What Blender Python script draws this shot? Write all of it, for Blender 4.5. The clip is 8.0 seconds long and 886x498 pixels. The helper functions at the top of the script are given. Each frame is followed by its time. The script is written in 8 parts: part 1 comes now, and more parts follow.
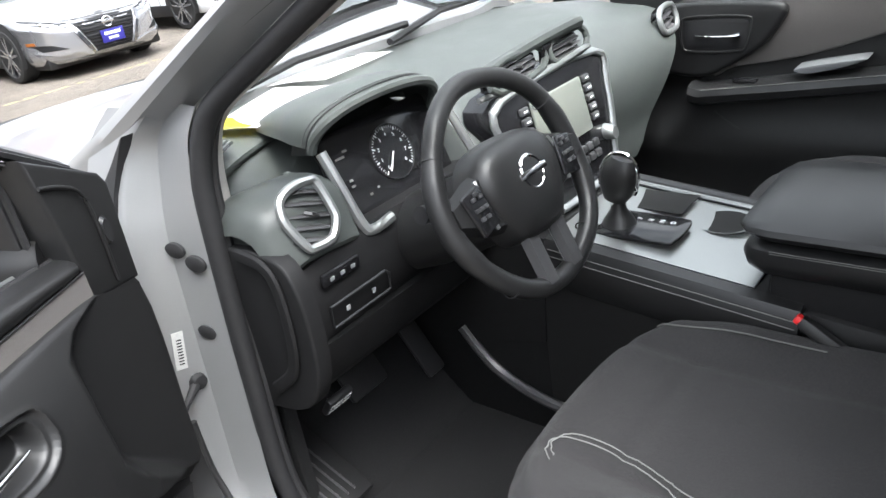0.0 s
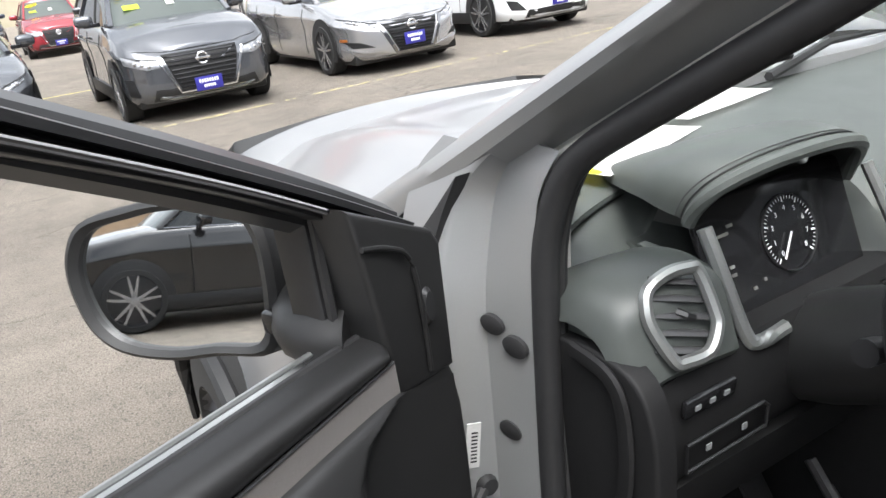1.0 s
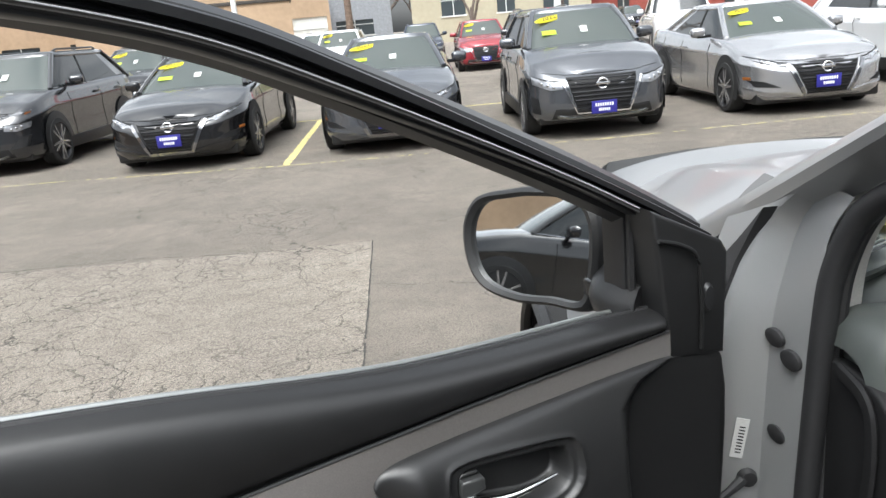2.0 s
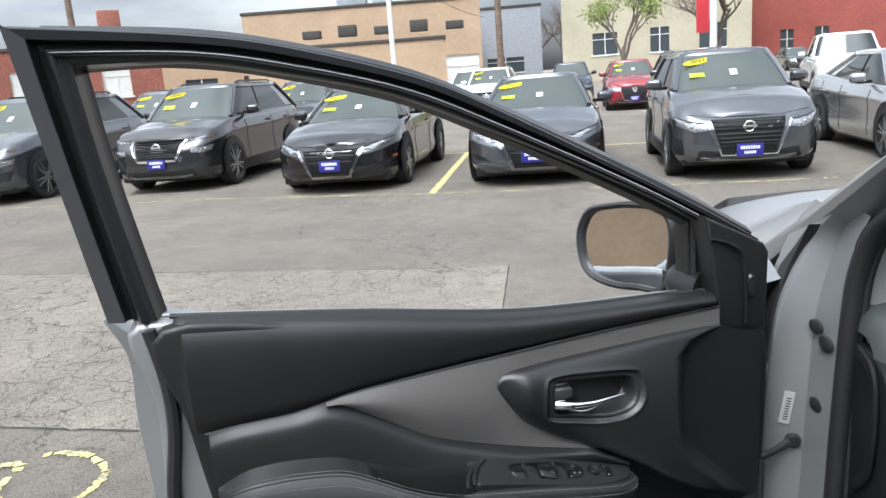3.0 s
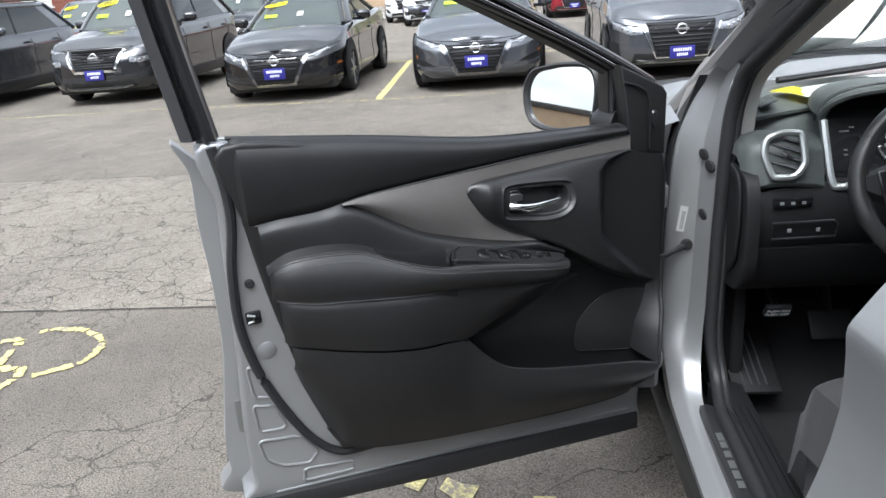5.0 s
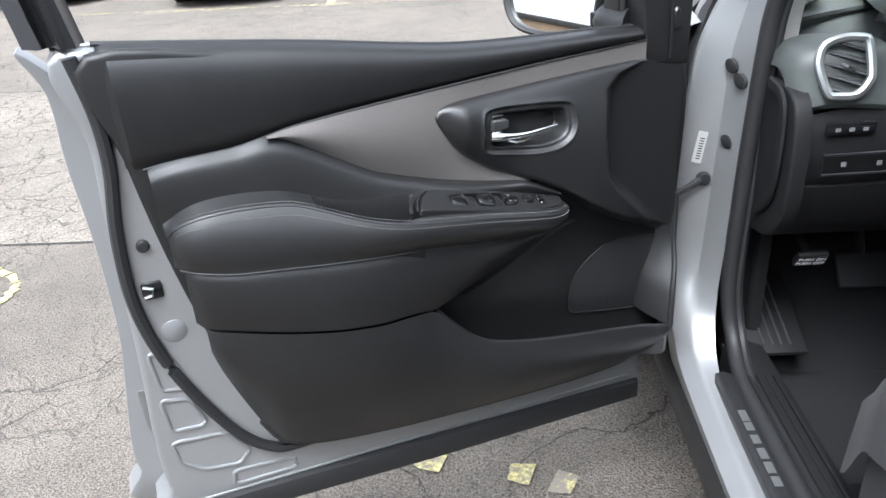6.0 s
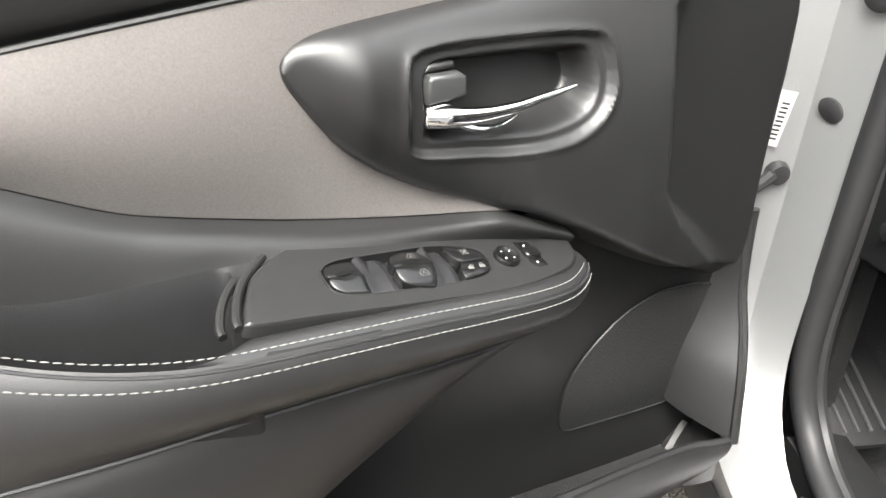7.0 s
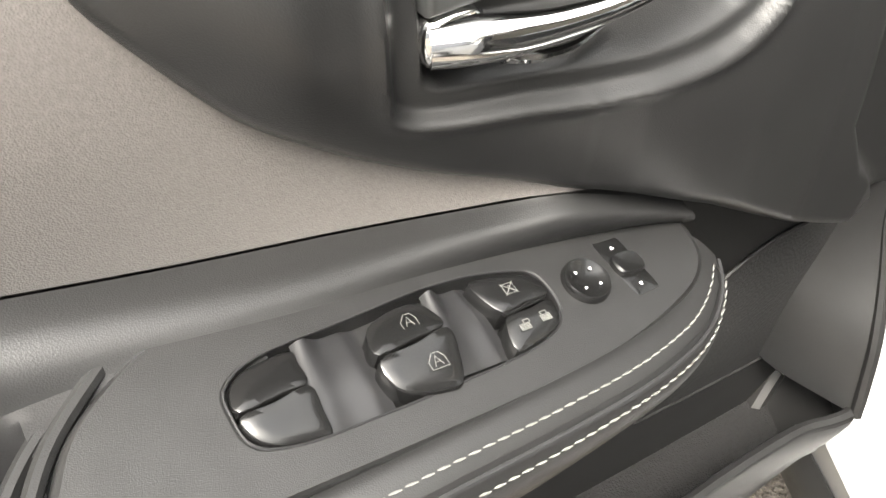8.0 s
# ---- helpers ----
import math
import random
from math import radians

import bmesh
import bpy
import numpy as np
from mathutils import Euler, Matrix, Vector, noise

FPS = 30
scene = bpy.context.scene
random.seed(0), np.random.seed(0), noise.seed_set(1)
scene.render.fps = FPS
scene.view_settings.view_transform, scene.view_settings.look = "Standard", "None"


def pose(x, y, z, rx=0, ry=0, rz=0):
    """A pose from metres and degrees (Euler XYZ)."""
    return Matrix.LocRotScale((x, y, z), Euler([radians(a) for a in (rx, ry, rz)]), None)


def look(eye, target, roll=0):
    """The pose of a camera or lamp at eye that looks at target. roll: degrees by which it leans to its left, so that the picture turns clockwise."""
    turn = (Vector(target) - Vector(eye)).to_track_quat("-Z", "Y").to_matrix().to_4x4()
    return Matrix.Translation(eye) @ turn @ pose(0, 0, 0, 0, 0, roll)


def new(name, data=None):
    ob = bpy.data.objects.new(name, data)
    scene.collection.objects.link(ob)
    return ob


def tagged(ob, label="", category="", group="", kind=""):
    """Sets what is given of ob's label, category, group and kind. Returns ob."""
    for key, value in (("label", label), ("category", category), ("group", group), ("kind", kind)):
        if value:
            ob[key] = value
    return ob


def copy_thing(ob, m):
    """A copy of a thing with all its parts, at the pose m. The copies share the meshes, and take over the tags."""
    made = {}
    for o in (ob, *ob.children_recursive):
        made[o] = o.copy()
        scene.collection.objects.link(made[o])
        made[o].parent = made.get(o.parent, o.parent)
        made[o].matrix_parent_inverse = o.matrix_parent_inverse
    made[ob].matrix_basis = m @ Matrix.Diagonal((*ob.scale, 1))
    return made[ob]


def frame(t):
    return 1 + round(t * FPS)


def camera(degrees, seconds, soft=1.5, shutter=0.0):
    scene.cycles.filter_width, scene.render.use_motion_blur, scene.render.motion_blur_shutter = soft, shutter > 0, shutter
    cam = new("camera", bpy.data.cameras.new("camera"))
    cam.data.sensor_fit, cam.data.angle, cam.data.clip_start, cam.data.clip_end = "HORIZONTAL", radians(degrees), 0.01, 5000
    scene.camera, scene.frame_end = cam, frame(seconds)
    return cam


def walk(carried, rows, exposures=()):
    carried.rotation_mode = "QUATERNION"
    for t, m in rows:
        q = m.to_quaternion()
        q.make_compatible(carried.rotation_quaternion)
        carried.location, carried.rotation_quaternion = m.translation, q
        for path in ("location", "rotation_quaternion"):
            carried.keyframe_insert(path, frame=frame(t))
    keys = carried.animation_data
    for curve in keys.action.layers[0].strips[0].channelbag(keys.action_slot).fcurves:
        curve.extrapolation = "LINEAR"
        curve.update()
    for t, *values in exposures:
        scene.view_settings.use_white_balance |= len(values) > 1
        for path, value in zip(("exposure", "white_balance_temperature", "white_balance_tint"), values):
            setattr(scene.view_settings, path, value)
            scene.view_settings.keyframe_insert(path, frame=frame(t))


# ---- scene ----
cam = camera(60.8, 8.0)
PATH = [
    (0, (-1.239, -1.025, 1.467), (0.099, 0.189, 0.609), -9.6),
    (0.5, (-1.177, -0.845, 1.458), (-0.004, 0.56, 0.653), -9.3),
    (1, (-1.138, -0.7, 1.454), (-0.264, 0.942, 0.72), -7.9),
    (1.5, (-1.153, -0.755, 1.458), (-0.73, 1.087, 0.806), -6.7),
    (2, (-1.167, -0.976, 1.49), (-1.172, 0.943, 0.927), -5.5),
    (2.2, (-1.143, -1.054, 1.513), (-1.276, 0.872, 0.992), -5.4),
    (3.3, (-1.129, -1.513, 1.517), (-1.497, 0.402, 1.075), -4.2),
    (3.5, (-1.139, -1.602, 1.513), (-1.492, 0.313, 1.054), -4.3),
    (4, (-1.152, -1.732, 1.497), (-1.454, 0.176, 0.981), -4.3),
    (4.5, (-1.145, -1.774, 1.482), (-1.404, 0.12, 0.894), -4.5),
    (5, (-1.146, -1.798, 1.467), (-1.364, 0.074, 0.798), -4.7),
    (5.2, (-1.147, -1.811, 1.458), (-1.354, 0.05, 0.756), -4.7),
    (6.3, (-1.2, -1.224, 1.355), (-1.297, 0.528, 0.397), -4.5),
    (6.5, (-1.201, -1.095, 1.324), (-1.303, 0.639, 0.332), -5.4),
    (7, (-1.204, -0.757, 1.197), (-1.061, 0.945, 0.155), -1.3),
    (7.5, (-1.212, -0.555, 1.163), (-1.113, 0.954, -0.146), -4.1),
    (8, (-1.188, -0.499, 1.128), (-1.089, 0.919, -0.279), -4.6),
]
EXPOSURES = [(0, 1.9, 6300, 10), (0.5, 1.72, 6350, 10), (1, 1.42, 6450, 10), (1.5, 1.05, 6400, 8), (2, 1.08, 6350, 8), (3.5, 1.02, 5950, 8), (5.2, 1.15, 6050, 9), (6.5, 2.3, 5900, 10), (7, 2.75, 6800, 9), (7.5, 2.65, 7000, 9), (8, 2.8, 7200, 9)]
walk(cam, [(t, look(eye, target, roll)) for t, eye, target, roll in PATH], EXPOSURES)


# ---- sky and sun: a bright overcast day ----
world = bpy.data.worlds.new("overcast_sky")
scene.world = world
world.use_nodes = True
wn, wl = world.node_tree.nodes, world.node_tree.links
wn.clear()
SUN_ELEV, SUN_ROT = radians(62), radians(200)
sky = wn.new("ShaderNodeTexSky")
sky.sky_type = "NISHITA"
sky.sun_disc = False
sky.sun_elevation, sky.sun_rotation = SUN_ELEV, SUN_ROT
sky.dust_density, sky.ozone_density = 4.0, 0.6
grey = wn.new("ShaderNodeHueSaturation")
grey.inputs["Saturation"].default_value = 0.12
wl.new(sky.outputs[0], grey.inputs["Color"])
# cloud layer, broken into lighter and greyer banks
coord = wn.new("ShaderNodeTexCoord")
stretch = wn.new("ShaderNodeMapping")
stretch.inputs["Scale"].default_value = (1.0, 1.0, 3.2)
wl.new(coord.outputs["Generated"], stretch.inputs["Vector"])
cloud = wn.new("ShaderNodeTexNoise")
cloud.inputs["Scale"].default_value = 2.6
cloud.inputs["Detail"].default_value = 7.0
wl.new(stretch.outputs[0], cloud.inputs["Vector"])
ramp = wn.new("ShaderNodeValToRGB")
ramp.color_ramp.elements[0].position, ramp.color_ramp.elements[1].position = 0.36, 0.66
ramp.color_ramp.elements[0].color = (0.62, 0.66, 0.72, 1)
ramp.color_ramp.elements[1].color = (1.5, 1.5, 1.48, 1)
wl.new(cloud.outputs[0], ramp.inputs[0])
mul = wn.new("ShaderNodeMixRGB")
mul.blend_type = "MULTIPLY"
mul.inputs[0].default_value = 1.0
wl.new(grey.outputs[0], mul.inputs[1])
wl.new(ramp.outputs[0], mul.inputs[2])
sep = wn.new("ShaderNodeSeparateXYZ")
wl.new(coord.outputs["Generated"], sep.inputs[0])
lift = wn.new("ShaderNodeMapRange")
lift.inputs["From Min"].default_value, lift.inputs["From Max"].default_value = 0.0, 1.0
lift.inputs["To Min"].default_value, lift.inputs["To Max"].default_value = 0.72, 1.75
wl.new(sep.outputs["Z"], lift.inputs[0])
zenith = wn.new("ShaderNodeMixRGB")
zenith.blend_type = "MULTIPLY"
zenith.inputs[0].default_value = 1.0
wl.new(mul.outputs[0], zenith.inputs[1])
wl.new(lift.outputs[0], zenith.inputs[2])
bg = wn.new("ShaderNodeBackground")
bg.inputs["Strength"].default_value = 0.15
wl.new(zenith.outputs[0], bg.inputs["Color"])
wo = wn.new("ShaderNodeOutputWorld")
wl.new(bg.outputs[0], wo.inputs[0])
sun = new("sun", bpy.data.lights.new("sun", "SUN"))
sun.data.energy, sun.data.angle, sun.data.color = 1.0, radians(25), (1.0, 0.96, 0.9)
sun.matrix_world = look((0, 0, 30), (30 * math.sin(SUN_ROT) * -1, 30 * math.cos(SUN_ROT) * -1, 30 - 30 * math.tan(SUN_ELEV)))


# ---- materials ----
def mat(name, color, rough=0.5, metal=0.0, spec=0.5, grain=0.0, scale=200.0, bump=0.0, bump_scale=400.0, stain=0.0, stain_scale=3.0, coat=0.0, trans=0.0, ior=1.45, sheen=0.0, rough_var=0.0):
    """A surface with a fine grain, larger stains and a fine relief, in object space at real size."""
    m = bpy.data.materials.new(name)
    m.use_nodes = True
    n, l = m.node_tree.nodes, m.node_tree.links
    b = n["Principled BSDF"]
    b.inputs["Base Color"].default_value = (*color, 1)
    b.inputs["Roughness"].default_value = rough
    b.inputs["Metallic"].default_value = metal
    b.inputs["Specular IOR Level"].default_value = spec
    b.inputs["Coat Weight"].default_value = coat
    b.inputs["Coat Roughness"].default_value = 0.05
    b.inputs["Transmission Weight"].default_value = trans
    b.inputs["IOR"].default_value = ior
    b.inputs["Sheen Weight"].default_value = sheen
    tc = n.new("ShaderNodeTexCoord")
    out = None
    for amount, sc in ((grain, scale), (stain, stain_scale)):
        if amount > 0:
            tx = n.new("ShaderNodeTexNoise")
            tx.inputs["Scale"].default_value = sc
            tx.inputs["Detail"].default_value = 5.0
            l.new(tc.outputs["Object"], tx.inputs["Vector"])
            rp = n.new("ShaderNodeMapRange")
            rp.inputs["From Min"].default_value, rp.inputs["From Max"].default_value = 0.3, 0.7
            rp.inputs["To Min"].default_value, rp.inputs["To Max"].default_value = 1 - amount, 1 + amount
            l.new(tx.outputs[0], rp.inputs[0])
            mx = n.new("ShaderNodeMixRGB")
            mx.blend_type = "MULTIPLY"
            mx.inputs[0].default_value = 1.0
            if out is None:
                mx.inputs[1].default_value = (*color, 1)
            else:
                l.new(out, mx.inputs[1])
            l.new(rp.outputs[0], mx.inputs[2])
            out = mx.outputs[0]
    if out is not None:
        l.new(out, b.inputs["Base Color"])
    if rough_var > 0:
        tx = n.new("ShaderNodeTexNoise")
        tx.inputs["Scale"].default_value = stain_scale * 4
        l.new(tc.outputs["Object"], tx.inputs["Vector"])
        rp = n.new("ShaderNodeMapRange")
        rp.inputs["To Min"].default_value, rp.inputs["To Max"].default_value = max(0.02, rough - rough_var), rough + rough_var
        l.new(tx.outputs[0], rp.inputs[0])
        l.new(rp.outputs[0], b.inputs["Roughness"])
    if bump > 0:
        tx = n.new("ShaderNodeTexVoronoi")
        tx.inputs["Scale"].default_value = bump_scale
        l.new(tc.outputs["Object"], tx.inputs["Vector"])
        bp = n.new("ShaderNodeBump")
        bp.inputs["Strength"].default_value = bump
        bp.inputs["Distance"].default_value = 0.001
        l.new(tx.outputs[0], bp.inputs["Height"])
        l.new(bp.outputs[0], b.inputs["Normal"])
    return m


M_silver = mat("silver_paint", (0.265, 0.268, 0.272), 0.36, 0.5, coat=0.35, grain=0.03, scale=900, stain=0.02, stain_scale=2)
M_plastic = mat("black_grained_plastic", (0.0105, 0.0105, 0.0108), 0.46, grain=0.12, scale=60, bump=0.1, bump_scale=1900, rough_var=0.06)
M_soft = mat("soft_black_vinyl", (0.0125, 0.0125, 0.0128), 0.37, grain=0.1, scale=25, bump=0.1, bump_scale=1700, stain=0.08, rough_var=0.05)
M_dash = mat("soft_dash_vinyl", (0.052, 0.058, 0.055), 0.46, grain=0.08, scale=30, bump=0.1, bump_scale=1500, rough_var=0.05)
M_fabric = mat("grey_woven_trim", (0.085, 0.077, 0.073), 0.66, grain=0.12, scale=700, bump=0.22, bump_scale=1500, stain=0.05, sheen=0.2)
M_seat = mat("charcoal_seat_cloth", (0.019, 0.018, 0.0185), 0.9, grain=0.3, scale=400, bump=0.5, bump_scale=900, stain=0.15, stain_scale=8, sheen=0.06)
M_carpet = mat("black_carpet", (0.007, 0.007, 0.0075), 0.95, grain=0.4, scale=300, bump=0.6, bump_scale=500)
M_plate_top = mat("fine_grained_switch_plate", (0.014, 0.014, 0.0143), 0.36, grain=0.12, scale=90, bump=0.14, bump_scale=2600, rough_var=0.04)
M_grille = mat("perforated_grille_plastic", (0.013, 0.013, 0.0135), 0.55, grain=0.25, scale=500, bump=0.5, bump_scale=420)
M_satin_tab = mat("satin_grey_plastic", (0.03, 0.031, 0.031), 0.4, grain=0.08, scale=200)
M_trimdull = mat("dull_black_interior_trim", (0.008, 0.008, 0.0085), 0.62, spec=0.3, grain=0.15, scale=80, bump=0.1, bump_scale=1500)
M_rubber = mat("black_rubber_seal", (0.015, 0.015, 0.016), 0.55, grain=0.1, scale=80, rough_var=0.08)
M_gloss = mat("gloss_black_plastic", (0.01, 0.01, 0.011), 0.12, rough_var=0.03)
M_satin = mat("satin_black_frame", (0.016, 0.016, 0.017), 0.3, grain=0.1, scale=90, rough_var=0.05)
M_chrome = mat("chrome", (0.82, 0.82, 0.82), 0.07, 1.0)
M_satinsilver = mat("satin_silver_trim", (0.31, 0.32, 0.315), 0.33, 0.8, grain=0.04, scale=500)
M_tyre = mat("tyre_rubber", (0.018, 0.018, 0.018), 0.8, grain=0.2, scale=60)
M_rim = mat("machined_alloy", (0.36, 0.36, 0.37), 0.25, 0.8)
M_darkchrome = mat("dark_chrome", (0.3, 0.3, 0.31), 0.12, 1.0)
M_rimdark = mat("dark_alloy", (0.05, 0.05, 0.055), 0.35, 0.6)
M_white = mat("white_print", (0.8, 0.8, 0.8), 0.5)
M_thread = mat("light_grey_thread", (0.12, 0.12, 0.115), 0.7)
M_seatthread = mat("pale_seat_thread", (0.17, 0.17, 0.165), 0.8)
M_red = mat("red_plastic", (0.65, 0.02, 0.02), 0.4)
M_paper = mat("white_paper", (0.8, 0.8, 0.78), 0.7, grain=0.04, scale=20)
M_yellow = mat("yellow_sticker", (0.85, 0.75, 0.04), 0.6)
M_glass = mat("clear_glass", (0.9, 0.95, 0.93), 0.02, trans=1.0, ior=1.1)
M_darkglass = mat("car_window_glass", (0.012, 0.015, 0.016), 0.04, spec=0.6)
M_mirror = mat("mirror", (0.9, 0.92, 0.92), 0.015, 1.0)
M_head = mat("headlight_lens", (0.3, 0.31, 0.33), 0.12, 0.5, coat=1.0, stain=0.4, stain_scale=14)
M_amber = mat("amber_lens", (0.3, 0.1, 0.025), 0.2)
M_plate = mat("blue_plate", (0.022, 0.02, 0.19), 0.4)
M_ypaint = mat("yellow_road_paint", (0.5, 0.43, 0.16), 0.85, grain=0.5, scale=110, stain=0.2, stain_scale=6)
M_yfaded = mat("faded_yellow_road_paint", (0.42, 0.37, 0.17), 0.85, grain=0.5, scale=110, stain=0.3, stain_scale=6)


def worn_through(m, lo, hi, under):
    """Shows the ground's colour where the paint has gone."""
    n, l = m.node_tree.nodes, m.node_tree.links
    bsdf = n["Principled BSDF"]
    tc = n.new("ShaderNodeTexCoord")
    fine, broad = n.new("ShaderNodeTexNoise"), n.new("ShaderNodeTexNoise")
    fine.inputs["Scale"].default_value, broad.inputs["Scale"].default_value = 70, 9
    fine.inputs["Detail"].default_value = 4
    add = n.new("ShaderNodeMath")
    add.operation = "ADD"
    for k, t in enumerate((fine, broad)):
        l.new(tc.outputs["Object"], t.inputs["Vector"])
        l.new(t.outputs[0], add.inputs[k])
    r = n.new("ShaderNodeMapRange")
    r.inputs["From Min"].default_value, r.inputs["From Max"].default_value = lo, hi
    l.new(add.outputs[0], r.inputs[0])
    mx = n.new("ShaderNodeMixRGB")
    mx.inputs[2].default_value = (*under, 1)
    l.new(r.outputs[0], mx.inputs[0])
    l.new(bsdf.inputs["Base Color"].links[0].from_socket, mx.inputs[1])
    l.new(mx.outputs[0], bsdf.inputs["Base Color"])


worn_through(M_ypaint, 1.04, 1.16, (0.2, 0.175, 0.145))
worn_through(M_yfaded, 0.9, 1.12, (0.2, 0.175, 0.145))
M_frame = mat("dark_grey_frame_trim", (0.045, 0.045, 0.047), 0.35, grain=0.06, scale=200)
M_label = mat("label_stock", (0.45, 0.45, 0.44), 0.6, grain=0.06, scale=300)
# bead colour lightened to stand for the glossy highlight along the frame
M_bead = mat("frame_bead_highlight", (0.2, 0.2, 0.205), 0.3)
M_beige = mat("pale_grey_headlining", (0.5, 0.49, 0.46), 0.85, grain=0.08, scale=300)
M_screen = mat("display_glass", (0.16, 0.17, 0.15), 0.18)
M_printgrey = mat("grey_print", (0.17, 0.175, 0.18), 0.7)
M_windscreen = mat("parked_car_windscreen", (0.05, 0.06, 0.055), 0.06, spec=0.7)
# near-black that stands in for shade in wheel wells and the cup holder
M_archblack = mat("shade_black", (0.008, 0.008, 0.008), 0.9)
M_print = mat("black_print", (0.02, 0.02, 0.02), 0.6)
M_ysticker = mat("lime_sticker", (0.6, 0.75, 0.08), 0.6)


# ---- building helpers ----
def part(name, bm, material, parent=None, label="", smooth=True, m=None):
    """Links a bmesh as one mesh object under a thing or a part."""
    me = bpy.data.meshes.new(name)
    bmesh.ops.recalc_face_normals(bm, faces=bm.faces)
    bm.to_mesh(me)
    bm.free()
    if smooth:
        for p in me.polygons:
            p.use_smooth = True
        me.set_sharp_from_angle(angle=radians(38))
    me.materials.append(material)
    ob = new(name, me)
    if m is not None:
        ob.matrix_world = m
    if parent is not None:
        ob.parent = parent
    if label:
        ob["label"] = label
    return ob


def thing(name, m, label, category, group="", kind=""):
    ob = new(name)
    ob.matrix_world = m
    ob.empty_display_size = 0.1
    return tagged(ob, label, category, group, kind)


def spline(pts, n=6, closed=False):
    """Catmull-Rom through the points."""
    p = [Vector(a) for a in pts]
    k = len(p)
    out = []
    for i in range(k if closed else k - 1):
        a, b, c, d = (p[(i - 1) % k], p[i], p[(i + 1) % k], p[(i + 2) % k]) if closed else (p[max(i - 1, 0)], p[i], p[i + 1], p[min(i + 2, k - 1)])
        for j in range(n):
            t = j / n
            out.append(0.5 * ((2 * b) + (c - a) * t + (2 * a - 5 * b + 4 * c - d) * t * t + (3 * b - a - 3 * c + d) * t**3))
    if not closed:
        out.append(p[-1])
    return out


def slab(pts, v0, v1, bevel=0.004, seg=2, axes="uz"):
    """A plate with the outline pts, from depth v0 to v1, its front edge rounded. axes: uz (depth along y), xy (depth along z), yz (depth along x)."""
    bm = bmesh.new()

    def at(p, v):
        return {"uz": (p[0], v, p[1]), "xy": (p[0], p[1], v), "yz": (v, p[0], p[1])}[axes]

    base = [bm.verts.new(at(p, v0)) for p in pts]
    face = bm.faces.new(base)
    got = bmesh.ops.extrude_face_region(bm, geom=[face])
    top = [e for e in got["geom"] if isinstance(e, bmesh.types.BMVert)]
    off = Vector(at((0, 0), v1)) - Vector(at((0, 0), v0))
    bmesh.ops.translate(bm, verts=top, vec=off)
    if bevel > 0:
        tops = set(top)
        edges = [e for e in bm.edges if e.verts[0] in tops and e.verts[1] in tops]
        bmesh.ops.bevel(bm, geom=edges, offset=bevel, segments=seg, affect="EDGES", profile=0.5, clamp_overlap=True)
    return bm


def box(x0, y0, z0, x1, y1, z1, bevel=0.005, seg=2):
    bm = bmesh.new()
    bmesh.ops.create_cube(bm, size=1.0)
    bmesh.ops.scale(bm, verts=bm.verts, vec=(x1 - x0, y1 - y0, z1 - z0))
    bmesh.ops.translate(bm, verts=bm.verts, vec=((x0 + x1) / 2, (y0 + y1) / 2, (z0 + z1) / 2))
    if bevel > 0:
        bmesh.ops.bevel(bm, geom=bm.edges[:], offset=bevel, segments=seg, affect="EDGES", profile=0.5, clamp_overlap=True)
    return bm


def tube(pts, r, sides=8, closed=False, flat=1.0, up=(0, 0, 1)):
    """A rod along the points. r: a radius, or one for each point. flat: its height over its width."""
    p = [Vector(a) for a in pts]
    k = len(p)
    rs = r if isinstance(r, (list, tuple)) else [r] * k
    bm = bmesh.new()
    rings = []
    for i in range(k):
        d = (p[(i + 1) % k] - p[i - 1]) if closed else (p[min(i + 1, k - 1)] - p[max(i - 1, 0)])
        d.normalize()
        u = Vector(up)
        if abs(u.dot(d)) > 0.95:
            u = Vector((1, 0, 0))
        s = d.cross(u).normalized()
        w = s.cross(d)
        rings.append([bm.verts.new(p[i] + rs[i] * (math.cos(a) * s + flat * math.sin(a) * w)) for a in (2 * math.pi * j / sides for j in range(sides))])
    for i in range(k if closed else k - 1):
        a, b = rings[i], rings[(i + 1) % k]
        for j in range(sides):
            bm.faces.new((a[j], a[(j + 1) % sides], b[(j + 1) % sides], b[j]))
    if not closed:
        bm.faces.new(rings[0][::-1])
        bm.faces.new(rings[-1])
    return bm


def loft(rings, closed=True, caps=True):
    """A skin over rings of points, all of one count."""
    bm = bmesh.new()
    vs = [[bm.verts.new(q) for q in ring] for ring in rings]
    n = len(vs[0])
    for a, b in zip(vs, vs[1:]):
        for j in range(n if closed else n - 1):
            k = (j + 1) % n
            bm.faces.new((a[j], a[k], b[k], b[j]))
    if caps and closed:
        bm.faces.new(vs[0][::-1])
        bm.faces.new(vs[-1])
    return bm


def sheet(fn, nu, nv, thick=0.0):
    """The surface fn(a, b), a and b from 0 to 1; thick: pushed out along its normals into a solid."""
    bm = bmesh.new()
    g = [[bm.verts.new(fn(i / nu, j / nv)) for j in range(nv + 1)] for i in range(nu + 1)]
    for i in range(nu):
        for j in range(nv):
            bm.faces.new((g[i][j], g[i + 1][j], g[i + 1][j + 1], g[i][j + 1]))
    if thick:
        bm.normal_update()
        bmesh.ops.solidify(bm, geom=bm.faces[:], thickness=thick)
    return bm


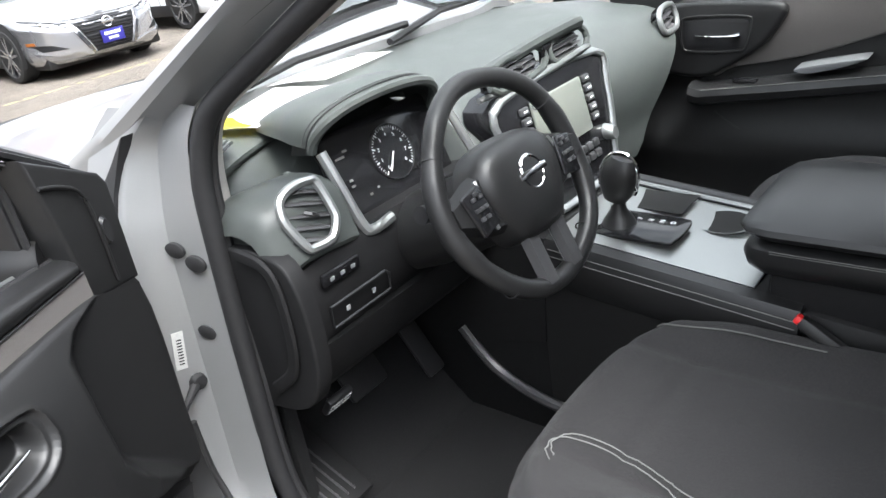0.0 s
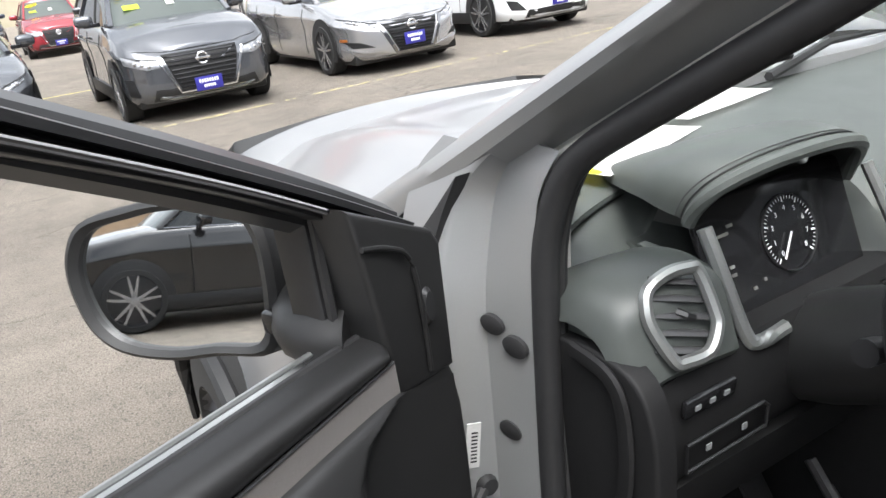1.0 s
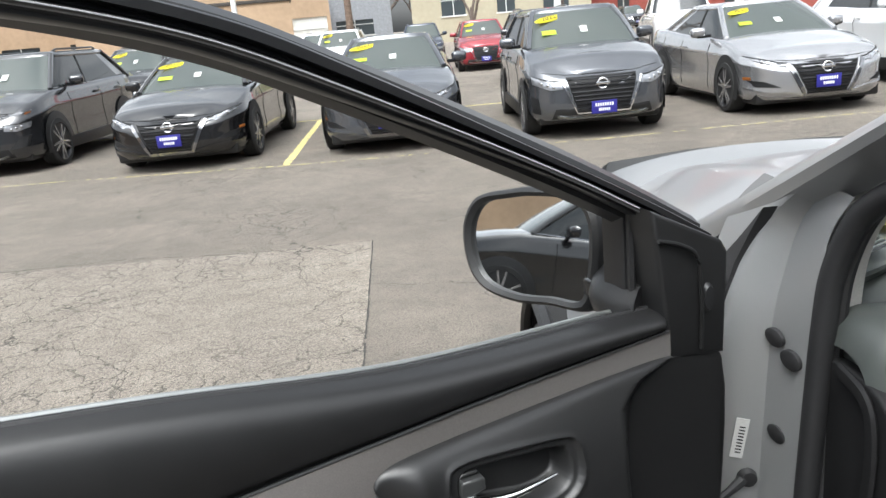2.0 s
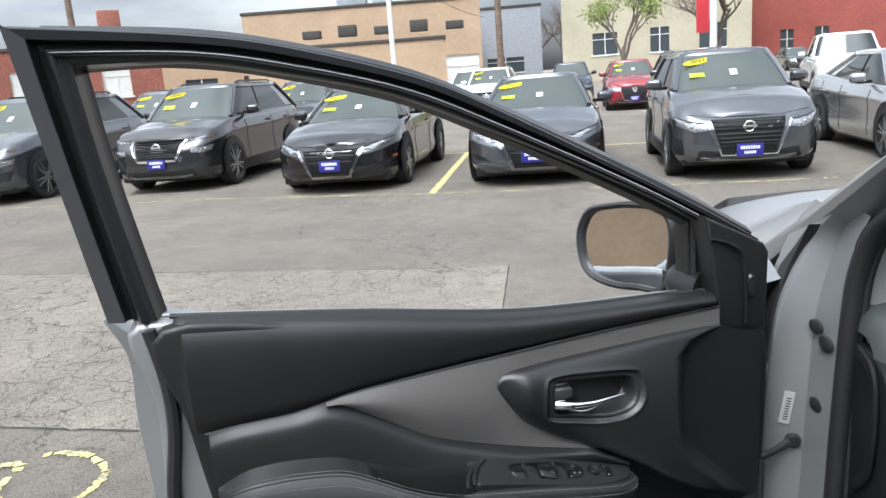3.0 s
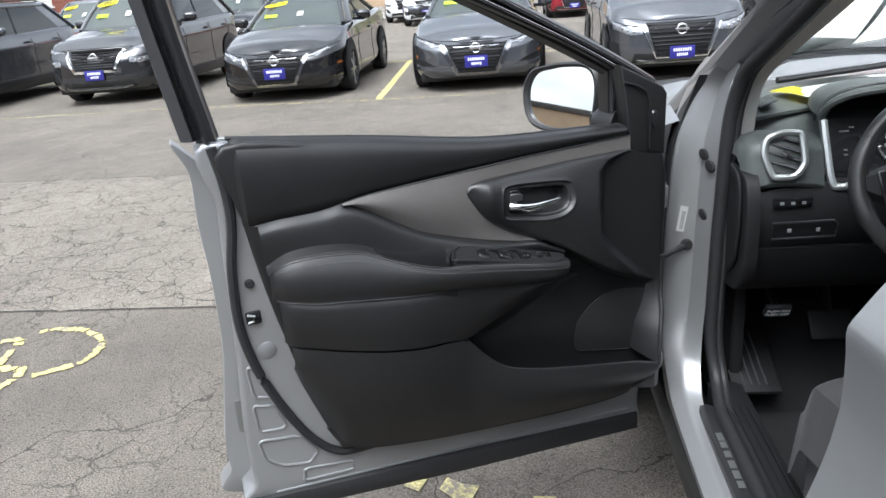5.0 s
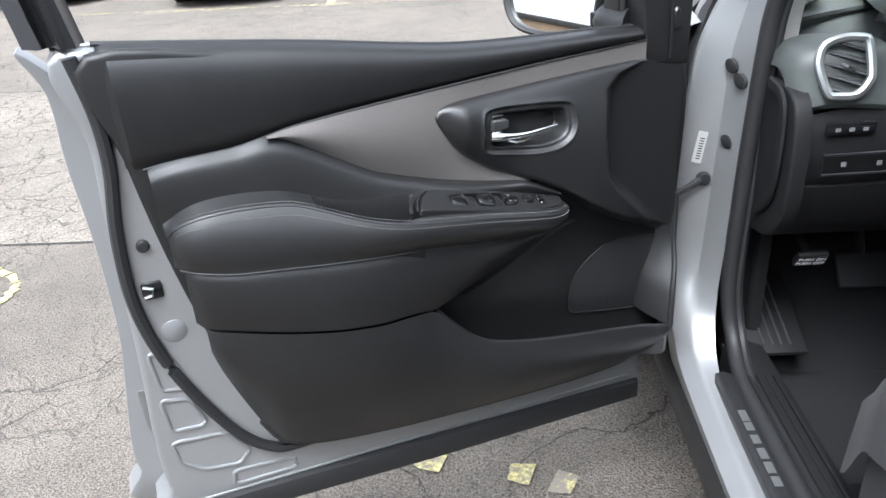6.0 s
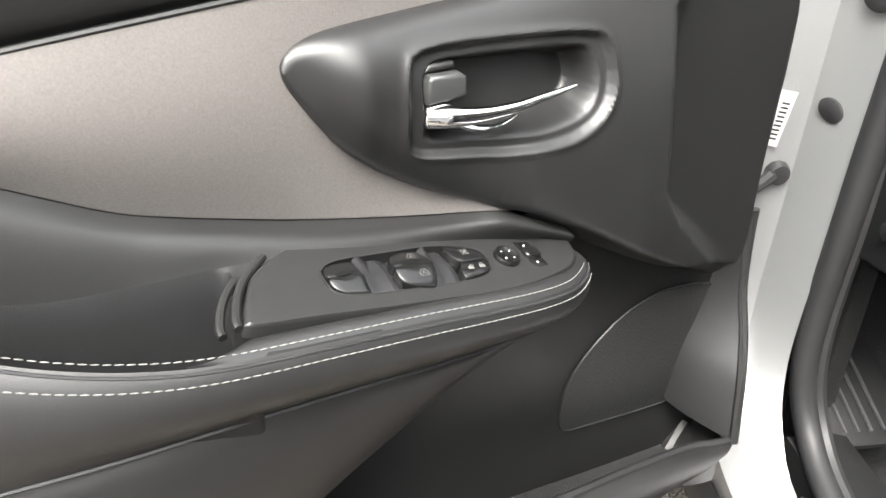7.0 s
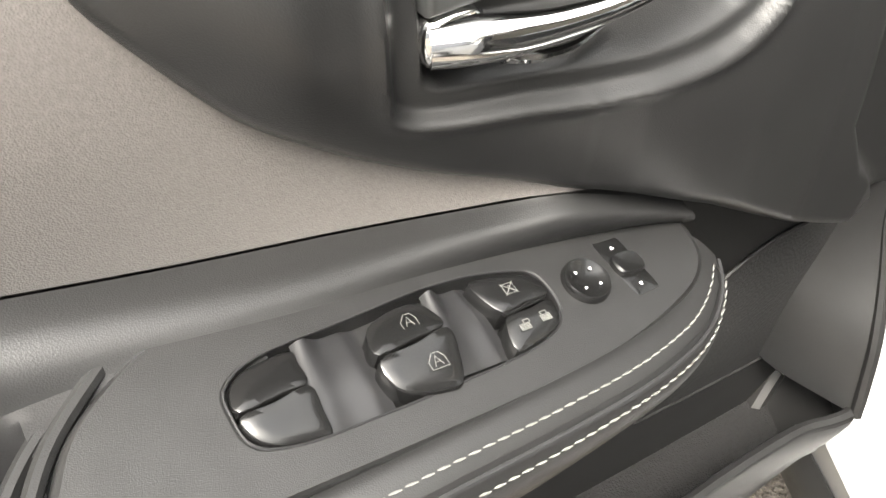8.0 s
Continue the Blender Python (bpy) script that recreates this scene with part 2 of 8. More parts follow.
def lathe(profile, sides=32, m=Matrix()):
    """Turns the profile of (radius, height) round z."""
    bm = bmesh.new()
    rings = [[bm.verts.new(m @ Vector((r * math.cos(a), r * math.sin(a), h))) for a in (2 * math.pi * j / sides for j in range(sides))] for r, h in profile]
    for a, b in zip(rings, rings[1:]):
        for j in range(sides):
            bm.faces.new((a[j], a[(j + 1) % sides], b[(j + 1) % sides], b[j]))
    bmesh.ops.remove_doubles(bm, verts=bm.verts, dist=1e-5)
    return bm


def merge(*bms):
    """Several bmeshes as one."""
    out = bmesh.new()
    for b in bms:
        me = bpy.data.meshes.new("tmp")
        b.to_mesh(me)
        b.free()
        out.from_mesh(me)
        bpy.data.meshes.remove(me)
    return out


def moved(bm, m):
    bmesh.ops.transform(bm, matrix=m, verts=bm.verts)
    return bm


def lettering(name, text, size, material, parent, m, thick=0.0004, label="", spread=1.0):
    """Text as a mesh, centred."""
    cu = bpy.data.curves.new(name, "FONT")
    cu.body, cu.size, cu.extrude = text, size, thick
    cu.align_x, cu.align_y, cu.space_character = "CENTER", "CENTER", spread
    tmp = bpy.data.objects.new(name, cu)
    scene.collection.objects.link(tmp)
    me = bpy.data.meshes.new_from_object(tmp.evaluated_get(bpy.context.evaluated_depsgraph_get()))
    bpy.data.objects.remove(tmp)
    ob = new(name, me)
    me.materials.clear()
    me.materials.append(material)
    ob.parent = parent
    ob.matrix_basis = m
    if label:
        ob["label"] = label
    return ob


def smooth01(a, b, x):
    t = min(1, max(0, (x - a) / (b - a)))
    return t * t * (3 - 2 * t)


# ---- the car park ----
def asphalt_material(name, base, cracks=(0.46, 0.6)):
    m = bpy.data.materials.new(name)
    m.use_nodes = True
    n, l = m.node_tree.nodes, m.node_tree.links
    b = n["Principled BSDF"]
    b.inputs["Roughness"].default_value = 0.88
    tc = n.new("ShaderNodeTexCoord")

    def tex(kind, scale, detail=4.0):
        t = n.new(kind)
        t.inputs["Scale"].default_value = scale
        if "Detail" in t.inputs:
            t.inputs["Detail"].default_value = detail
        l.new(tc.outputs["Object"], t.inputs["Vector"])
        return t

    def ramp(src, lo, hi, a, c):
        r = n.new("ShaderNodeMapRange")
        r.inputs["From Min"].default_value, r.inputs["From Max"].default_value = lo, hi
        r.inputs["To Min"].default_value, r.inputs["To Max"].default_value = a, c
        l.new(src, r.inputs[0])
        return r.outputs[0]

    def mul(a, c):
        x = n.new("ShaderNodeMath")
        x.operation = "MULTIPLY"
        l.new(a, x.inputs[0])
        l.new(c, x.inputs[1])
        return x.outputs[0]

    grit = ramp(tex("ShaderNodeTexNoise", 150, 3).outputs[0], 0.36, 0.66, 0.6, 1.4)
    stone = ramp(tex("ShaderNodeTexVoronoi", 105).outputs["Color"], 0.15, 0.85, 0.32, 1.75)
    blot = ramp(tex("ShaderNodeTexNoise", 0.9, 6).outputs[0], 0.3, 0.7, 0.8, 1.15)
    blot2 = ramp(tex("ShaderNodeTexNoise", 5, 5).outputs[0], 0.3, 0.7, 0.9, 1.1)
    # cracks: fine alligator cells where the surface is tired, and long wandering ones
    wob = n.new("ShaderNodeTexNoise")
    wob.inputs["Scale"].default_value = 2.2
    wob.inputs["Detail"].default_value = 5
    l.new(tc.outputs["Object"], wob.inputs["Vector"])
    mixv = n.new("ShaderNodeMixRGB")
    mixv.blend_type = "LINEAR_LIGHT"
    mixv.inputs[0].default_value = 0.28
    l.new(tc.outputs["Object"], mixv.inputs[1])
    l.new(wob.outputs["Color"], mixv.inputs[2])

    def crack(scale, width):
        v = n.new("ShaderNodeTexVoronoi")
        v.feature = "DISTANCE_TO_EDGE"
        v.inputs["Scale"].default_value = scale
        l.new(mixv.outputs[0], v.inputs["Vector"])
        return ramp(v.outputs["Distance"], 0.0, width, 1.0, 0.0)

    where = ramp(tex("ShaderNodeTexNoise", 0.45, 2).outputs[0], cracks[0], cracks[1], 0.0, 1.0)
    cells = n.new("ShaderNodeMath")
    cells.operation = "MAXIMUM"
    l.new(crack(3.4, 0.02), cells.inputs[0])
    l.new(ramp(crack(7.5, 0.024), 0.0, 1.0, 0.0, 0.75), cells.inputs[1])
    fine = mul(cells.outputs[0], where)
    where2 = ramp(tex("ShaderNodeTexNoise", 0.8, 2).outputs[0], 0.42, 0.55, 0.0, 1.0)
    long = mul(crack(0.75, 0.0045), where2)
    mx = n.new("ShaderNodeMath")
    mx.operation = "MAXIMUM"
    l.new(fine, mx.inputs[0])
    l.new(long, mx.inputs[1])
    dark = ramp(mx.outputs[0], 0.0, 1.0, 1.0, 0.2)
    val = mul(mul(mul(grit, stone), mul(blot, blot2)), dark)
    col = n.new("ShaderNodeMixRGB")
    col.blend_type = "MULTIPLY"
    col.inputs[0].default_value = 1.0
    col.inputs[1].default_value = (*base, 1)
    l.new(val, col.inputs[2])
    l.new(col.outputs[0], b.inputs["Base Color"])
    bp = n.new("ShaderNodeBump")
    bp.inputs["Strength"].default_value = 1.0
    bp.inputs["Distance"].default_value = 0.006
    l.new(mul(mul(grit, stone), dark), bp.inputs["Height"])
    l.new(bp.outputs[0], b.inputs["Normal"])
    return m


M_asphalt = asphalt_material("cracked_asphalt", (0.13, 0.113, 0.094), (0.52, 0.64))
M_old = asphalt_material("old_pale_asphalt", (0.172, 0.15, 0.125), (0.3, 0.5))
M_tar = mat("black_tar_seam", (0.05, 0.047, 0.043), 0.9, grain=0.3, scale=40)
bm = bmesh.new()
for x in (-900, 900):
    for y in (-900, 900):
        bm.verts.new((x, y, 0))
bm.verts.ensure_lookup_table()
bm.faces.new([bm.verts[i] for i in (0, 2, 3, 1)])
tagged(part("ground", bm, M_asphalt), "worn grey asphalt of a car park, cracked and patched", "ground", kind="structure")


def strip(name, pts, width, material, z=0.004, label="", rag=0.12, seed=1, gaps=0.0):
    """A painted or tarred band along the points, a few millimetres proud, with worn edges and worn-through gaps."""
    rnd = random.Random(seed)
    p = [Vector((a[0], a[1], 0)) for a in pts]
    dense = []
    for a, b in zip(p, p[1:]):
        k = max(2, int((b - a).length / 0.05))
        dense += [a.lerp(b, i / k) for i in range(k)]
    dense.append(p[-1])
    bm = bmesh.new()
    last = None
    for i, q in enumerate(dense):
        d = (dense[min(i + 1, len(dense) - 1)] - dense[max(i - 1, 0)]).normalized()
        s = Vector((-d.y, d.x, 0))
        w0, w1 = (width / 2 * (1 + rnd.uniform(-rag, rag)) for _ in range(2))
        pair = [bm.verts.new(q + s * w0 + Vector((0, 0, z))), bm.verts.new(q - s * w1 + Vector((0, 0, z)))]
        if last and rnd.random() >= gaps:
            bm.faces.new((last[0], last[1], pair[1], pair[0]))
        last = pair
    return tagged(part(name, bm, material, smooth=False), label, "road marking", kind="structure")


def flat(name, pts, material, label, z):
    bm = bmesh.new()
    bm.faces.new([bm.verts.new((x, y, z)) for x, y in pts])
    return tagged(part(name, bm, material, smooth=False), label, "ground", kind="structure")


flat("old_patch", [(-14, 1.66), (-4.1, 1.615), (-2.81, 1.58), (-1.58, 1.57), (-1.6, 2.3), (-1.7, 4.5), (-2.75, 4.48), (-4.5, 4.58), (-6.5, 4.7), (-14, 4.9)], M_old, "paler and older square of cracked asphalt", 0.003)


strip("bay_line", [(-22, 9.35), (-6.2, 8.93), (-3.06, 8.45), (0.9, 8.2), (4.95, 8.28), (12, 8.5)], 0.07, M_yfaded, label="worn yellow line along the parked row", rag=0.3, seed=2, gaps=0.3)
strip("bay_line", [(-3.06, 8.45), (-3.28, 13.6)], 0.1, M_ypaint, label="yellow parking bay line between two cars", rag=0.25, seed=3)
strip("bay_line", [(-22, 14.2), (-3.3, 13.6), (9, 13.4)], 0.1, M_ypaint, label="yellow line behind the parked row", rag=0.3, seed=4, gaps=0.1)
strip("tar_seam", [(-14, 1.66), (-4.1, 1.615), (-2.81, 1.58), (-1.58, 1.57)], 0.012, M_tar, 0.005, "dark seam at the edge of the old patch", 0.5, 5, 0.05)
strip("tar_seam", [(-1.58, 1.57), (-1.6, 2.3), (-1.63, 3.0), (-1.7, 4.5)], 0.009, M_tar, 0.005, "dark seam at the edge of the old patch", 0.6, 6, 0.05)
strip("tar_seam", [(-1.7, 4.5), (-2.2, 4.45), (-2.75, 4.48), (-3.6, 4.62), (-4.5, 4.58), (-6.5, 4.7)], 0.01, M_tar, 0.005, "dark seam at the edge of the old patch", 0.7, 7, 0.2)
# two painted letters, worn
cee = [(q.x, q.y) for q in spline([(-3.52, 1.345, 0), (-3.42, 1.37, 0), (-3.28, 1.34, 0), (-3.15, 1.24, 0), (-3.1, 1.12, 0), (-3.13, 1.0, 0), (-3.28, 0.9, 0)], 5)]
strip("painted_letter", cee, 0.036, M_ypaint, 0.006, "worn yellow painted curve on the asphalt", 0.6, 8, 0.05)
zed = [(q.x, q.y) for q in spline([(-3.68, 1.235, 0), (-3.56, 1.25, 0), (-3.5, 1.0, 0), (-3.36, 0.95, 0), (-3.375, 0.74, 0), (-3.45, 0.55, 0)], 6)]
strip("painted_letter", zed, 0.042, M_ypaint, 0.006, "worn yellow painted zigzag on the asphalt", 0.6, 9, 0.05)
strip("painted_letter", [(-1.9, 0.28), (-1.54, 0.168), (-1.22, 0.063), (-1.1, 0.04), (-0.95, -0.03)], 0.07, M_yfaded, 0.006, "worn yellow line under the open door", 0.45, 10, 0.3)


# ---- parked cars ----
def paint(name, color, metal=0.5):
    return mat(name, color, 0.22, metal, coat=1.0, grain=0.04, scale=700, stain=0.03, stain_scale=1.5)


P_grey = paint("gunmetal_paint", (0.085, 0.09, 0.1), 0.6)
P_dark = paint("dark_grey_paint", (0.03, 0.031, 0.034), 0.5)
P_black = paint("black_paint", (0.006, 0.006, 0.007), 0.2)
P_silver = paint("bright_silver_paint", (0.37, 0.37, 0.38), 0.7)
P_white = paint("white_paint", (0.75, 0.76, 0.77), 0.0)
P_red = paint("deep_red_paint", (0.22, 0.012, 0.02), 0.3)
SEDAN = dict(L=4.9, W=1.85, H=1.44, zb=0.2, nose=0.66, hood=0.78, cowl=0.95, belt=0.98, deck=1.08, yc=1.25, y1=2.05, y2=3.3, y3=4.35, roofw=0.58, beltw=0.8, wheel=0.34, ax=(0.95, 3.78), R=0.95, kind="sedan")
SUV = dict(L=4.65, W=1.84, H=1.69, zb=0.24, nose=0.8, hood=0.98, cowl=1.12, belt=1.14, deck=1.2, yc=1.15, y1=1.8, y2=3.9, y3=4.5, roofw=0.63, beltw=0.82, wheel=0.36, ax=(0.93, 3.63), R=0.75, kind="suv")
KICKS = dict(L=4.3, W=1.76, H=1.6, zb=0.24, nose=0.76, hood=0.94, cowl=1.08, belt=1.1, deck=1.15, yc=1.05, y1=1.7, y2=3.6, y3=4.2, roofw=0.62, beltw=0.8, wheel=0.33, ax=(0.85, 3.47), R=0.7, kind="kicks")


def parked_car(p, colour, label, m, year="", detail=True, group="parked cars"):
    """A parked car, its front bumper at the origin and its length along +y."""
    car = thing("parked_car", m, label, "car", group)
    L, W2, zb, R = p["L"], p["W"] / 2, p["zb"], p["R"]
    suv = p["kind"] != "sedan"

    def ztop(y):
        front = p["nose"] + (p["hood"] - p["nose"]) * smooth01(-0.05, 0.3, y)
        z = front + (p["cowl"] - p["hood"]) * smooth01(0.2, p["yc"], y) + (p["belt"] - p["cowl"]) * smooth01(p["yc"], p["yc"] + 0.6, y)
        return z + (p["deck"] - p["belt"]) * smooth01(p["yc"] + 0.8, p["y3"], y) - 0.12 * smooth01(L - 0.25, L, y)

    half = []
    for i in range(11):
        t = math.pi / 2 * i / 10
        half.append((math.sin(t) ** 0.62, R * (1 - math.cos(t) ** 0.62)))
    for i in range(1, 12):
        half.append((1.0, R + (L - R - 0.7) * i / 12))
    for i in range(9):
        t = math.pi / 2 * i / 8
        half.append((math.cos(t) ** 0.62, L - 0.7 + 0.7 * math.sin(t) ** 0.75))
    half[-1] = (0.0, L)
    HS = [(0.0, 0.93, 0.06), (0.1, 0.975, 0.015), (0.22, 0.99, 0.0), (0.4, 0.975, 0.004), (0.6, 0.978, 0.01), (0.72, 0.998, 0.02), (0.755, 1.0, 0.024), (0.79, 0.985, 0.034), (0.9, 0.955, 0.07), (0.97, 0.925, 0.11), (1.0, 0.885, 0.16)]

    def place(h, wf, yo, q):
        xx, yy = q
        y = yo * (1 - yy / L) + yy * (1 - 0.02 * abs(h - 0.4))
        return xx * W2 * wf, y, zb + h * (ztop(yy) - zb)

    rings = []
    for h, wf, yo in HS:
        right = [place(h, wf, yo, q) for q in half]
        rings.append(right + [(-x, y, z) for x, y, z in right[-2:0:-1]])
    bm = loft(rings, caps=False)
    # hood and deck, arched across
    nh = len(half)
    top = [place(1.0, 0.885, 0.16, q) for q in half]
    CR = 9
    rows = []
    for x, y, z in top:
        crown = (0.055 if y < p["yc"] + 0.2 else 0.03) * min(1, abs(x) / 0.3)
        row = []
        for j in range(CR):
            a = 1 - 2 * j / (CR - 1)
            power = 0.035 * math.exp(-((abs(a) - 0.62) / 0.14) ** 2) * smooth01(0.3, 0.9, y) * (1 - smooth01(p["yc"] - 0.1, p["yc"] + 0.3, y)) * 0.6
            row.append(bm.verts.new((x * a, y, z + crown * (1 - a * a) + power)))
        rows.append(row)
    for a, b in zip(rows, rows[1:]):
        for j in range(CR - 1):
            bm.faces.new((a[j], a[j + 1], b[j + 1], b[j]))
    bmesh.ops.remove_doubles(bm, verts=bm.verts, dist=0.0005)
    part("body", bm, colour, car)
    # underside
    part("underbody", box(-W2 * 0.86, 0.25, zb - 0.06, W2 * 0.86, L - 0.25, zb + 0.1, 0.03), M_plastic, car)

    def front_y(x, z):
        """The y of the skin at the front, at x and z."""
        a = min(0.9999, abs(x) / W2)
        best = None
        for (h0, w0, o0), (h1, w1, o1) in zip(HS, HS[1:]):
            for hh in (0.0, 0.5, 1.0):
                h, wf, yo = h0 + (h1 - h0) * hh, w0 + (w1 - w0) * hh, o0 + (o1 - o0) * hh
                s = min(0.9995, a / wf)
                t = math.asin(s ** (1 / 0.62))
                yy = R * (1 - math.cos(t) ** 0.62)
                zz = zb + h * (ztop(yy) - zb)
                if best is None or abs(zz - z) < best[0]:
                    best = (abs(zz - z), yo * (1 - yy / L) + yy * (1 - 0.02 * abs(h - 0.4)))
        return best[1]

    def patch(pts, off, both=False):
        """A panel that lies on the front, with the outline pts in x and z."""
        bm = bmesh.new()
        for sgn in ((1, -1) if both else (1,)):
            q = [Vector((a[0] * sgn, a[1])) for a in pts]
            c = sum(q, Vector((0, 0))) / len(q)
            prev = None
            for s in (1.0, 0.96, 0.7, 0.4):
                o = off if s < 0.99 else -0.004
                ring = [bm.verts.new((*(lambda v: (v.x, front_y(v.x, v.y) - o, v.y))(c + (a - c) * s),)) for a in q]
                if prev:
                    for j in range(len(q)):
                        k = (j + 1) % len(q)
                        bm.faces.new((prev[j], prev[k], ring[k], ring[j]))
                prev = ring
            bm.faces.new(prev)
        return bm

    def ribbon(pts, width, off=0.012):
        """A flat moulding that lies on the front along the points in x and z."""
        q = [Vector((a[0] + (b[0] - a[0]) * i / 5, a[1] + (b[1] - a[1]) * i / 5)) for a, b in zip(pts, pts[1:]) for i in range(5)] + [Vector(pts[-1])]
        bm = bmesh.new()
        prev = None
        for i, c in enumerate(q):
            d = (q[min(i + 1, len(q) - 1)] - q[max(i - 1, 0)]).normalized()
            nn = Vector((-d.y, d.x))
            row = []
            for k, o in ((-0.5, -0.01), (-0.42, off), (0.42, off), (0.5, -0.01)):
                v = c + nn * width * k
                row.append(bm.verts.new((v.x, front_y(v.x, v.y) - o, v.y)))
            if prev:
                for j in range(3):
                    bm.faces.new((prev[j], prev[j + 1], row[j + 1], row[j]))
            prev = row
        return bm

    def dense(pts, n=5):
        out = []
        for a, b in zip(pts, pts[1:] + pts[:1]):
            out += [(a[0] + (b[0] - a[0]) * i / n, a[1] + (b[1] - a[1]) * i / n) for i in range(n)]
        return out

    hz, nz = p["hood"], p["nose"]
    if p["kind"] == "sedan":
        gr = [(-0.43, nz), (0.43, nz), (0.38, nz - 0.1), (0.25, zb + 0.06), (-0.25, zb + 0.06), (-0.38, nz - 0.1)]
        lamp = [(0.46, nz - 0.06), (0.6, nz - 0.055), (0.8, nz + 0.03), (0.86, nz + 0.1), (0.72, nz + 0.055), (0.55, nz + 0.0)]
        vee = [(-0.485, nz - 0.015), (-0.42, nz - 0.12), (-0.275, zb + 0.045), (0.275, zb + 0.045), (0.42, nz - 0.12), (0.485, nz - 0.015)]
        fog = [(0.55, zb + 0.16), (0.8, zb + 0.17), (0.86, zb + 0.26), (0.72, zb + 0.24)]
        badge, plate_z, vcol, vw = nz - 0.08, nz - 0.25, M_darkchrome, 0.05
    elif p["kind"] == "kicks":
        gr = [(-0.44, nz), (0.44, nz), (0.41, nz - 0.12), (0.3, nz - 0.46), (-0.3, nz - 0.46), (-0.41, nz - 0.12)]
        lamp = [(0.47, nz - 0.14), (0.62, nz - 0.15), (0.82, nz - 0.07), (0.83, nz + 0.03), (0.68, nz - 0.02), (0.5, nz - 0.05)]
        vee = [(-0.485, nz - 0.04), (-0.45, nz - 0.14), (-0.32, nz - 0.44), (0.32, nz - 0.44), (0.45, nz - 0.14), (0.485, nz - 0.04)]
        fog = [(0.74, nz - 0.44), (0.83, nz - 0.42), (0.84, nz - 0.22), (0.76, nz - 0.24)]
        badge, plate_z, vcol, vw = nz - 0.1, nz - 0.38, M_chrome, 0.02
    else:
        gr = [(-0.44, nz + 0.06), (0.44, nz + 0.06), (0.40, nz - 0.05), (0.31, nz - 0.26), (-0.31, nz - 0.26), (-0.40, nz - 0.05)]
        lamp = [(0.56, nz - 0.16), (0.72, nz - 0.18), (0.84, nz - 0.14), (0.86, nz - 0.06), (0.72, nz - 0.08), (0.58, nz - 0.08)]
        vee = [(-0.47, nz + 0.06), (-0.43, nz - 0.07), (-0.33, nz - 0.27), (0.33, nz - 0.27), (0.43, nz - 0.07), (0.47, nz + 0.06)]
        fog = [(0.5, nz + 0.03), (0.7, nz + 0.03), (0.86, nz + 0.08), (0.85, nz + 0.1), (0.7, nz + 0.07)]
        badge, plate_z, vcol, vw = nz - 0.06, nz - 0.32, M_chrome, 0.045
    part("grille", patch(dense(gr, 4), 0.004), M_trimdull, car, "black mesh grille")
    g0, g1 = gr[3][1], gr[0][1]
    for k in range(9):
        z = g0 + (g1 - g0) * (k + 0.7) / 9.4
        w = float(np.interp(z, [g0, gr[2][1], g1], [gr[3][0], gr[2][0], gr[1][0]])) - 0.02
        part("grille_bar", ribbon([(-w, z), (-w / 2, z), (0, z), (w / 2, z), (w, z)], 0.014, 0.014), M_gloss, car)
    part("grille_surround", ribbon(vee, vw, 0.02), vcol, car, "bright vee-shaped grille surround")
    part("hood_seam", ribbon([(-0.72, nz + 0.065 if suv else nz + 0.04), (-0.4, g1 + 0.018), (0, g1 + 0.018), (0.4, g1 + 0.018), (0.72, nz + 0.065 if suv else nz + 0.04)], 0.008, 0.001), M_archblack, car)
    lower = [(-0.5, zb + 0.0), (0.5, zb + 0.0), (0.42, zb + 0.035), (-0.42, zb + 0.035)] if not suv else [(-0.62, zb + 0.02), (0.62, zb + 0.02), (0.58, zb + 0.15), (-0.58, zb + 0.15)]
    part("lower_intake", patch(dense(lower, 4), 0.004), M_plastic, car)
    if suv:
        part("bumper_strip", ribbon([(-0.56, zb + 0.05), (-0.4, zb + 0.02), (0, zb + 0.015), (0.4, zb + 0.02), (0.56, zb + 0.05)], 0.026, 0.016), M_satinsilver, car, "silver skid strip")
    for s in (-1, 1):
        hl = part("headlight", patch(dense([(a[0] * s, a[1]) for a in lamp], 4), 0.006), M_head, car, "clear headlight lens")
        for wgt in ((0.32, 0.5, 0.68) if detail else ()):
            lx = (lamp[0][0] + (lamp[3][0] - lamp[0][0]) * wgt) * s
            lz = (lamp[1][1] + lamp[4][1]) / 2 + (wgt - 0.5) * (lamp[3][1] - lamp[0][1]) * 0.8
            part("projector", lathe([(0.0, 0.006), (0.014, 0.005), (0.02, 0.0), (0.024, -0.012)], 12, Matrix.Translation((lx, front_y(lx, lz) - 0.006, lz)) @ pose(0, 0, 0, 90)), M_rim, hl)
        part("lamp_brow", ribbon([(lamp[0][0] * s, lamp[5][1] - 0.004), (lamp[5][0] * s, lamp[5][1] + 0.003), (lamp[4][0] * s, lamp[4][1] + 0.003), (lamp[3][0] * s, lamp[3][1])], 0.01, 0.008), M_trimdull, hl)
        if p["kind"] == "suv":
            part("signal_light", patch(dense([(a[0] * s, a[1]) for a in fog], 4), 0.006), M_head, car)
        else:
            part("fog_surround", patch(dense([(a[0] * s, a[1]) for a in fog], 4), 0.006), M_trimdull, car, "dark pocket in the bumper")
        if p["kind"] == "sedan":
            part("bumper_blade", ribbon([(0.3 * s, zb + 0.05), (0.5 * s, zb + 0.1), (0.72 * s, zb + 0.12), (0.86 * s, zb + 0.17)], 0.03, 0.016), colour, car)
            part("side_reflector", patch([(s * 0.83, nz - 0.2), (s * 0.875, nz - 0.2), (s * 0.875, nz - 0.165), (s * 0.835, nz - 0.165)], 0.01), M_amber, car, "amber marker")
        elif p["kind"] == "suv":
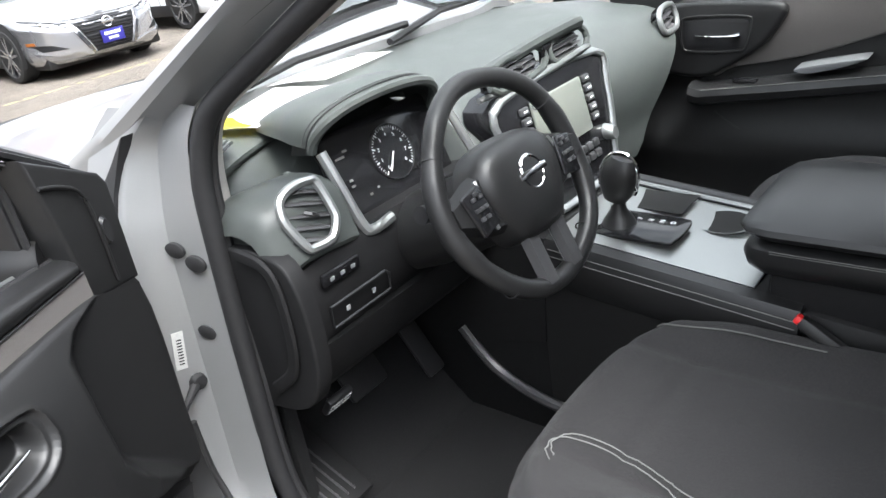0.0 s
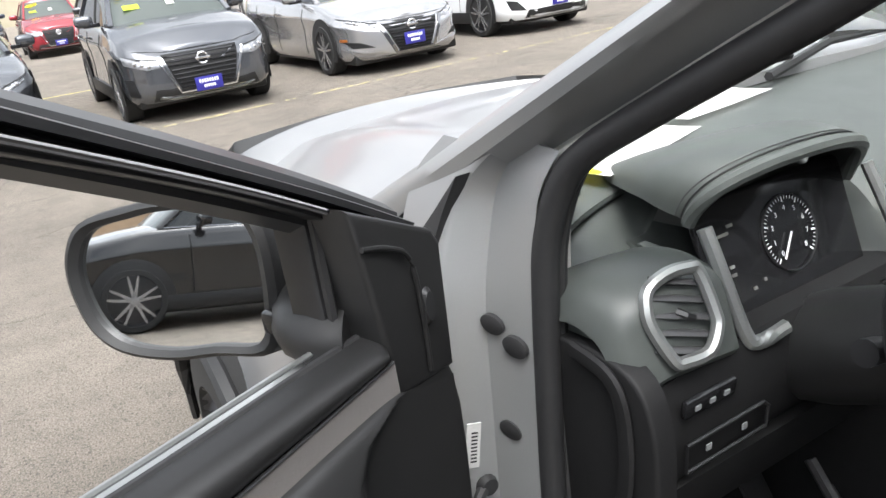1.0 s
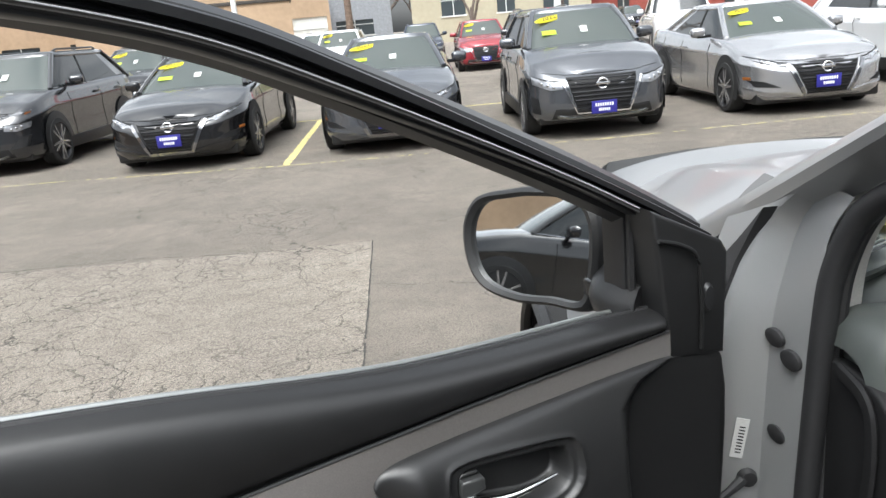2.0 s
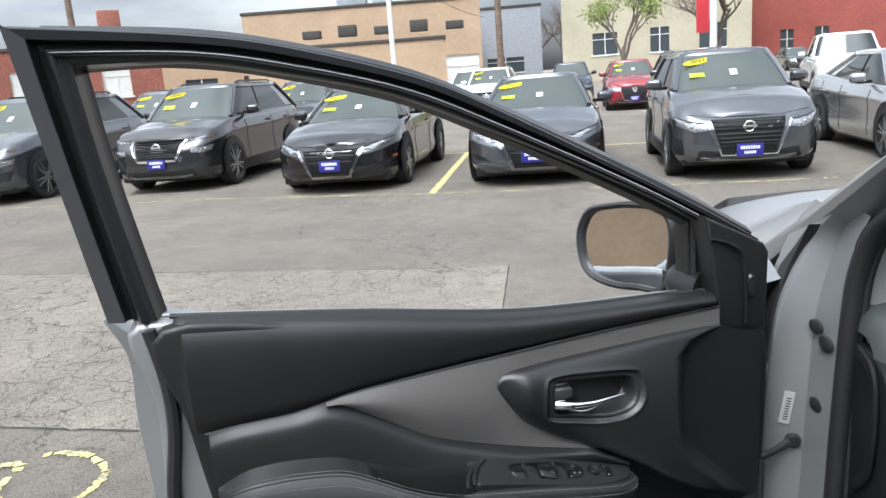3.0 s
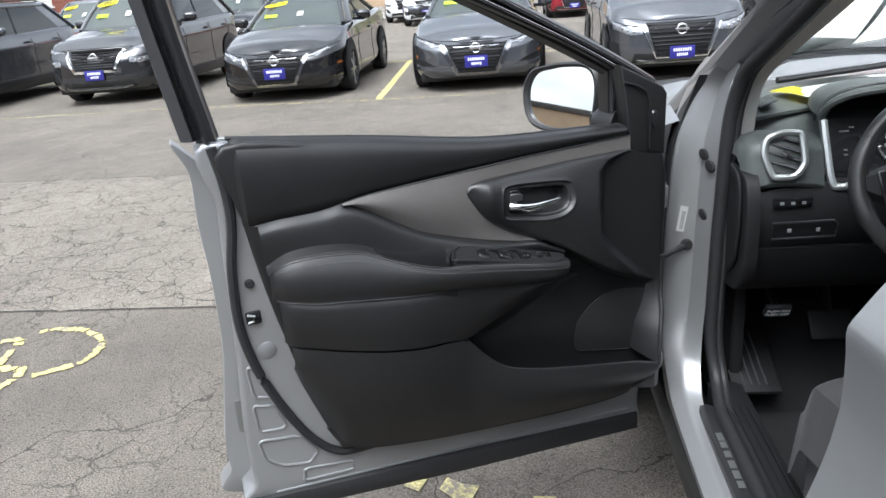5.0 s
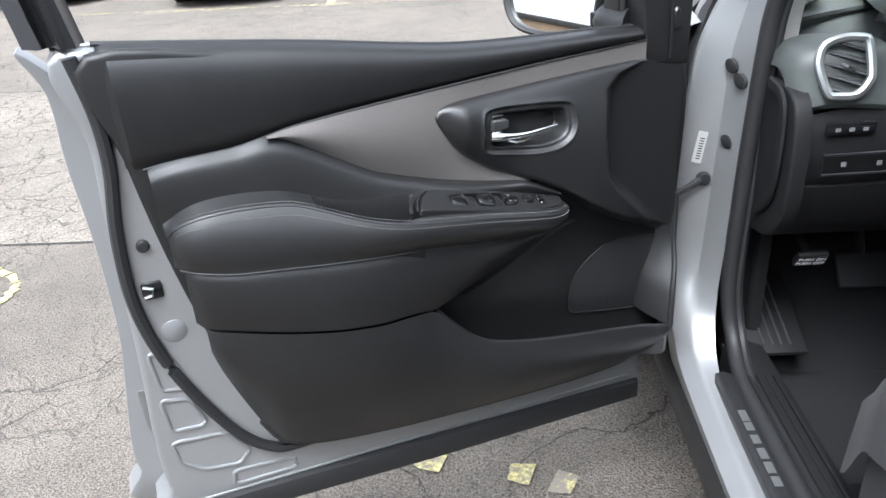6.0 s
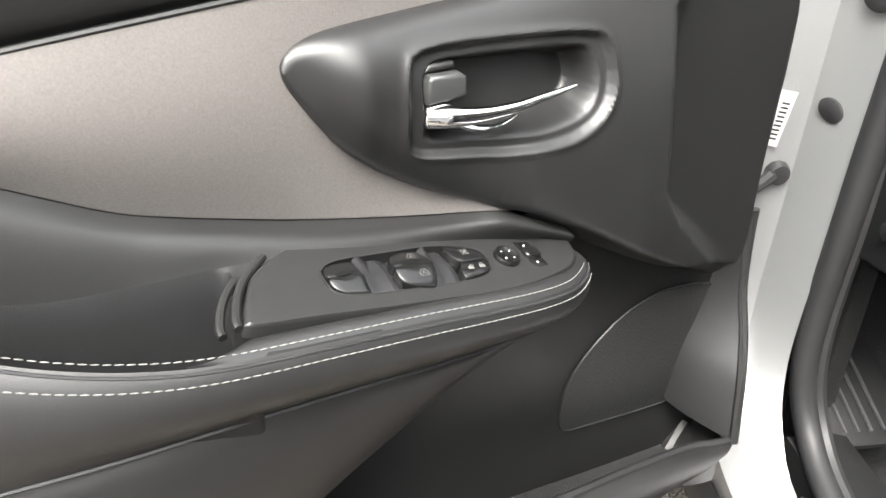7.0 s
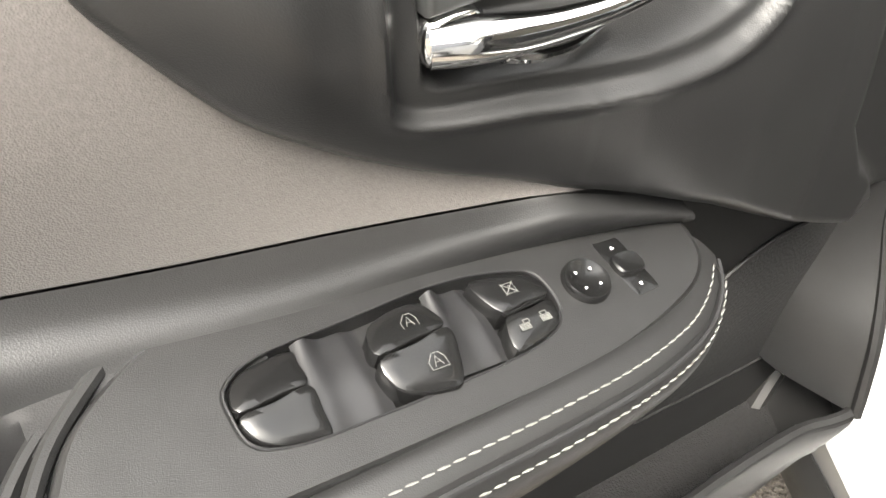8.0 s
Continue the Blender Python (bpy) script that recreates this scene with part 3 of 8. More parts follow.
            part("bumper_vent", patch(dense([(0.6 * s, nz - 0.42), (0.8 * s, nz - 0.4), (0.84 * s, nz - 0.24), (0.72 * s, nz - 0.27)], 3), 0.006), M_plastic, car, "dark vent in the bumper")
            if detail:
                part("side_reflector", patch([(s * 0.8, nz + 0.035), (s * 0.85, nz + 0.05), (s * 0.85, nz + 0.075), (s * 0.81, nz + 0.07)], 0.012), M_amber, car, "amber marker")
        if suv:
            part("side_cladding", box(s * W2 - 0.03 * (s > 0) - 0.008 * (s < 0), p["ax"][0] + 0.3, zb - 0.02, s * W2 + 0.008 * (s > 0) + 0.03 * (s < 0), p["ax"][1] - 0.3, zb + 0.15, 0.006), M_plastic, car, "black plastic cladding along the sill")
    yb = front_y(0, badge)
    part("badge", lathe([(0.052, 0), (0.062, 0.004), (0.068, 0.0), (0.06, -0.004), (0.052, 0)], 20, Matrix.Translation((0, yb - 0.02, badge)) @ pose(0, 0, 0, 90)), M_chrome, car, "round chrome badge")
    part("badge_bar", box(-0.085, yb - 0.03, badge - 0.013, 0.085, yb - 0.018, badge + 0.013, 0.003), M_chrome, car)
    yp = front_y(0, plate_z) - 0.03
    pl = part("front_plate", box(-0.155, yp, plate_z - 0.078, 0.155, yp + 0.008, plate_z + 0.078, 0.003), M_plate, car, "blue dealer plate with white printing")
    for z0, z1, w in ((0.012, 0.05, 0.115), (-0.045, -0.012, 0.07)):
        k = 8 if z0 > 0 else 6
        for i in range(k):
            x = -w + 2 * w * (i + 0.5) / k
            part("print_bar", box(x - w / k * 0.62, yp - 0.003, plate_z + z0, x + w / k * 0.62, yp + 0.002, plate_z + z1, 0), M_white, pl, smooth=False)
    # greenhouse
    levels = []
    zb0, zr = p["belt"] - 0.02, p["H"] - 0.05
    for s in (0.0, 0.35, 0.7, 1.0):
        bulge = math.sin(s * math.pi / 2)
        yf = p["yc"] + (p["y1"] - p["yc"]) * (s * 0.85 + 0.15 * s * s)
        yr = p["y3"] + (p["y2"] - p["y3"]) * s
        w = (p["beltw"] + (p["roofw"] - p["beltw"]) * (0.75 * s + 0.25 * s * s)) * (W2 / 0.92)
        pts = []
        for i in range(7):
            t = i / 6
            pts.append((w * math.sin(math.pi / 2 * t) ** 0.8 * 0.97, yf + 0.16 * t**2.4))
        for i in range(1, 8):
            pts.append((w, yf + 0.22 + (yr - 0.3 - yf - 0.22) * i / 8))
        for i in range(6):
            t = 1 - i / 5
            pts.append((w * math.sin(math.pi / 2 * t) ** 0.8 * 0.97, yr - 0.14 * t**2.4))
        z = zb0 + (zr - zb0) * s
        levels.append([(x, y, z + 0.03 * (1 - s) * smooth01(p["yc"], L, y)) for x, y in pts])
    nl = len(levels[0])

    def piece(i0, i1, mirror, off=0.0):
        bm = bmesh.new()
        vs = [[bm.verts.new(((-x if mirror else x), y, z)) for x, y, z in lev[i0:i1]] for lev in levels]
        for a, b in zip(vs, vs[1:]):
            for j in range(len(a) - 1):
                bm.faces.new((a[j], a[j + 1], b[j + 1], b[j]))
        return bm

    part("windscreen", merge(piece(0, 6, False), piece(0, 6, True)), M_windscreen, car, "sloping windscreen")
    part("rear_window", merge(piece(nl - 6, nl, False), piece(nl - 6, nl, True)), M_darkglass, car)
    for mir in (False, True):
        s = -1 if mir else 1
        part("side_window", piece(5, 10, mir), M_darkglass, car)
        rear = nl - 7
        part("side_window", piece(9, rear + 1, mir), M_darkglass, car)
        part("rear_pillar", piece(rear, nl - 5, mir), colour, car)
        for idx, r in ((5, 0.04), (9, 0.016), (nl - 6, 0.04)):
            part("pillar", tube([(s * lev[idx][0], lev[idx][1], lev[idx][2]) for lev in levels], r, 8), colour if idx != 9 else M_trimdull, car)
        part("roof_edge", tube([(s * (x + 0.002), y, z - 0.02) for x, y, z in levels[-1][4 : nl - 4]], 0.032, 8), colour, car)
        part("window_trim", tube([(s * (x + 0.002), y, z + 0.012) for x, y, z in levels[0][5 : rear + 1]], 0.01, 6), M_darkchrome, car)
    roof = []
    for sc, dz in ((1.02, -0.015), (1.0, 0.02), (0.92, 0.045), (0.6, 0.055), (0.2, 0.058)):
        yc = (levels[-1][0][1] + levels[-1][-1][1]) / 2
        right = [(x * sc, yc + (y - yc) * (sc * 0.4 + 0.6 if sc < 0.95 else sc), z + dz) for x, y, z in levels[-1]]
        roof.append(right + [(-x, y, z) for x, y, z in right[-2:0:-1]])
    part("roof", loft(roof), colour, car)
    if suv and p["kind"] == "suv":
        for s in (-1, 1):
            part("roof_rail", tube([(s * 0.52, p["y1"] + 0.25, p["H"] - 0.02), (s * 0.55, p["y1"] + 0.4, p["H"] + 0.03), (s * 0.55, p["y2"] - 0.3, p["H"] + 0.03), (s * 0.52, p["y2"] - 0.1, p["H"] - 0.02)], 0.018, 6), M_satin, car)
    # stickers on the windscreen
    def on_screen(x, s):
        a, b = levels[0], levels[-1]
        t = min(1, abs(x) / (W2 * 0.7))
        y = a[0][1] + (b[0][1] - a[0][1]) * (s * 0.85 + 0.15 * s * s) + 0.16 * (t * 0.7) ** 2.4
        return Vector((x, y - 0.02, zb0 + (zr - zb0) * s))

    if year:
        c = on_screen(-0.38, 0.8)
        ux, uz = Vector((1, 0.12, 0)).normalized(), (on_screen(-0.38, 0.9) - on_screen(-0.38, 0.7)).normalized()
        if c.y:
            bm = bmesh.new()
            vs = [bm.verts.new(c + ux * 0.2 * math.cos(a) + uz * 0.07 * math.sin(a) + Vector((0, -0.01, 0)) + uz * 0.05 * math.cos(a)) for a in (2 * math.pi * i / 24 for i in range(24))]
            bm.faces.new(vs)
            bmesh.ops.solidify(bm, geom=bm.faces[:], thickness=0.002)
            st = part("year_sticker", bm, M_yellow, car, "yellow oval model-year sticker")
            n = ux.cross(uz).normalized()
            xx = (ux + uz * 0.25).normalized()
            r = Matrix((xx, n.cross(xx), n)).transposed().to_4x4()
            lettering("year_print", year, 0.11, M_print, st, Matrix.Translation(c + n * 0.016 + Vector((0, -0.012, 0))) @ r)
        c2 = on_screen(-0.42, 0.42)
        bm = bmesh.new()
        vs = [bm.verts.new(c2 + ux * a + uz * b + Vector((0, -0.012, 0))) for a, b in ((-0.1, -0.05), (0.1, -0.05), (0.1, 0.05), (-0.1, 0.05))]
        bm.faces.new(vs)
        bmesh.ops.solidify(bm, geom=bm.faces[:], thickness=0.002)
        part("screen_sticker", bm, M_ysticker, car, "small yellow-green sticker")
        c3 = on_screen(0.05, 0.45)
        bm = bmesh.new()
        vs = [bm.verts.new(c3 + ux * a + uz * b) for a, b in ((-0.05, -0.07), (0.05, -0.07), (0.05, 0.07), (-0.05, 0.07))]
        bm.faces.new(vs)
        bmesh.ops.solidify(bm, geom=bm.faces[:], thickness=0.002)
        part("price_tag", bm, M_paper, car)
    # wheels, arches, mirrors
    rw = p["wheel"]
    for y in p["ax"]:
        for s in (-1, 1):
            # flat dark disc on the body side stands in for the wheel well's shade
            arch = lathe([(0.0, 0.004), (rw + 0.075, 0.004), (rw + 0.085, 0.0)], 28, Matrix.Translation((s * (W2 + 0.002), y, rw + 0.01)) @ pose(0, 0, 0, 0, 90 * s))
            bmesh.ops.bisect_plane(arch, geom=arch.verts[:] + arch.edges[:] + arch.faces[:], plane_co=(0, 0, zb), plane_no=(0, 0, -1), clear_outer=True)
            part("wheel_arch_disc", arch, M_plastic if suv else M_archblack, car)
            wm = Matrix.Translation((s * (W2 - 0.1), y, rw)) @ pose(0, 0, 0, 0, 90 * s)
            wh = part("wheel", lathe([(rw - 0.1, -0.1), (rw - 0.02, -0.1), (rw, -0.08), (rw, 0.09), (rw - 0.02, 0.115), (rw - 0.075, 0.122), (rw - 0.085, 0.1)], 32, wm), M_tyre, car)
            part("rim", lathe([(0.0, 0.06), (rw - 0.1, 0.05), (rw - 0.085, 0.1), (rw - 0.075, 0.116), (rw - 0.08, 0.118)], 28, wm), M_rimdark, wh)
            sp = bmesh.new()
            for k in range(5):
                for d in (-0.2, 0.2):
                    a = 2 * math.pi * k / 5 + d
                    c, t = math.cos(a), math.sin(a)
                    b0 = [(0.03 * c - 0.02 * -t, 0.03 * t - 0.02 * c), (0.03 * c + 0.02 * -t, 0.03 * t + 0.02 * c), ((rw - 0.08) * c + 0.011 * -t, (rw - 0.08) * t + 0.011 * c), ((rw - 0.08) * c - 0.011 * -t, (rw - 0.08) * t - 0.011 * c)]
                    lo = [sp.verts.new(wm @ Vector((x, yy, 0.085))) for x, yy in b0]
                    hi = [sp.verts.new(wm @ Vector((x * 0.99, yy * 0.99, 0.112))) for x, yy in b0]
                    sp.faces.new(hi)
                    for j in range(4):
                        sp.faces.new((lo[j], lo[(j + 1) % 4], hi[(j + 1) % 4], hi[j]))
            part("spokes", merge(sp, lathe([(0.0, 0.118), (0.05, 0.115), (0.055, 0.09)], 14, wm)), M_rim, wh, smooth=False)
    for s in (-1, 1):
        mir = box(-0.11, -0.06, -0.07, 0.11, 0.07, 0.07, 0.05, 3)
        part("door_mirror", moved(mir, Matrix.Translation((s * (W2 + 0.08), p["yc"] + 0.55, p["belt"] + 0.08)) @ pose(0, 0, 0, 0, 0, 12 * s)), colour, car)
        part("mirror_arm", box(s * W2 - 0.1, p["yc"] + 0.5, p["belt"] + 0.0, s * W2 + 0.1, p["yc"] + 0.56, p["belt"] + 0.05, 0.01), M_gloss, car)
        for yh in (p["yc"] + 1.45, p["yc"] + 2.35):
            part("door_handle", box(s * W2 - 0.02, yh - 0.11, p["belt"] - 0.16, s * W2 + 0.012, yh + 0.11, p["belt"] - 0.125, 0.01), colour, car)
        for ys in (p["yc"] + 0.42, p["yc"] + 1.6, p["yc"] + 2.5):
            part("door_seam", tube([(s * (W2 * wf + 0.001), ys * (1 - 0.02 * abs(h - 0.4)), zb + h * (ztop(ys) - zb)) for h, wf, yo in HS[1:9]], 0.005, 5), M_archblack, car)
    return car


ROW = [
    (SEDAN, P_grey, "gunmetal grey sedan with a blue dealer plate", (-1.7, 8.62), "2022"),
    (SEDAN, P_black, "glossy black sedan with a blue dealer plate", (-4.55, 8.78), "2022"),
    (SUV, P_dark, "dark grey crossover with a chrome grille surround", (-7.75, 9.75), "2022"),
    (SUV, P_grey, "grey compact crossover at the end of the row", (-10.95, 9.2), "2022"),
    (KICKS, P_grey, "grey small crossover with a two-bar chrome grille", (0.93, 8.3), "2022"),
    (SEDAN, P_silver, "bright silver sedan with a blue dealer plate", (3.8, 8.55), "2023"),
    (SUV, P_white, "white crossover with dark wheels", (6.9, 9.3), ""),
]
for spec, col, text, (x, y), yr in ROW:
    parked_car(spec, col, text, pose(x, y, 0), yr)


# ---- more cars behind the first row ----
P_blue = paint("dark_blue_paint", (0.012, 0.02, 0.04), 0.4)
BACK = [
    (KICKS, P_red, "deep red small crossover in the second row", (0.75, 24.0), "2022"),
    (SUV, P_white, "white crossover far across the car park", (-5.4, 29.0), ""),
    (SUV, P_blue, "dark blue crossover in the second row", (-1.3, 31.0), ""),
    (SUV, P_white, "white crossover in the second row", (-4.2, 25.5), "2022"),
    (SUV, P_black, "black crossover behind the grey one", (-8.6, 17.6), "2022"),
    (SEDAN, P_white, "white sedan in the second row", (-10.6, 22.5), ""),
    (SUV, P_grey, "grey crossover in the second row", (-12.2, 16.2), "2022"),
    (SUV, P_dark, "dark grey crossover in the second row", (1.75, 16.0), ""),
    (SUV, P_grey, "grey crossover far off by the red building", (15.5, 60.0), ""),
    (SEDAN, P_silver, "silver sedan at the end of the row", (-14.2, 9.4), ""),
    (SUV, P_white, "white crossover in the second row", (-16.5, 17.0), ""),
]
for spec, col, text, (x, y), yr in BACK:
    parked_car(spec, col, text, pose(x, y, 0), yr, False)
PICKUP = dict(L=5.8, W=2.0, H=1.92, zb=0.35, nose=0.95, hood=1.15, cowl=1.25, belt=1.28, deck=1.28, yc=1.5, y1=2.1, y2=3.4, y3=3.75, roofw=0.68, beltw=0.84, wheel=0.4, ax=(1.0, 4.6), R=0.6, kind="suv")
parked_car(PICKUP, P_white, "white pickup truck facing away from the row", pose(7.6, 27.5, 0, 0, 0, 170), "", False)
# the black car that only the door mirror shows
parked_car(SUV, P_black, "glossy black crossover parked across the lane", pose(-9.9, 0.0, 0, 0, 0, 180), "", False)

# ---- buildings ----
M_brick = mat("red_brick", (0.23, 0.085, 0.06), 0.85, grain=0.3, scale=6, stain=0.15, stain_scale=0.5)
M_tan = mat("tan_render", (0.37, 0.265, 0.175), 0.85, grain=0.08, scale=3, stain=0.12, stain_scale=0.3)
M_cream = mat("cream_render", (0.36, 0.325, 0.24), 0.85, grain=0.05, scale=3, stain=0.1, stain_scale=0.3)
M_redwall = mat("painted_red_wall", (0.25, 0.065, 0.05), 0.8, grain=0.12, scale=4, stain=0.15, stain_scale=0.4)
M_greywall = mat("grey_siding", (0.27, 0.285, 0.31), 0.8, grain=0.1, scale=5, stain=0.1)
M_roofdark = mat("dark_roof_edge", (0.05, 0.045, 0.04), 0.8, grain=0.2, scale=4)
M_blind = mat("window_blind", (0.6, 0.6, 0.56), 0.6, grain=0.05, scale=4)
M_winglass = mat("building_glass", (0.05, 0.06, 0.065), 0.08)
M_wood = mat("weathered_pole", (0.14, 0.10, 0.075), 0.9, grain=0.3, scale=8, stain=0.2)
M_metalpole = mat("pale_painted_pole", (0.62, 0.63, 0.62), 0.4, grain=0.04, scale=9)
M_awning = mat("red_awning", (0.45, 0.03, 0.04), 0.7, grain=0.1, scale=3)


def building(label, x, y, w, d, h, turn, wall, windows=(), doors=(), roof=True):
    """A flat-roofed building, its front at the origin facing -y. windows: (x, z, width, height, material) on the front."""
    b = thing("building", pose(x, y, 0, 0, 0, turn), label, "building")
    cut = sorted(set([-w / 2, w / 2] + [e for wx, wz, ww, wh, _ in windows for e in (wx - ww / 2, wx + ww / 2)]))
    zs = sorted(set([0, h] + [e for wx, wz, ww, wh, _ in windows for e in (wz - wh / 2, wz + wh / 2)]))
    front = []
    for x0, x1 in zip(cut, cut[1:]):
        for z0, z1 in zip(zs, zs[1:]):
            cx, cz = (x0 + x1) / 2, (z0 + z1) / 2
            if not any(abs(cx - wx) < ww / 2 and abs(cz - wz) < wh / 2 for wx, wz, ww, wh, _ in windows):
                front.append(box(x0, 0, z0, x1, 0.3, z1, 0))
    part("front_wall", merge(*front), wall, b, smooth=False)
    part("side_wall", box(-w / 2, 0.3, 0, -w / 2 + 0.3, d, h, 0), wall, b, smooth=False)
    part("side_wall", box(w / 2 - 0.3, 0.3, 0, w / 2, d, h, 0), wall, b, smooth=False)
    part("rear_wall", box(-w / 2 + 0.3, d - 0.3, 0, w / 2 - 0.3, d, h, 0), wall, b, smooth=False)
    if roof:
        part("roof", box(-w / 2 - 0.1, -0.1, h, w / 2 + 0.1, d + 0.1, h + 0.25, 0.03), M_roofdark, b)
    for wx, wz, ww, wh, m in windows:
        wn_ = part("window", box(wx - ww / 2, 0.12, wz - wh / 2, wx + ww / 2, 0.2, wz + wh / 2, 0), m, b, smooth=False)
        part("window_frame", merge(box(wx - 0.04, 0.06, wz - wh / 2, wx + 0.04, 0.13, wz + wh / 2, 0), box(wx - ww / 2, 0.06, wz - 0.03 + wh * 0.2, wx + ww / 2, 0.13, wz + 0.03 + wh * 0.2, 0)), M_metalpole, wn_, smooth=False)
        part("window_sill", box(wx - ww / 2 - 0.1, -0.08, wz - wh / 2 - 0.12, wx + ww / 2 + 0.1, 0.1, wz - wh / 2, 0), M_metalpole, wn_, smooth=False)
    return b


bb = building("low red brick building with pale blinds in its windows", -41.5, 44, 26, 12, 5.3, 38, M_brick, [(-10.5 + 2.9 * k, 2.9, 1.9, 2.1, M_blind if k % 3 else M_winglass) for k in range(8)])
part("chimney", box(9.5, 3, 5.3, 11, 4.5, 8.2, 0.03), M_brick, bb, "brick chimney")
part("roof_house", box(7.5, 2, 5.4, 12.9, 7, 6.3, 0.03), M_brick, bb)
tb = building("tan rendered workshop with a garage door", -19.5, 66, 21, 14, 8.0, 10, M_tan, [(8.7, 1.7, 3.0, 3.2, M_blind)])
part("rooftop_unit", box(-2.5, 4, 8.2, 0.2, 6.5, 9.8, 0.05), M_greywall, tb, "grey rooftop unit")
part("rooftop_unit", box(0.8, 4, 8.2, 2.6, 6, 9.2, 0.05), M_greywall, tb)
tb2 = building("lower tan annex with pipes on its roof", -15.6, 56, 10, 7, 4.3, 10, M_tan)
for k in range(5):
    part("roof_pipe", box(-6 + 2.8 * k, 2, 5.1, -4.6 + 2.8 * k, 3, 5.7 + 0.25 * (k % 2), 0.05), M_roofdark, tb2)
building("long low tan building behind the cars", -34, 70, 14, 10, 5.6, 25, M_tan, [(-3, 2.2, 3, 1.6, M_winglass), (2.5, 2.2, 3, 1.6, M_winglass)])
building("grey sided house between the workshops", -8.5, 84, 8, 8, 8.2, 5, M_greywall, [(0, 2.2, 4, 1.6, M_winglass)])
building("cream rendered building with small windows", 6.3, 74, 17, 14, 12, -4, M_cream, [(-5.5, 9.2, 2.2, 2.6, M_winglass), (0.5, 9.2, 2.2, 2.6, M_winglass), (6, 9.2, 2.2, 2.6, M_winglass), (-4.5, 3.4, 2.3, 2.0, M_winglass), (0.5, 3.4, 1.7, 2.2, M_winglass), (5.2, 3.4, 2.4, 2.2, M_winglass)])
rb = building("long red painted building with a red awning", 27, 80, 26, 14, 8.6, -38, M_redwall, [(-8, 2, 1.4, 3.2, M_winglass), (-4.5, 2, 1.4, 3.2, M_winglass), (4, 2.6, 2.4, 3.4, M_winglass)])
part("awning", sheet(lambda a, b: Vector((2.0 + 4.6 * a, -1.3 * b, 5.4 - 1.3 * b)), 6, 3, 0.06), M_awning, rb, "red awning")
building("dark brown building behind the red one", 17.5, 100, 14, 10, 14, -20, M_roofdark, [(-3, 9, 2, 1.6, M_blind), (2, 9, 2, 1.6, M_blind)])
# behind and beside the camera; the brown one is seen in the mirror and in reflections
building("brown shed-like building across the lane", -34, -9, 40, 12, 3.7, 85, M_tan)
# out of view: added near and tall to shade the door from behind
building("unseen grey building added to block low light from behind", 6, -15, 60, 12, 8, 180, M_greywall)

# ---- poles, wires, sign, trees ----
def pole(name, x, y, h, r, material, label, arm=False):
    p = thing(name, pose(x, y, 0), label, "pole")
    part("shaft", lathe([(r * 1.15, 0), (r, h * 0.3), (r * 0.75, h)], 12), material, p)
    if arm:
        part("crossarm", box(-1.2, -0.06, h - 1.0, 1.2, 0.06, h - 0.85, 0.01), material, p)
        for dx in (-1.1, -0.4, 0.4, 1.1):
            part("insulator", lathe([(0.05, 0), (0.06, 0.1), (0.03, 0.18)], 8, Matrix.Translation((dx, 0, h - 0.85))), M_greywall, p)
    return p


pole("utility_pole", -29, 39, 12, 0.2, M_wood, "brown wooden utility pole with wires", True)
pole("utility_pole", -12.2, 46, 12, 0.16, M_metalpole, "pale utility pole in front of the workshop", True)
pole("utility_pole", -5.9, 50, 12, 0.22, M_wood, "brown wooden utility pole by the far cars", True)
pole("light_pole", 10.3, 27.5, 9, 0.16, M_metalpole, "pale painted lamp post beside the pickup")
sg = pole("sign_pole", 5.25, 36.5, 10, 0.16, M_metalpole, "pale sign post with a tall red banner")
part("banner", box(-0.75, -0.05, 2.6, -0.2, 0.05, 9.5, 0.02), M_awning, sg, "red banner")
M_wire = mat("black_wire", (0.03, 0.03, 0.03), 0.6)
for a, b in (((-29, 39, 11.3), (-70, 30, 11.6)), ((-29, 39, 10.6), (-70, 30, 10.8)), ((-29, 39, 10.0), (-70, 30, 9.6)), ((-29, 39, 11.3), (-12.2, 46, 11.6)), ((-29, 39, 10.2), (-12.2, 46, 11.0)), ((-12.2, 46, 11.3), (-5.9, 50, 11.3)), ((-12.2, 46, 8.5), (-9, 70, 6.5)), ((-5.9, 50, 11.3), (30, 62, 12)), ((-12.2, 46, 11.0), (4, 60, 14))):
    pa, pb_ = Vector(a), Vector(b)
    pts = [pa.lerp(pb_, t) - Vector((0, 0, 0.6 * 4 * t * (1 - t))) for t in np.linspace(0, 1, 12)]
    tagged(part("overhead_wire", tube(pts, 0.025, 5), M_wire), "thin black overhead wire", "wire", "overhead wires")
M_bark = mat("grey_bark", (0.12, 0.095, 0.08), 0.9, grain=0.3, scale=10)
M_leaf = mat("young_leaves", (0.16, 0.2, 0.05), 0.7, grain=0.3, scale=2)
M_twig = mat("bare_twigs", (0.17, 0.13, 0.11), 0.9, grain=0.2, scale=3)


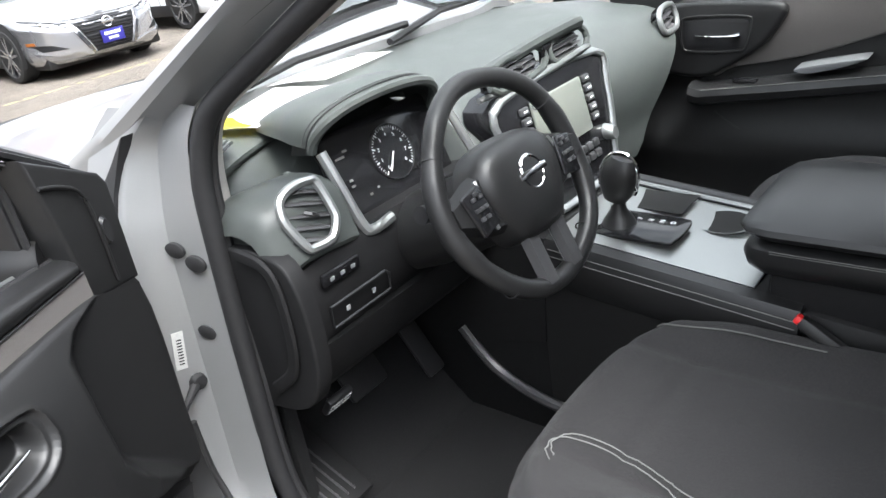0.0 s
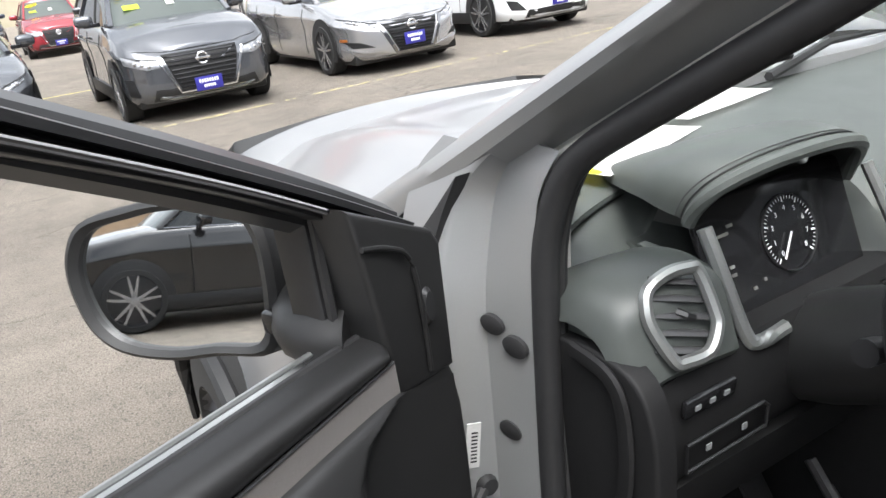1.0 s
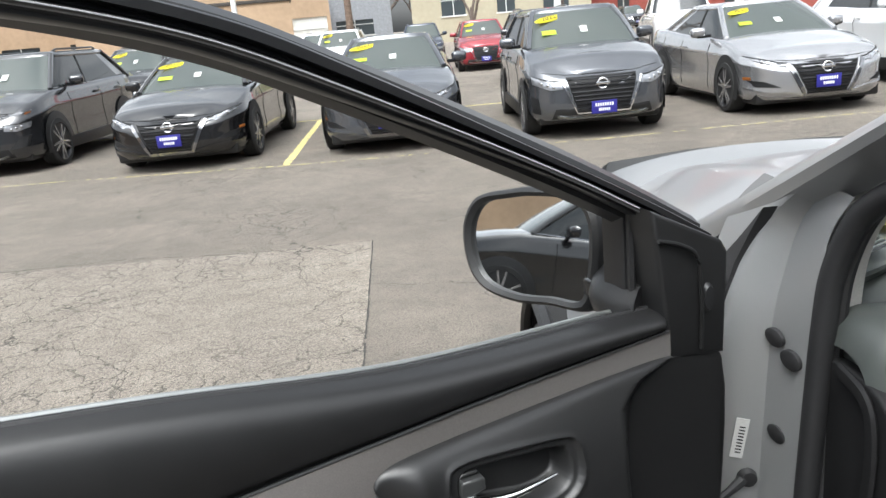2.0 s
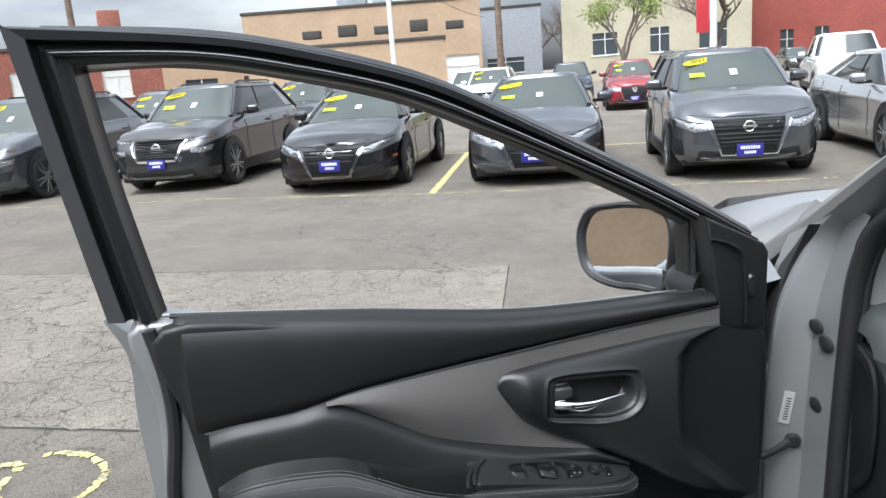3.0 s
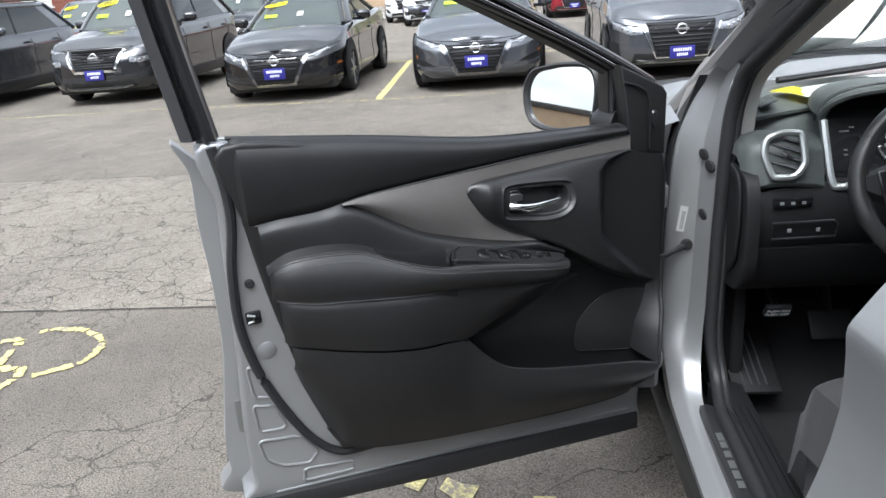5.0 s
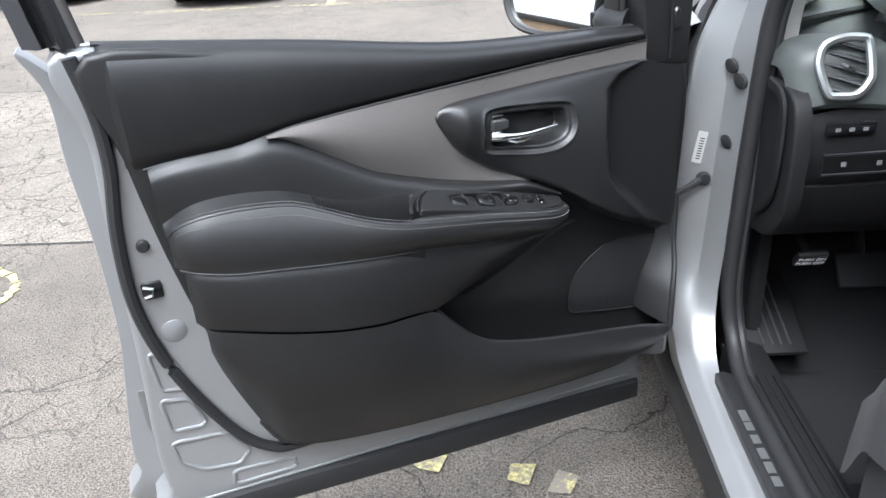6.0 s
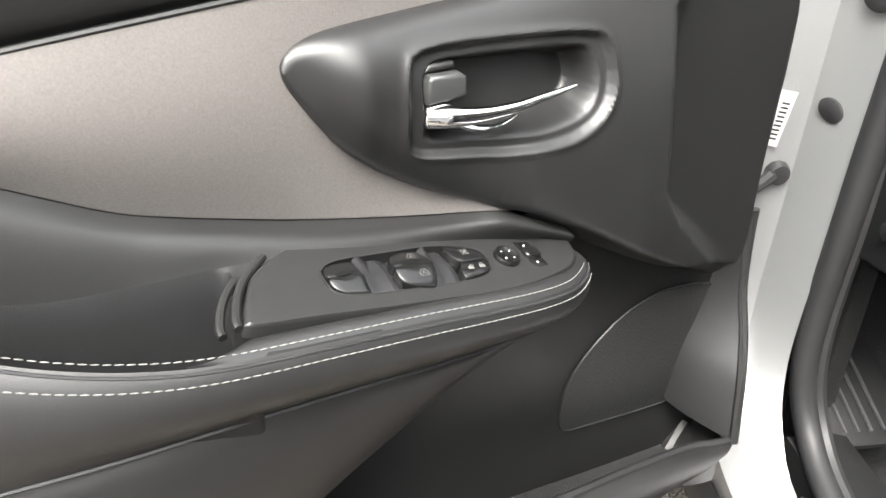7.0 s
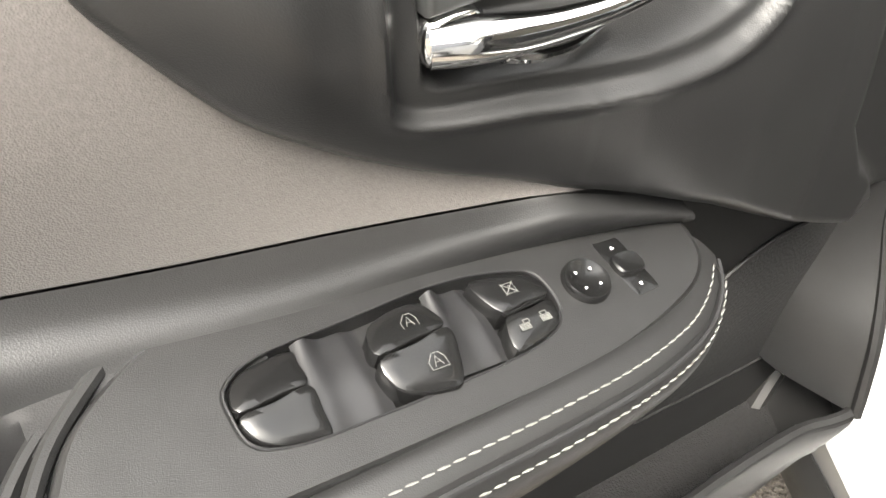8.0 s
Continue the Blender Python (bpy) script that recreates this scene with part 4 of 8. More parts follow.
def tree(x, y, h, seed, leaf, label, density=1.0, spread=0.5):
    """A tree with a tapered trunk, limbs and a crown of twigs and small leaves."""
    rnd = random.Random(seed)
    t = thing("tree", pose(x, y, 0), label, "tree")
    bms, tips = [], []

    def grow(p, d, ln, r, lv):
        q = p + d * ln
        mid = p.lerp(q, 0.5) + Vector((rnd.uniform(-1, 1), rnd.uniform(-1, 1), 0)) * ln * 0.06
        bms.append(tube([p, mid, q], [r, r * 0.85, r * 0.65], 5 if lv < 3 else 3))
        if lv >= 5:
            tips.append((mid, d, ln))
            tips.append((q, d, ln))
            return
        for k in range(3 if lv < 4 else 2):
            a = rnd.uniform(0, 2 * math.pi)
            nd = (d * 0.8 + Vector((math.cos(a), math.sin(a), rnd.uniform(0.05, 0.55))) * spread * rnd.uniform(0.7, 1.2)).normalized()
            grow(p.lerp(q, rnd.uniform(0.6, 1.0)), nd, ln * rnd.uniform(0.62, 0.8), r * 0.6, lv + 1)

    grow(Vector((0, 0, 0)), Vector((0, 0, 1)), h * 0.28, h * 0.018, 0)
    part("trunk", merge(*bms), M_bark, t)
    bm = bmesh.new()
    for q, d, ln in tips:
        for k in range(int(7 * density)):
            c = q + Vector((rnd.gauss(0, 1), rnd.gauss(0, 1), rnd.gauss(0, 1))) * h * 0.03
            s = h * rnd.uniform(0.006, 0.013) if leaf is M_leaf else h * rnd.uniform(0.012, 0.03)
            u = Vector((rnd.gauss(0, 1), rnd.gauss(0, 1), rnd.gauss(0, 1))).normalized()
            v = u.orthogonal().normalized() * (1.0 if leaf is M_leaf else 0.06)
            bm.faces.new([bm.verts.new(c + u * s * a + v * s * b) for a, b in ((-1, 0), (0, -0.6), (1, 0), (0, 0.6))])
    part("crown", bm, leaf, t, smooth=False)
    return t


t1 = tree(1.6, 43, 8.5, 3, M_leaf, "young tree with thin fresh green leaves", 1.0, 0.45)
t2 = tree(8.2, 52, 11, 5, M_twig, "bare spreading tree before the cream building", 1.0, 0.7)
for k, (x, y, h) in enumerate(((-62, 62, 13), (-52, 70, 11), (-33, 104, 15), (-27, 110, 14), (-20, 112, 13), (-6, 105, 14), (-2, 98, 13), (0.5, 104, 12), (-40, 110, 12))):
    if k % 2:
        copy_thing(t2, pose(x, y, 0, 0, 0, 40 * k) @ Matrix.Diagonal((h / 11, h / 11, h / 11, 1)))
    else:
        tree(x, y, h, 20 + k, M_twig, "bare far tree above the roofs", 0.8, 0.65)


# ---- the open driver door ----
# Door space: x along the door from its hinge, y out of its inner face, z up.
DOOR = Matrix(((-0.90729, 0.42051, 0, -0.75307), (-0.42051, -0.90729, 0, -0.08019), (0, 0, 1, 0), (0, 0, 0, 1)))
door = thing("car_door", DOOR, "open silver car door with black vinyl inner panel and grey insert", "car door")


def dpart(name, bm, material, parent=None, label="", smooth=True):
    ob = part(name, bm, material, None, label, smooth)
    ob.matrix_world = DOOR
    ob.parent = parent or door
    ob.matrix_parent_inverse = DOOR.inverted() if parent is None else Matrix()
    if parent is not None:
        ob.matrix_world = Matrix()
        ob.matrix_parent_inverse = Matrix()
        ob.matrix_basis = Matrix()
    else:
        ob.matrix_parent_inverse = Matrix()
        ob.matrix_basis = Matrix()
    return ob


class Curve:
    """A smooth curve given by points (u, v, z), read off by u."""

    def __init__(self, pts):
        q = np.array([tuple(p) for p in spline(pts, 10)])
        q = q[np.argsort(q[:, 0])]
        self.q, self.lo, self.hi = q, q[0, 0], q[-1, 0]

    def __call__(self, u):
        return Vector((u, float(np.interp(u, self.q[:, 0], self.q[:, 1])), float(np.interp(u, self.q[:, 0], self.q[:, 2]))))


def band(top, bot, u0, u1, nu, nv, prof=lambda s, u: 0.0, wrap=0.0):
    """A skin between two curves; prof pushes it out. wrap: how far its two ends are rolled back."""

    def f(a, s):
        u = u0 + (u1 - u0) * a
        p = top(u).lerp(bot(u), s)
        p.y += prof(s, u)
        e = min(a, 1 - a) * abs(u1 - u0)
        if wrap and e < wrap:
            p.y -= wrap * (1 - math.sqrt(max(0, 1 - (1 - e / wrap) ** 2)))
        return p

    return sheet(f, nu, nv)


# sheet metal
skin = spline([(1.104, 1.218), (1.083, 1.155), (1.085, 1.054), (1.08, 0.933), (1.083, 0.782), (1.097, 0.679), (1.115, 0.558), (1.113, 0.5), (1.1, 0.434), (0.6, 0.396), (0.15, 0.376), (0.11, 0.43), (0.09, 0.7), (0.085, 1.0), (0.09, 1.02), (0.5, 1.06), (0.8, 1.1), (1.0, 1.13)], 5, True)
dpart("outer_skin", slab(skin, -0.15, -0.1, 0.008, 2), M_silver, None, "silver painted outer skin")
shell = spline([(1.052, 1.222), (1.045, 1.1), (1.05, 1.0), (1.055, 0.88), (1.062, 0.74), (1.072, 0.6), (1.07, 0.5), (1.06, 0.45), (0.6, 0.41), (0.17, 0.38), (0.13, 0.45), (0.118, 0.7), (0.112, 1.0), (0.115, 1.1), (0.5, 1.12), (0.8, 1.16)], 5, True)
dpart("inner_shell", slab(shell, -0.1, -0.026, 0.009, 3), M_silver, None, "silver painted inner shell")
# pressed shapes in the metal below the panel
for pts in ([(1.046, 0.765), (1.02, 0.76), (1.003, 0.72), (1.008, 0.69), (1.041, 0.697)], [(1.047, 0.678), (1.007, 0.669), (0.987, 0.62), (0.995, 0.611), (1.043, 0.616)], [(1.048, 0.594), (0.964, 0.584), (0.93, 0.536), (0.952, 0.513), (1.008, 0.523), (1.042, 0.55)], [(0.964, 0.501), (0.861, 0.49), (0.86, 0.468), (0.968, 0.472)]):
    ring = [(a[0] + (b[0] - a[0]) * k / 4, a[1] + (b[1] - a[1]) * k / 4) for a, b in zip(pts, pts[1:] + pts[:1]) for k in (0.5, 1.5, 2.5, 3.5)]
    dpart("pressing", tube([(q.x, -0.0262, q.y) for q in spline([(*p, 0) for p in ring], 3, True)], 0.0036, 8, True, up=(0, 1, 0)), M_silver)
dpart("lower_crease", tube([(u, -0.0265, 0.418 + 0.043 * u) for u in np.linspace(0.16, 1.03, 24)], 0.003, 8), M_silver)
dpart("pressing", lathe([(0.0, 0.004), (0.013, 0.0035), (0.019, 0.001), (0.021, -0.004)], 20, Matrix.Translation((1.0, -0.026, 0.795)) @ pose(0, 0, 0, -90)), M_silver)
seal_pts = [(1.038, 1.215), (1.026, 1.14), (1.026, 1.065), (1.04, 0.976), (1.045, 0.875), (1.036, 0.802), (1.016, 0.73), (0.986, 0.658), (0.954, 0.597), (0.924, 0.556), (0.895, 0.532), (0.865, 0.522), (0.78, 0.522)]
dpart("door_seal", tube([(q.x, -0.02, q.y) for q in spline([(a, b, 0) for a, b in seal_pts], 5)], 0.0095, 8), M_rubber, None, "black rubber door seal")
dpart("bottom_seal", slab([(1.094, 0.464), (0.6, 0.439), (0.138, 0.41), (0.138, 0.367), (0.6, 0.388), (1.094, 0.423)], -0.12, -0.012, 0.008), M_rubber, None, "black rubber strip along the lower edge")
dpart("bolt", lathe([(0.0, 0.006), (0.007, 0.006), (0.0095, 0.002), (0.0095, -0.004)], 14, Matrix.Translation((1.012, -0.025, 0.943)) @ pose(0, 0, 0, -90)), M_rubber, None)
lt = dpart("latch", box(1.0, -0.032, 0.857, 1.03, -0.021, 0.885, 0.004), M_gloss, None, "black latch with a steel claw")
dpart("claw", tube([(1.027, -0.02, 0.88), (1.013, -0.018, 0.876), (1.016, -0.018, 0.866), (1.027, -0.02, 0.863)], 0.0028, 6), M_satinsilver, lt)
dpart("door_label", box(1.07, -0.1, 0.585, 1.082, -0.098, 0.66, 0), M_satinsilver, None, "small white label")

# inner panel
PANEL = [(1.02, 1.216), (1.006, 1.075), (0.985, 0.93), (0.956, 0.79), (0.926, 0.66), (0.89, 0.566), (0.854, 0.532), (0.63, 0.51), (0.35, 0.497), (0.17, 0.502), (0.11, 0.535), (0.084, 0.6), (0.083, 0.8), (0.083, 1.06), (0.184, 1.115), (0.5, 1.14), (0.75, 1.178)]
dpart("panel_base", slab(spline(PANEL, 5, True), -0.05, -0.004, 0.008, 3), M_plastic, None, "black grained plastic door panel")
BELT = Curve([(1.014, -0.03, 1.228), (0.9, -0.03, 1.214), (0.74, -0.03, 1.193), (0.5, -0.03, 1.157), (0.25, -0.03, 1.146), (0.174, -0.03, 1.142)])
TRIM = Curve([(0.99, 0.0, 1.062), (0.94, 0.0, 1.067), (0.868, 0.0, 1.0695), (0.818, 0.0, 1.0775), (0.78, 0.0, 1.0848), (0.707, 0.0, 1.0922), (0.59, 0.0, 1.101), (0.513, 0.0, 1.1062), (0.463, 0.0, 1.11), (0.373, 0.0, 1.1155), (0.298, 0.0, 1.1187), (0.172, 0.0, 1.1245)])


def pad(s, u):
    return 0.034 * math.sin(math.pi * min(1, s * 1.0) ** 0.42) * 0.62 + 0.03 * s * (1 - s) - 0.004 * smooth01(0.9, 1.0, s)


dpart("upper_pad", band(BELT, TRIM, 1.006, 0.176, 80, 20, pad, 0.012), M_soft, None, "soft black padded top")
dpart("window_seal", tube([(u, -0.034, BELT(u).z - 0.001) for u in np.linspace(1.01, 0.18, 40)], 0.004, 6), M_rubber)
dpart("window_chrome", tube([(u, -0.06, BELT(u).z - 0.006) for u in np.linspace(1.06, 0.19, 40)], 0.0028, 6), M_satinsilver, None, "bright strip outside the window")
# grey insert: above, behind and below the handle surround, one curved surface
LOW = Curve([(0.825, 0.002, 1.0775), (0.799, 0.002, 1.0714), (0.775, 0.002, 1.0595), (0.74, 0.002, 1.038), (0.714, 0.002, 1.0222), (0.67, 0.002, 0.9965), (0.64, 0.002, 0.9845), (0.6, 0.002, 0.9712), (0.56, 0.003, 0.9595), (0.507, 0.006, 0.9469), (0.4645, 0.014, 0.9405), (0.443, 0.02, 0.9387), (0.422, 0.028, 0.937), (0.395, 0.033, 0.926), (0.36, 0.036, 0.908)])
BT = Curve([(0.5628, 0.0, 1.0592), (0.5625, 0.0, 1.0625), (0.5612, 0.0, 1.0652), (0.558, 0.0, 1.0688), (0.55, 0.0, 1.0735), (0.53, 0.0, 1.078), (0.48, 0.0, 1.0815), (0.41, 0.0, 1.0855), (0.337, 0.0, 1.0893), (0.2584, 0.0, 1.0925), (0.1837, 0.0, 1.0925), (0.14, 0.0, 1.078), (0.098, 0.0, 1.068)])
BB = Curve([(0.5628, 0.0, 1.0588), (0.5625, 0.0, 1.0562), (0.5615, 0.0, 1.0525), (0.559, 0.0, 1.0465), (0.555, 0.0, 1.0395), (0.544, 0.0, 1.0221), (0.533, 0.0, 1.0064), (0.5196, 0.0, 0.9926), (0.504, 0.0, 0.98), (0.4866, 0.0, 0.9693), (0.4673, 0.0, 0.9591), (0.4458, 0.0, 0.9498), (0.422, 0.0, 0.939), (0.404, 0.0, 0.9335), (0.3784, 0.0, 0.9205), (0.3475, 0.0, 0.9035), (0.3044, 0.0, 0.8745), (0.24, 0.0, 0.835), (0.1845, 0.0, 0.808), (0.14, 0.0, 0.785), (0.098, 0.0, 0.765)])


def insert_at(u, z):
    t, b = TRIM(u), LOW(max(u, 0.423))
    s = min(1.0, max(0.0, (t.z - z) / max(1e-4, t.z - b.z)))
    return Vector((u, 0.002 + b.y * s * s + 0.012 * math.sin(math.pi * s) * smooth01(0.45, 0.62, u), z))


def insert_band(u0, u1, top, bot, nu, nv):
    def f(a, s):
        u = u0 + (u1 - u0) * a
        zt, zb = top(u), bot(u)
        return insert_at(u, zt + (zb - zt) * s)

    return sheet(f, nu, nv)


ins = merge(
    insert_band(0.8175, 0.556, lambda u: TRIM(u).z, lambda u: LOW(u).z, 50, 16),
    insert_band(0.556, 0.176, lambda u: TRIM(u).z, lambda u: BT(u).z - 0.004, 40, 6),
    insert_band(0.556, 0.412, lambda u: BB(u).z + 0.004 * smooth01(0.415, 0.44, u), lambda u: min(LOW(u).z, BB(u).z), 28, 8),
)
dpart("grey_insert", ins, M_fabric, None, "grey-brown woven insert")
dpart("insert_seam", tube([(u, 0.002, TRIM(u).z - 0.001) for u in np.linspace(0.985, 0.178, 50)], 0.0018, 6), M_rubber)
# sweep from the insert down into the armrest
TOPC = Curve([(0.985, 0.003, 1.062), (0.94, 0.004, 1.0665), (0.868, 0.004, 1.069), (0.84, 0.004, 1.073), (0.82, 0.004, 1.0755), (0.799, 0.005, 1.071), (0.775, 0.005, 1.059), (0.74, 0.005, 1.0375), (0.714, 0.005, 1.0217), (0.67, 0.005, 0.996), (0.64, 0.005, 0.984), (0.6, 0.005, 0.9707), (0.56, 0.006, 0.959), (0.507, 0.009, 0.9464), (0.4645, 0.017, 0.94), (0.443, 0.023, 0.9382), (0.422, 0.03, 0.9365), (0.395, 0.034, 0.925), (0.36, 0.037, 0.907)])
BACK = Curve([(0.985, 0.012, 0.98), (0.95, 0.018, 1.0), (0.92, 0.022, 1.009), (0.87, 0.024, 1.01), (0.81, 0.026, 1.002), (0.77, 0.028, 0.986), (0.72, 0.03, 0.9675), (0.671, 0.03, 0.9604), (0.6, 0.03, 0.954), (0.54, 0.031, 0.9436), (0.48, 0.031, 0.9292), (0.4314, 0.033, 0.9172), (0.385, 0.037, 0.905), (0.36, 0.042, 0.897)])
EDGE = Curve([(0.978, 0.024, 0.966), (0.968, 0.034, 0.981), (0.95, 0.043, 0.991), (0.92, 0.05, 0.998), (0.87, 0.053, 0.999), (0.81, 0.057, 0.993), (0.77, 0.067, 0.98), (0.72, 0.083, 0.96), (0.68, 0.092, 0.9475), (0.64, 0.097, 0.939), (0.58, 0.0985, 0.93), (0.52, 0.0985, 0.9205), (0.471, 0.0975, 0.911), (0.43, 0.094, 0.902), (0.395, 0.085, 0.8935), (0.37, 0.07, 0.889), (0.357, 0.055, 0.888)])
UNDER = Curve([(0.978, 0.024, 0.92), (0.95, 0.054, 0.9195), (0.9, 0.07, 0.912), (0.84, 0.08, 0.908), (0.78, 0.084, 0.9013), (0.71, 0.088, 0.8948), (0.64, 0.088, 0.8883), (0.56, 0.086, 0.8787), (0.5, 0.083, 0.869), (0.45, 0.077, 0.861), (0.41, 0.07, 0.854), (0.38, 0.058, 0.852), (0.357, 0.045, 0.862)])
dpart("armrest_sweep", band(TOPC, BACK, 0.98, 0.364, 90, 12, lambda s, u: 0.008 * math.sin(math.pi * s ** 0.6) * smooth01(0.0, 0.2, s)), M_soft, None, "black vinyl sweep over the armrest")
arm = dpart("armrest", band(BACK, EDGE, 0.978, 0.772, 34, 10, lambda s, u: 0.0), M_soft, None, "padded black armrest with pale stitching")
dpart("armrest_face", band(EDGE, UNDER, 0.976, 0.358, 100, 14, lambda s, u: 0.012 * math.sin(math.pi * min(1, s * 1.05)) ** 0.8, 0.01), M_soft, arm)
dpart("armrest_join", tube([(u, UNDER(u).y + 0.0002, UNDER(u).z - 0.001) for u in np.linspace(0.97, 0.39, 60)], 0.0013, 5), M_rubber, arm)


# padded roll between the switch plate and the seam
def roll(a, s):
    u = 0.66 - 0.302 * a
    e = EDGE(u)
    w = 0.019 * smooth01(0.0, 0.15, a)
    v = e.y - w * (1 - s)
    return Vector((u + 0.006 * (1 - s) * smooth01(0.85, 1.0, a), v, e.z + (0.25 * (e.y - v)) * 0.9 - 0.004 * (1 - s) ** 3 + 0.0026 * math.sin(math.pi * s ** 0.8) - 0.001 * s))


dpart("armrest_roll", sheet(roll, 80, 12), M_soft, arm, "padded vinyl roll along the armrest edge")
# sewn seam and two rows of stitches along the edge
dpart("seam_groove", tube([EDGE(u) + Vector((0, 0.0022, -0.0022)) for u in np.linspace(0.974, 0.358, 100)], 0.0011, 6), M_rubber, arm)
def stitch_line(u, row):
    e, w = EDGE(u), UNDER(u)
    if row == 0:
        return e + Vector((0, -0.0042, 0.0021))
    p = e.lerp(w, 0.15)
    return p + Vector((0, 0.012 * math.sin(math.pi * 0.1575) ** 0.8 + 0.0005, 0))


for row in (0, 1):
    bm = bmesh.new()
    u = 0.964
    while u > 0.364:
        a, b = stitch_line(u, row), stitch_line(u - 0.004, row)
        d = (b - a).normalized() * 0.0042
        tw = Vector((0, 0.0004, 0.0004))
        me = bpy.data.meshes.new("t")
        st = tube([a - d * 0.5 - tw, a, a + d * 0.5 + tw], [0.00025, 0.0005, 0.00025], 5)
        st.to_mesh(me)
        st.free()
        bm.from_mesh(me)
        bpy.data.meshes.remove(me)
        u -= 0.0056 * max(0.25, abs(d.x) / 0.0042)
    dpart("stitching", bm, M_thread, arm, "row of pale grey stitches")


# pull pocket behind the edge
def pocket(a, s):
    u = 0.775 - 0.225 * a
    b, e = BACK(u), EDGE(u)
    deep = 0.075 * smooth01(0.02, 0.2, a) * (1 - smooth01(0.66, 0.7, a))
    prof = smooth01(0.0, 0.2, s) * (1 - smooth01(0.82, 0.99, s))
    p = b.lerp(e, s)
    p.z -= deep * prof + 0.0035 * (1 - smooth01(0.6, 0.625, u)) * s * (1 - s) * 4
    return p


dpart("pull_pocket", sheet(pocket, 60, 30), M_trimdull, arm, "dark pull pocket behind the armrest edge")


# switch plate, with the well for the switches cut through it
def deck(u, v):
    """The plane of the switch plate."""
    return Vector((u, v, 0.8246 + 0.235 * u - 0.25 * v))


PLATE_N = Vector((-0.235, 0.25, 1.0)).normalized()


def on_deck(u, v, h):
    return deck(u, v) + PLATE_N * h


def plated(pts, h0, h1, bevel=0.0015, seg=2):
    """A raised piece on the switch plate, from height h0 to h1 over it."""
    bm = slab([(p[0], p[1]) for p in pts], h0, h1, bevel, seg, "xy")
    for vt in bm.verts:
        vt.co = on_deck(vt.co.x, vt.co.y, vt.co.z)
    return bm


def arc(pts, n=4):
    return [(q.x, q.y) for q in spline([(*p, 0) for p in pts], n, True)]


rim_pts = arc([(0.3704, 0.0523), (0.3695, 0.037), (0.3911, 0.0298), (0.42, 0.0275), (0.4747, 0.0283), (0.519, 0.0278), (0.5555, 0.0255), (0.5734, 0.0266), (0.5851, 0.0304), (0.6039, 0.0456), (0.6134, 0.062), (0.6195, 0.078), (0.618, 0.0845), (0.58, 0.0845), (0.52, 0.0845), (0.471, 0.0835), (0.43, 0.08), (0.395, 0.0715), (0.378, 0.063)], 5)
well_pts = arc([(0.5665, 0.0488), (0.5574, 0.0423), (0.5439, 0.0398), (0.5325, 0.039), (0.5201, 0.038), (0.5021, 0.0363), (0.4882, 0.0355), (0.472, 0.0363), (0.4565, 0.0393), (0.4491, 0.0433), (0.4472, 0.0513), (0.4487, 0.0601), (0.4539, 0.066), (0.4639, 0.0698), (0.4759, 0.0713), (0.4892, 0.0721), (0.5152, 0.0728), (0.5346, 0.073), (0.5439, 0.073), (0.5538, 0.0722), (0.5624, 0.07), (0.5668, 0.0655), (0.5676, 0.0575)], 3)
bm = bmesh.new()


def ring_of(pts, h, grow=1.0):
    c = (sum(p[0] for p in pts) / len(pts), sum(p[1] for p in pts) / len(pts))
    return [bm.verts.new(on_deck(c[0] + (p[0] - c[0]) * grow, c[1] + (p[1] - c[1]) * grow, h)) for p in pts]


def bridge(a, b):
    for i in range(len(a)):
        k = (i + 1) % len(a)
        bm.faces.new((a[i], a[k], b[k], b[i]))


outs = [ring_of(rim_pts, h, g) for h, g in ((-0.01, 1.03), (-0.0022, 1.028), (-0.0006, 1.018), (0.0004, 1.0))]
inns = [ring_of(well_pts, h, g) for h, g in ((0.0004, 1.02), (0.0, 1.005), (-0.001, 1.0), (-0.009, 0.99))]
for k in range(3):
    bridge(outs[k], outs[k + 1])
    bridge(inns[k], inns[k + 1])
edges = [e for e in bm.edges if len(e.link_faces) == 1 and ((e.verts[0] in outs[3] and e.verts[1] in outs[3]) or (e.verts[0] in inns[0] and e.verts[1] in inns[0]))]
bmesh.ops.triangle_fill(bm, edges=edges, use_beauty=True)
bm.faces.new(inns[3])
plate = dpart("switch_plate", bm, M_plate_top, None, "matt black switch plate on the armrest")
for face in plate.data.polygons:
    if face.normal.dot(PLATE_N) > 0.998:
        face.use_smooth = False
dpart("bezel_rim", tube([on_deck(a, b, 0.0004) for a, b in well_pts], 0.0005, 6, True), M_satin, plate)
for k, (off, low) in enumerate(((0.007, 0.0035), (0.015, 0.009))):
    ridge = spline([(0.588 + off * 0.6, 0.0285 - off * 0.3, 0), (0.6039 + off * 0.9, 0.0446, 0), (0.6134 + off, 0.061, 0), (0.6195 + off, 0.077, 0), (0.62 + off, 0.0835, 0)], 5)
    dpart("pad_ridge", tube([on_deck(q.x, q.y, -low) for q in ridge], 0.0028, 8), M_soft, plate)
blk = mat("switch_black", (0.007, 0.007, 0.0072), 0.2, rough_var=0.05, grain=0.1, scale=400)


